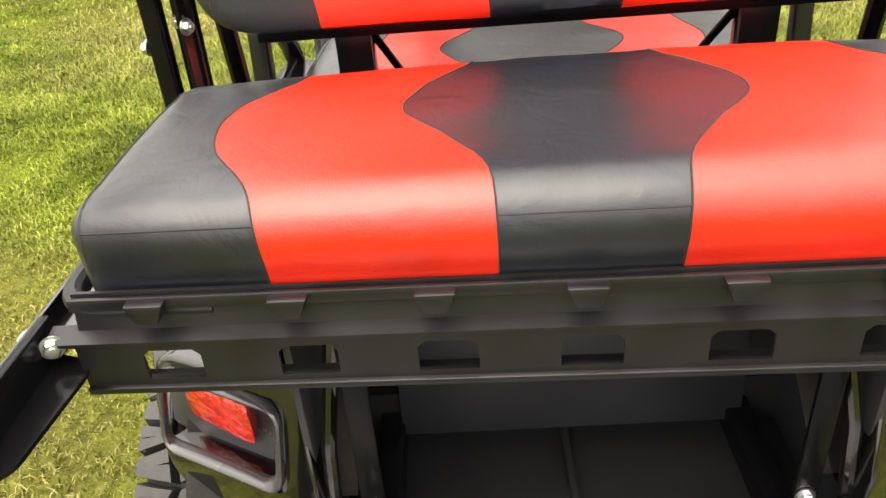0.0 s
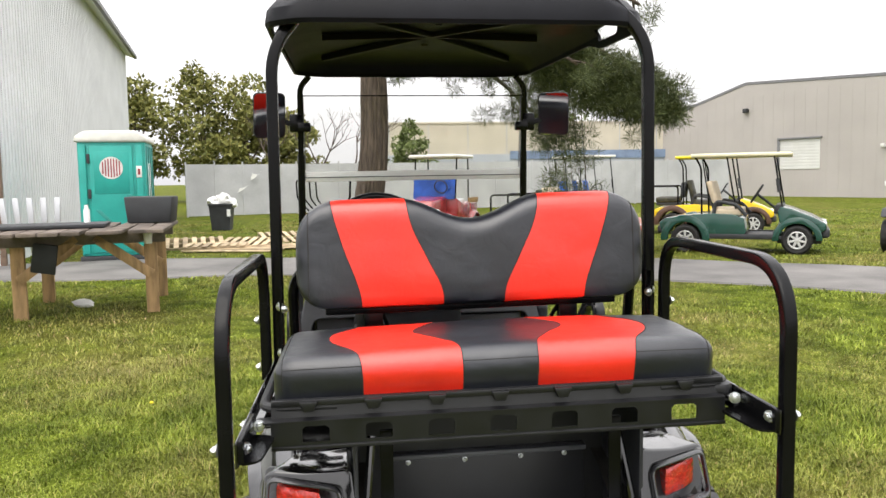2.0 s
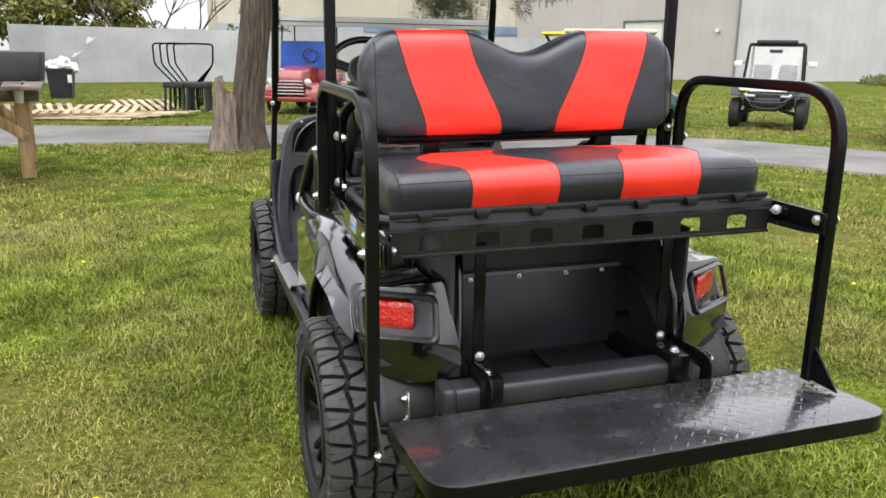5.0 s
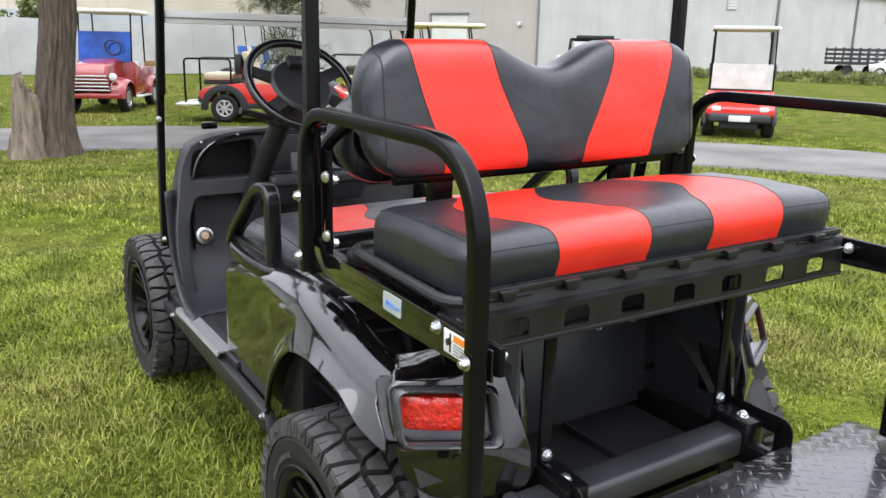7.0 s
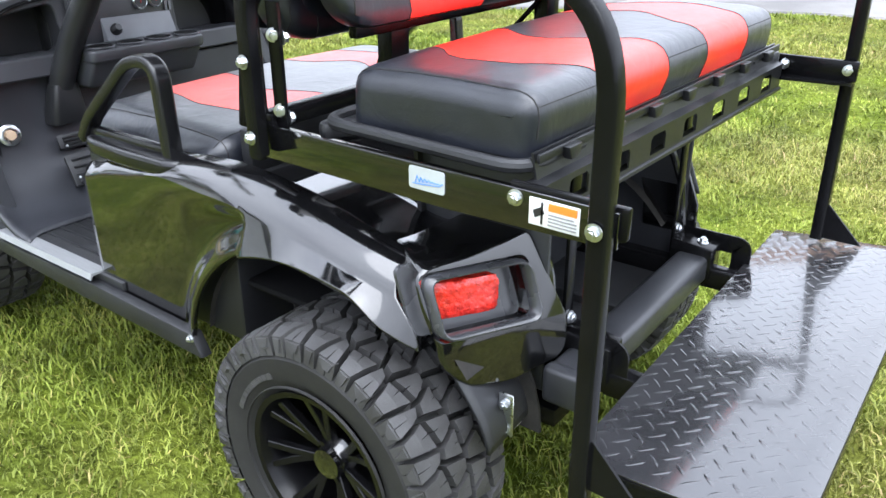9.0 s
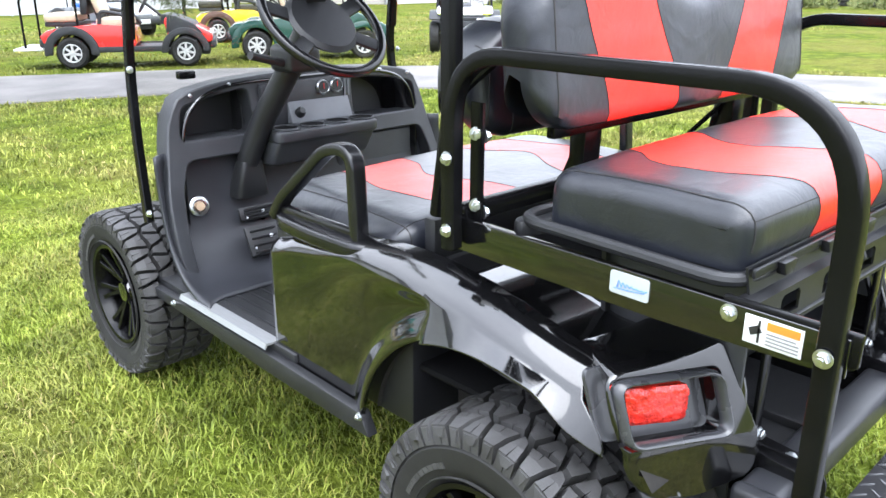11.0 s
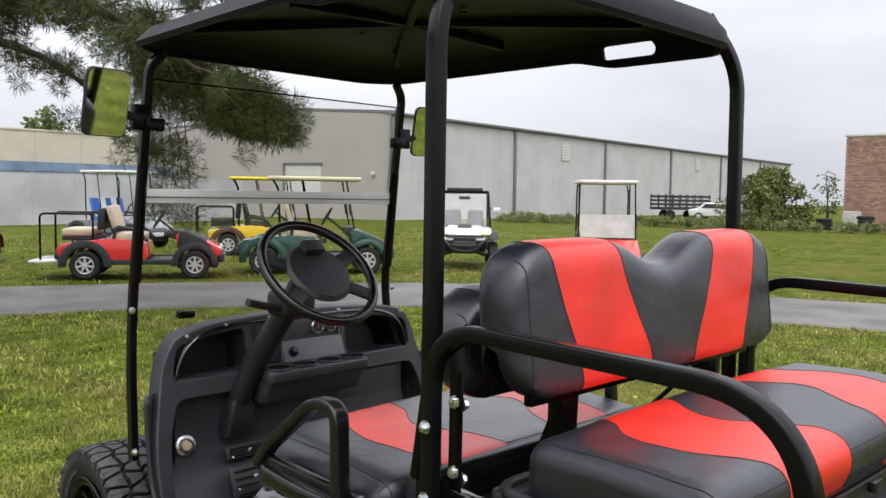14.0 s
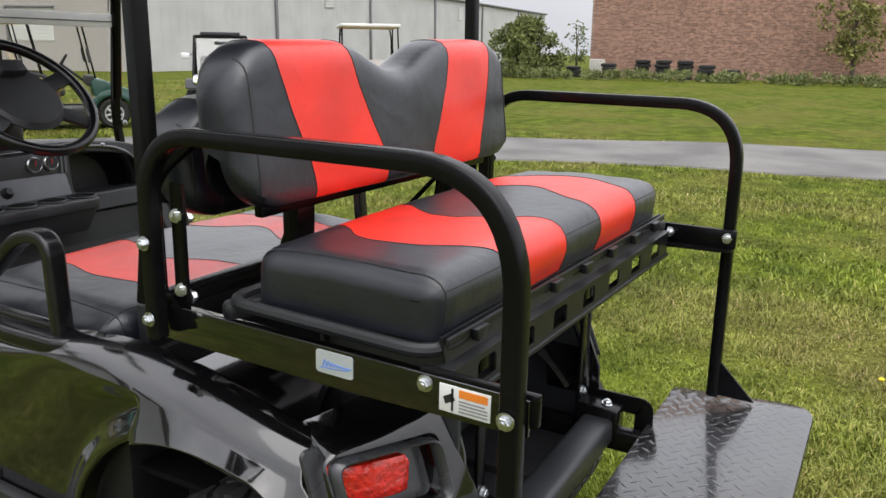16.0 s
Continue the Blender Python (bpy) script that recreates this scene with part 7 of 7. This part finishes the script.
part("seat", box(-0.35, 0.1, -0.5, 0.5, 0.80, 0.92, 0.03), P_WHITE, t)
part("roof", box(-0.85, 0.45, -0.56, 0.56, 1.84, 1.92, 0.035, 3), ROOFW, t, "white plastic roof")

# stake trailer and white car far off
tr = thing("stake_trailer", "black stake-sided trailer by the warehouse", "trailer", place(50.0, 31.0, 0.75, -0.66))
part("bed", box(-1.9, 1.9, -1.0, 1.0, 0.75, 0.95, 0.02), DARK, tr)
for s in (-1, 1):
    for k in range(8):
        part("stake", box(-1.85 + 0.52 * k, -1.77 + 0.52 * k, s * 0.98, s * 1.04, 0.95, 1.85, 0.01), DARK, tr)
    for k in range(3):
        part("board", box(-1.9, 1.9, s * 1.0, s * 1.05, 1.05 + 0.28 * k, 1.22 + 0.28 * k, 0.01), DARK, tr)
    for x in (-0.9, 0.9):
        small_wheel(tr, x, s * 0.9, 0.36, 0.2, DARK)
wc = thing("white_car", "white car with its hood raised beside the trailer", "car", place(49.6, 27.6, 0.3, -0.95, 1.0))
part("body", prism([(-1.9, 0.35), (1.9, 0.35), (2.0, 0.65), (1.0, 0.85), (0.5, 1.25), (-0.8, 1.3), (-1.4, 0.9), (-2.0, 0.8)], "y", -0.8, 0.8, 0.08, 3), P_WHITE, wc)
part("raised_hood", prism([(1.0, 0.9), (1.05, 0.88), (1.6, 1.75), (1.5, 1.78)], "y", -0.7, 0.7, 0.02), P_WHITE, wc)
part("side_window", prism([(-1.1, 0.92), (0.75, 0.92), (0.45, 1.2), (-0.8, 1.22)], "y", -0.815, 0.815), DARK, wc)
for s in (-1, 1):
    for x in (-1.25, 1.25):
        small_wheel(wc, x, s * 0.82, 0.32, 0.2)

# dark heaps and boxes before the brick wall
rg = random.Random(77)
for k in range(9):
    x, y = 40.6 + rg.uniform(-0.8, 1.6), 18.4 - 1.25 * k
    if k in (2,):
        b = box(-0.35, 0.35, -0.35, 0.35, 0, 1.0, 0.05)
        b.transform(Matrix.Translation((x, y, -0.03)))
        tagged(part("stone_block", b, material("pale_stone", (0.5, 0.48, 0.43), 0.8)), "pale upright stone block among the tyres", "block")
        continue
    st = thing("tyre_stack", "stack of worn black tyres by the brick wall", "tyres", Matrix.Translation((x, y, -0.03)), "tyre stacks")
    for j in range(rg.choice((3, 4, 5))):
        part("tyre", lathe([(0.2, 0.03), (0.32, 0.0), (0.42, 0.04), (0.42, 0.16), (0.32, 0.2), (0.2, 0.17)], 18, Matrix.Translation((rg.uniform(-0.06, 0.06), rg.uniform(-0.06, 0.06), 0.2 * j)), False), RUBBER, st)


# ---- things on the lawn to the left ----
TEAL = material("teal_moulded_plastic", (0.015, 0.36, 0.31), 0.45, var=0.12, scale=3, bump=0.08, bscale=80)
TEALD = material("dark_teal_plastic", (0.01, 0.23, 0.20), 0.5, var=0.12)
pot = thing("portable_toilet", "teal portable toilet with a white roof and door sign", "portable toilet", Matrix.Translation((-4.78, 13.55, -0.03)) @ Matrix.Rotation(radians(8), 4, "Z") @ Matrix.Scale(1.03, 4))
part("skid", box(-0.58, 0.58, -0.58, 0.58, 0.0, 0.10, 0.02), DARK, pot)
part("cabin", box(-0.55, 0.55, -0.55, 0.55, 0.10, 2.08, 0.03), TEAL, pot)
part("roof", prism([(-0.60, 2.06), (-0.58, 2.16), (-0.42, 2.26), (0.42, 2.26), (0.58, 2.16), (0.60, 2.06)], "y", -0.60, 0.60, 0.04, 3), ROOFW, pot, "white domed roof")
dd = part("door", box(-0.36, 0.34, -0.575, -0.55, 0.16, 2.0, 0.012), TEAL, pot, "teal door")
part("door_brace", prism([(-0.30, 0.9), (-0.22, 0.9), (0.30, 0.35), (0.22, 0.35)], "y", -0.585, -0.57, 0.005), TEALD, dd)
part("door_panel", box(-0.29, 0.27, -0.583, -0.57, 1.18, 1.9, 0.01), TEAL, dd)
for x in (-0.47, 0.45):
    part("corner_rib", box(x - 0.06, x + 0.06, -0.585, -0.55, 0.14, 2.02, 0.02), TEAL, pot)
for z in (0.5, 1.1, 1.7):
    part("hinge", box(-0.40, -0.35, -0.592, -0.57, z, z + 0.16, 0.005), DARK, pot)
part("latch", box(0.22, 0.32, -0.60, -0.57, 1.05, 1.16, 0.01), TEALD, dd)
part("handle", box(0.40, 0.48, -0.60, -0.57, 1.0, 1.12, 0.01), TEALD, pot)
sg = part("round_sign", lathe([(0, 0), (0.19, 0), (0.19, 0.006), (0, 0.006)], 32, to_dir((-0.01, -0.583, 1.62), (0, -1, 0))), material("sign_white", (0.75, 0.74, 0.72), 0.5), dd, "round white sign with maroon bars")
SIGNRED = material("maroon_print", (0.32, 0.04, 0.05), 0.5)
for k in range(7):
    x = -0.145 + 0.045 * k
    h = 0.16 * math.sqrt(max(0.05, 1 - (x / 0.19) ** 2))
    part("bar", box(x - 0.01, x + 0.01, -0.594, -0.589, 1.62 - h, 1.62 + h, 0), SIGNRED, sg)
ps = part("placard", box(0.395, 0.485, -0.592, -0.57, 1.45, 1.65, 0.002), WHITE, pot, "small white placard")
part("bar", box(0.42, 0.46, -0.596, -0.592, 1.50, 1.60, 0), SIGNRED, ps)
part("side_notice", box(0.55, 0.556, -0.25, 0.05, 1.0, 1.7, 0.002), WHITE, pot, "white notice on the side")
for k in range(4):
    part("side_rib", box(0.55, 0.565, -0.45 + 0.28 * k, -0.40 + 0.28 * k, 0.2, 2.0, 0.01), TEALD, pot)

# plank bench
LUMBER = material("raw_pine_lumber", (0.52, 0.33, 0.16), 0.75, var=0.35, scale=3, bump=0.2, bscale=60, stretch=(6, 6, 1), rand=0.2)
GREYW = material("weathered_boards", (0.20, 0.16, 0.13), 0.85, var=0.45, scale=4, bump=0.3, bscale=40, rand=0.25)
tb = thing("work_table", "rough lumber work table on braced legs", "table", Matrix.Translation((0, 0, -0.03)))
LEGS = [(-3.80, 6.75), (-2.58, 7.12), (-4.00, 8.02), (-2.78, 8.34)]
for x, y in LEGS:
    b = box(-0.065, 0.065, -0.045, 0.045, 0, 0.89, 0.006)
    b.transform(Matrix.Translation((x, y, 0)) @ Matrix.Rotation(radians(14), 4, "Z"))
    part("leg", b, LUMBER, tb)
for (xa, ya), (xb, yb) in ((LEGS[0], LEGS[1]), (LEGS[2], LEGS[3])):
    a, b = Vector((xa, ya, 0)), Vector((xb, yb, 0))
    d = (b - a).normalized()
    off = Vector((d.y, -d.x, 0)) * 0.07
    part("rail", tube([a - d * 0.5 + off + Vector((0, 0, 0.835)), b + d * 0.15 + off + Vector((0, 0, 0.835))], 0.022, square=True, r2=0.07), GREYW, tb)
    part("brace", tube([a + off + Vector((0, 0, 0.42)), a + d * 0.55 + off + Vector((0, 0, 0.835))], 0.022, square=True, r2=0.05), LUMBER, tb)
    part("brace", tube([b + off + Vector((0, 0, 0.42)), b - d * 0.55 + off + Vector((0, 0, 0.835))], 0.022, square=True, r2=0.05), LUMBER, tb)
for k in range(14):
    x = -4.95 + 0.19 * k
    b = box(-0.085, 0.085, -0.95 + 0.05 * rg.random(), 0.95 - 0.08 * rg.random(), 0, 0.035, 0.004)
    b.transform(Matrix.Translation((x, 7.10 + 0.28 * (x + 3.2), 0.902)) @ Matrix.Rotation(radians(10 + rg.uniform(-2, 2)), 4, "Z"))
    part("plank", b, GREYW, tb)


def loose(name, bm, mat, label, cat, m, group=""):
    bm.transform(m)
    return tagged(part(name, bm, mat), label, cat, group)


loose("black_tote", prism([(-0.24, 0), (0.24, 0), (0.27, 0.30), (-0.27, 0.30)], "y", -0.16, 0.16, 0.02), DARK, "black plastic tote on the work table", "tote", Matrix.Translation((-2.72, 7.80, 0.910)))
loose("spray_can", lathe([(0, 0), (0.033, 0), (0.033, 0.17), (0.018, 0.2), (0.018, 0.23), (0, 0.23)], 14), WHITE, "white spray can on the work table", "can", Matrix.Translation((-3.25, 7.2, 0.910)))
loose("black_board", box(-0.6, 0.6, -0.3, 0.3, 0, 0.04, 0.01), DARK, "flat black panel lying on the work table", "panel", Matrix.Translation((-3.6, 7.0, 0.912)) @ Matrix.Rotation(0.2, 4, "Z"))
loose("paper_cup", lathe([(0, 0), (0.04, 0), (0.05, 0.12), (0, 0.12)], 12), WHITE, "white paper tag hanging on a table leg", "tag", Matrix.Translation((-2.58, 7.03, 0.72)))
loose("black_rag", box(-0.12, 0.12, -0.02, 0.02, -0.30, 0.0, 0.01), DARK, "black rag hanging from the table brace", "rag", Matrix.Translation((-3.50, 6.70, 0.76)) @ Matrix.Rotation(0.15, 4, "Y"))
for k in range(9):
    loose("metal_strip", box(-0.03, 0.03, -0.012, 0.012, 0, 0.62, 0.004), ALU, "grey metal strip leaning on the table", "metal strip", Matrix.Translation((-4.75 + 0.13 * k, 7.6, 0.60)) @ Matrix.Rotation(radians(-14 + 2 * k), 4, "Y"), "metal strips")
tag_cloth = bmesh.new()
bmesh.ops.create_icosphere(tag_cloth, subdivisions=2, radius=0.09)
for v in tag_cloth.verts:
    v.co = Vector((v.co.x * 1.3, v.co.y, v.co.z * 0.6)) * (1 + 0.5 * noise.noise(v.co * 14))
loose("paper_litter", tag_cloth, WHITE, "crumpled white litter lying on the grass", "litter", Matrix.Translation((-3.45, 7.55, 0.02)))

bn = thing("bin", "open black plastic bin on the grass", "bin", Matrix.Translation((-4.35, 21.8, -0.03)))
part("tub", lathe([(0.0, 0.02), (0.36, 0.0), (0.44, 0.70), (0.47, 0.71), (0.47, 0.76), (0.43, 0.76), (0.34, 0.05), (0, 0.05)], 4, Matrix.Rotation(radians(45), 4, "Z")), DARK, bn)
for k in range(4):
    wad = bmesh.new()
    bmesh.ops.create_icosphere(wad, subdivisions=3, radius=0.16)
    for v in wad.verts:
        v.co = Vector((v.co.x * 1.2, v.co.y, v.co.z * 1.1)) * (1 + 0.6 * noise.noise(v.co * 9 + Vector((k * 3, 0, 0)))) + Vector((-0.18 + 0.14 * k, 0.05 * (k % 2), 0.78 + 0.05 * (k % 3)))
    part("bag", wad, WHITE, bn, "crumpled white rubbish bag")
part("label", box(0.2, 0.3, -0.36, -0.34, 0.4, 0.6, 0), WHITE, bn)
PALLETW = material("pallet_wood", (0.56, 0.43, 0.27), 0.85, var=0.35, scale=4, rand=0.3, bump=0.2, bscale=50)


def pallet(x, y, z, a, tilt, label):
    p = thing("pallet", label, "pallet", Matrix.Translation((x, y, z)) @ Matrix.Rotation(radians(a), 4, "Z") @ Matrix.Rotation(radians(tilt), 4, "X"), "pallets")
    for k in range(3):
        part("runner", box(-0.6, 0.6, -0.5 + 0.48 * k, -0.46 + 0.48 * k, 0.0, 0.09, 0.004), PALLETW, p)
    for k in range(7):
        part("slat", box(-0.6 + 0.185 * k, -0.5 + 0.185 * k, -0.52, 0.52, 0.09, 0.108, 0.003), PALLETW, p)


pallet(-3.9, 15.7, -0.02, 12, 8, "pale wooden pallet lying tilted on others")
pallet(-2.7, 15.6, -0.02, -6, 6, "pale wooden pallet lying on the grass")
pallet(-3.3, 14.9, -0.02, 4, 0, "pale wooden pallet lying flat on the grass")
pallet(-2.0, 16.8, -0.02, 20, 10, "pale wooden pallet propped at an angle")
for k in range(6):
    loose("board", box(-0.9, 0.9, -0.06, 0.06, 0, 0.025, 0.003), PALLETW, "loose pale board by the pallets", "board", Matrix.Translation((-3.0 + 0.25 * k, 14.2 + 0.12 * k, -0.01 + 0.012 * k)) @ Matrix.Rotation(radians(-12 + 5 * k), 4, "Z"), "loose boards")

rk = thing("tube_rack", "black rack of curved metal tubes on the lawn", "rack", Matrix.Translation((-1.05, 16.4, -0.03)) @ Matrix.Rotation(radians(-20), 4, "Z"))
for s in (-1, 1):
    for k in range(4):
        y = -0.30 + 0.20 * k
        x = s * (0.24 - 0.03 * k)
        part("tube", tube(fillet([(x, y, 0.10), (x, y, 0.60), (s * (0.62 - 0.07 * k), y, 0.98), (s * (0.64 - 0.07 * k), y, 1.40), (s * (0.16 - 0.05 * k), y, 1.41)], 0.08), 0.018), STEEL, rk)
        part("seat_board", box(x - 0.22, x + 0.22, y - 0.05, y + 0.05, 0.50, 0.62, 0.02), DARK, rk)
        for q in (-0.18, 0.18):
            part("foot", tube([(x + q, y, 0.55), (x + q * 1.15, y - 0.03, 0.0)], 0.022, square=True), DARK, rk)
    part("cross_rail", rod((s * 0.20, -0.42, 0.30), (s * 0.20, 0.42, 0.30), 0.02), DARK, rk)

# a few dandelions
YEL = material("dandelion_yellow", (0.80, 0.60, 0.02), 0.7, var=0.1)
for x, y in ((-1.25, 0.55), (2.55, 1.7), (1.9, 0.1), (-1.6, 3.2), (3.1, 2.6), (-0.3, -0.9), (2.2, -0.5)):
    d = thing("dandelion", "yellow dandelion flower in the grass", "flower", Matrix.Translation((x, y, gz(x, y))), "dandelions")
    part("stem", rod((0, 0, 0), (0.005, 0, 0.06), 0.002, 5), BLADE, d)
    part("flower", lathe([(0, 0.055), (0.010, 0.06), (0.013, 0.066), (0.008, 0.071), (0, 0.072)], 10), YEL, d)

# bricks of the far wall: the courses nearest the corner one by one, the rest joined
bx, bh = 0.235, 0.079
base = box(0.004, bx - 0.008, 0.0, 0.03, 0.003, bh - 0.008, 0)
bme = mesh_of("brick", base, BRICK, False)
rest_v, rest_f = [], []
cnt = 0
for r in range(int(4.94 / bh)):
    for k in range(int(BL / bx)):
        x = k * bx + (bx / 2 if r % 2 else 0)
        if cnt < 300 and x < 1.5:
            ob = new("brick", bme)
            ob.parent = brick_house
            ob.matrix_basis = Matrix.Translation((x, -0.004 * ((k * 7 + r * 3) % 3), r * bh))
            cnt += 1
        else:
            i = len(rest_v)
            y0 = -0.004 * ((k * 7 + r * 3) % 3)
            for dx, dy, dz in ((0.004, 0, 0.003), (bx - 0.008, 0, 0.003), (bx - 0.008, 0, bh - 0.008), (0.004, 0, bh - 0.008), (0.004, 0.03, 0.003), (bx - 0.008, 0.03, 0.003), (bx - 0.008, 0.03, bh - 0.008), (0.004, 0.03, bh - 0.008)):
                rest_v.append((x + dx, y0 + dy, r * bh + dz))
            rest_f += [(i, i + 1, i + 2, i + 3), (i + 3, i + 2, i + 6, i + 7), (i, i + 4, i + 5, i + 1), (i, i + 3, i + 7, i + 4), (i + 1, i + 5, i + 6, i + 2)]
rm = bpy.data.meshes.new("bricks")
rm.from_pydata(rest_v, [], rest_f)
BRICK_R = BRICK.copy()
nt = BRICK_R.node_tree
oi = [n for n in nt.nodes if n.bl_idname == "ShaderNodeObjectInfo"][0]
gg = nt.nodes.new("ShaderNodeNewGeometry")
for lk in list(oi.outputs["Random"].links):
    nt.links.new(gg.outputs["Random Per Island"], lk.to_socket)
rm.materials.append(BRICK_R)
rb = new("bricks", rm)
rb.parent = brick_house
tagged(rb, kind="stuff")
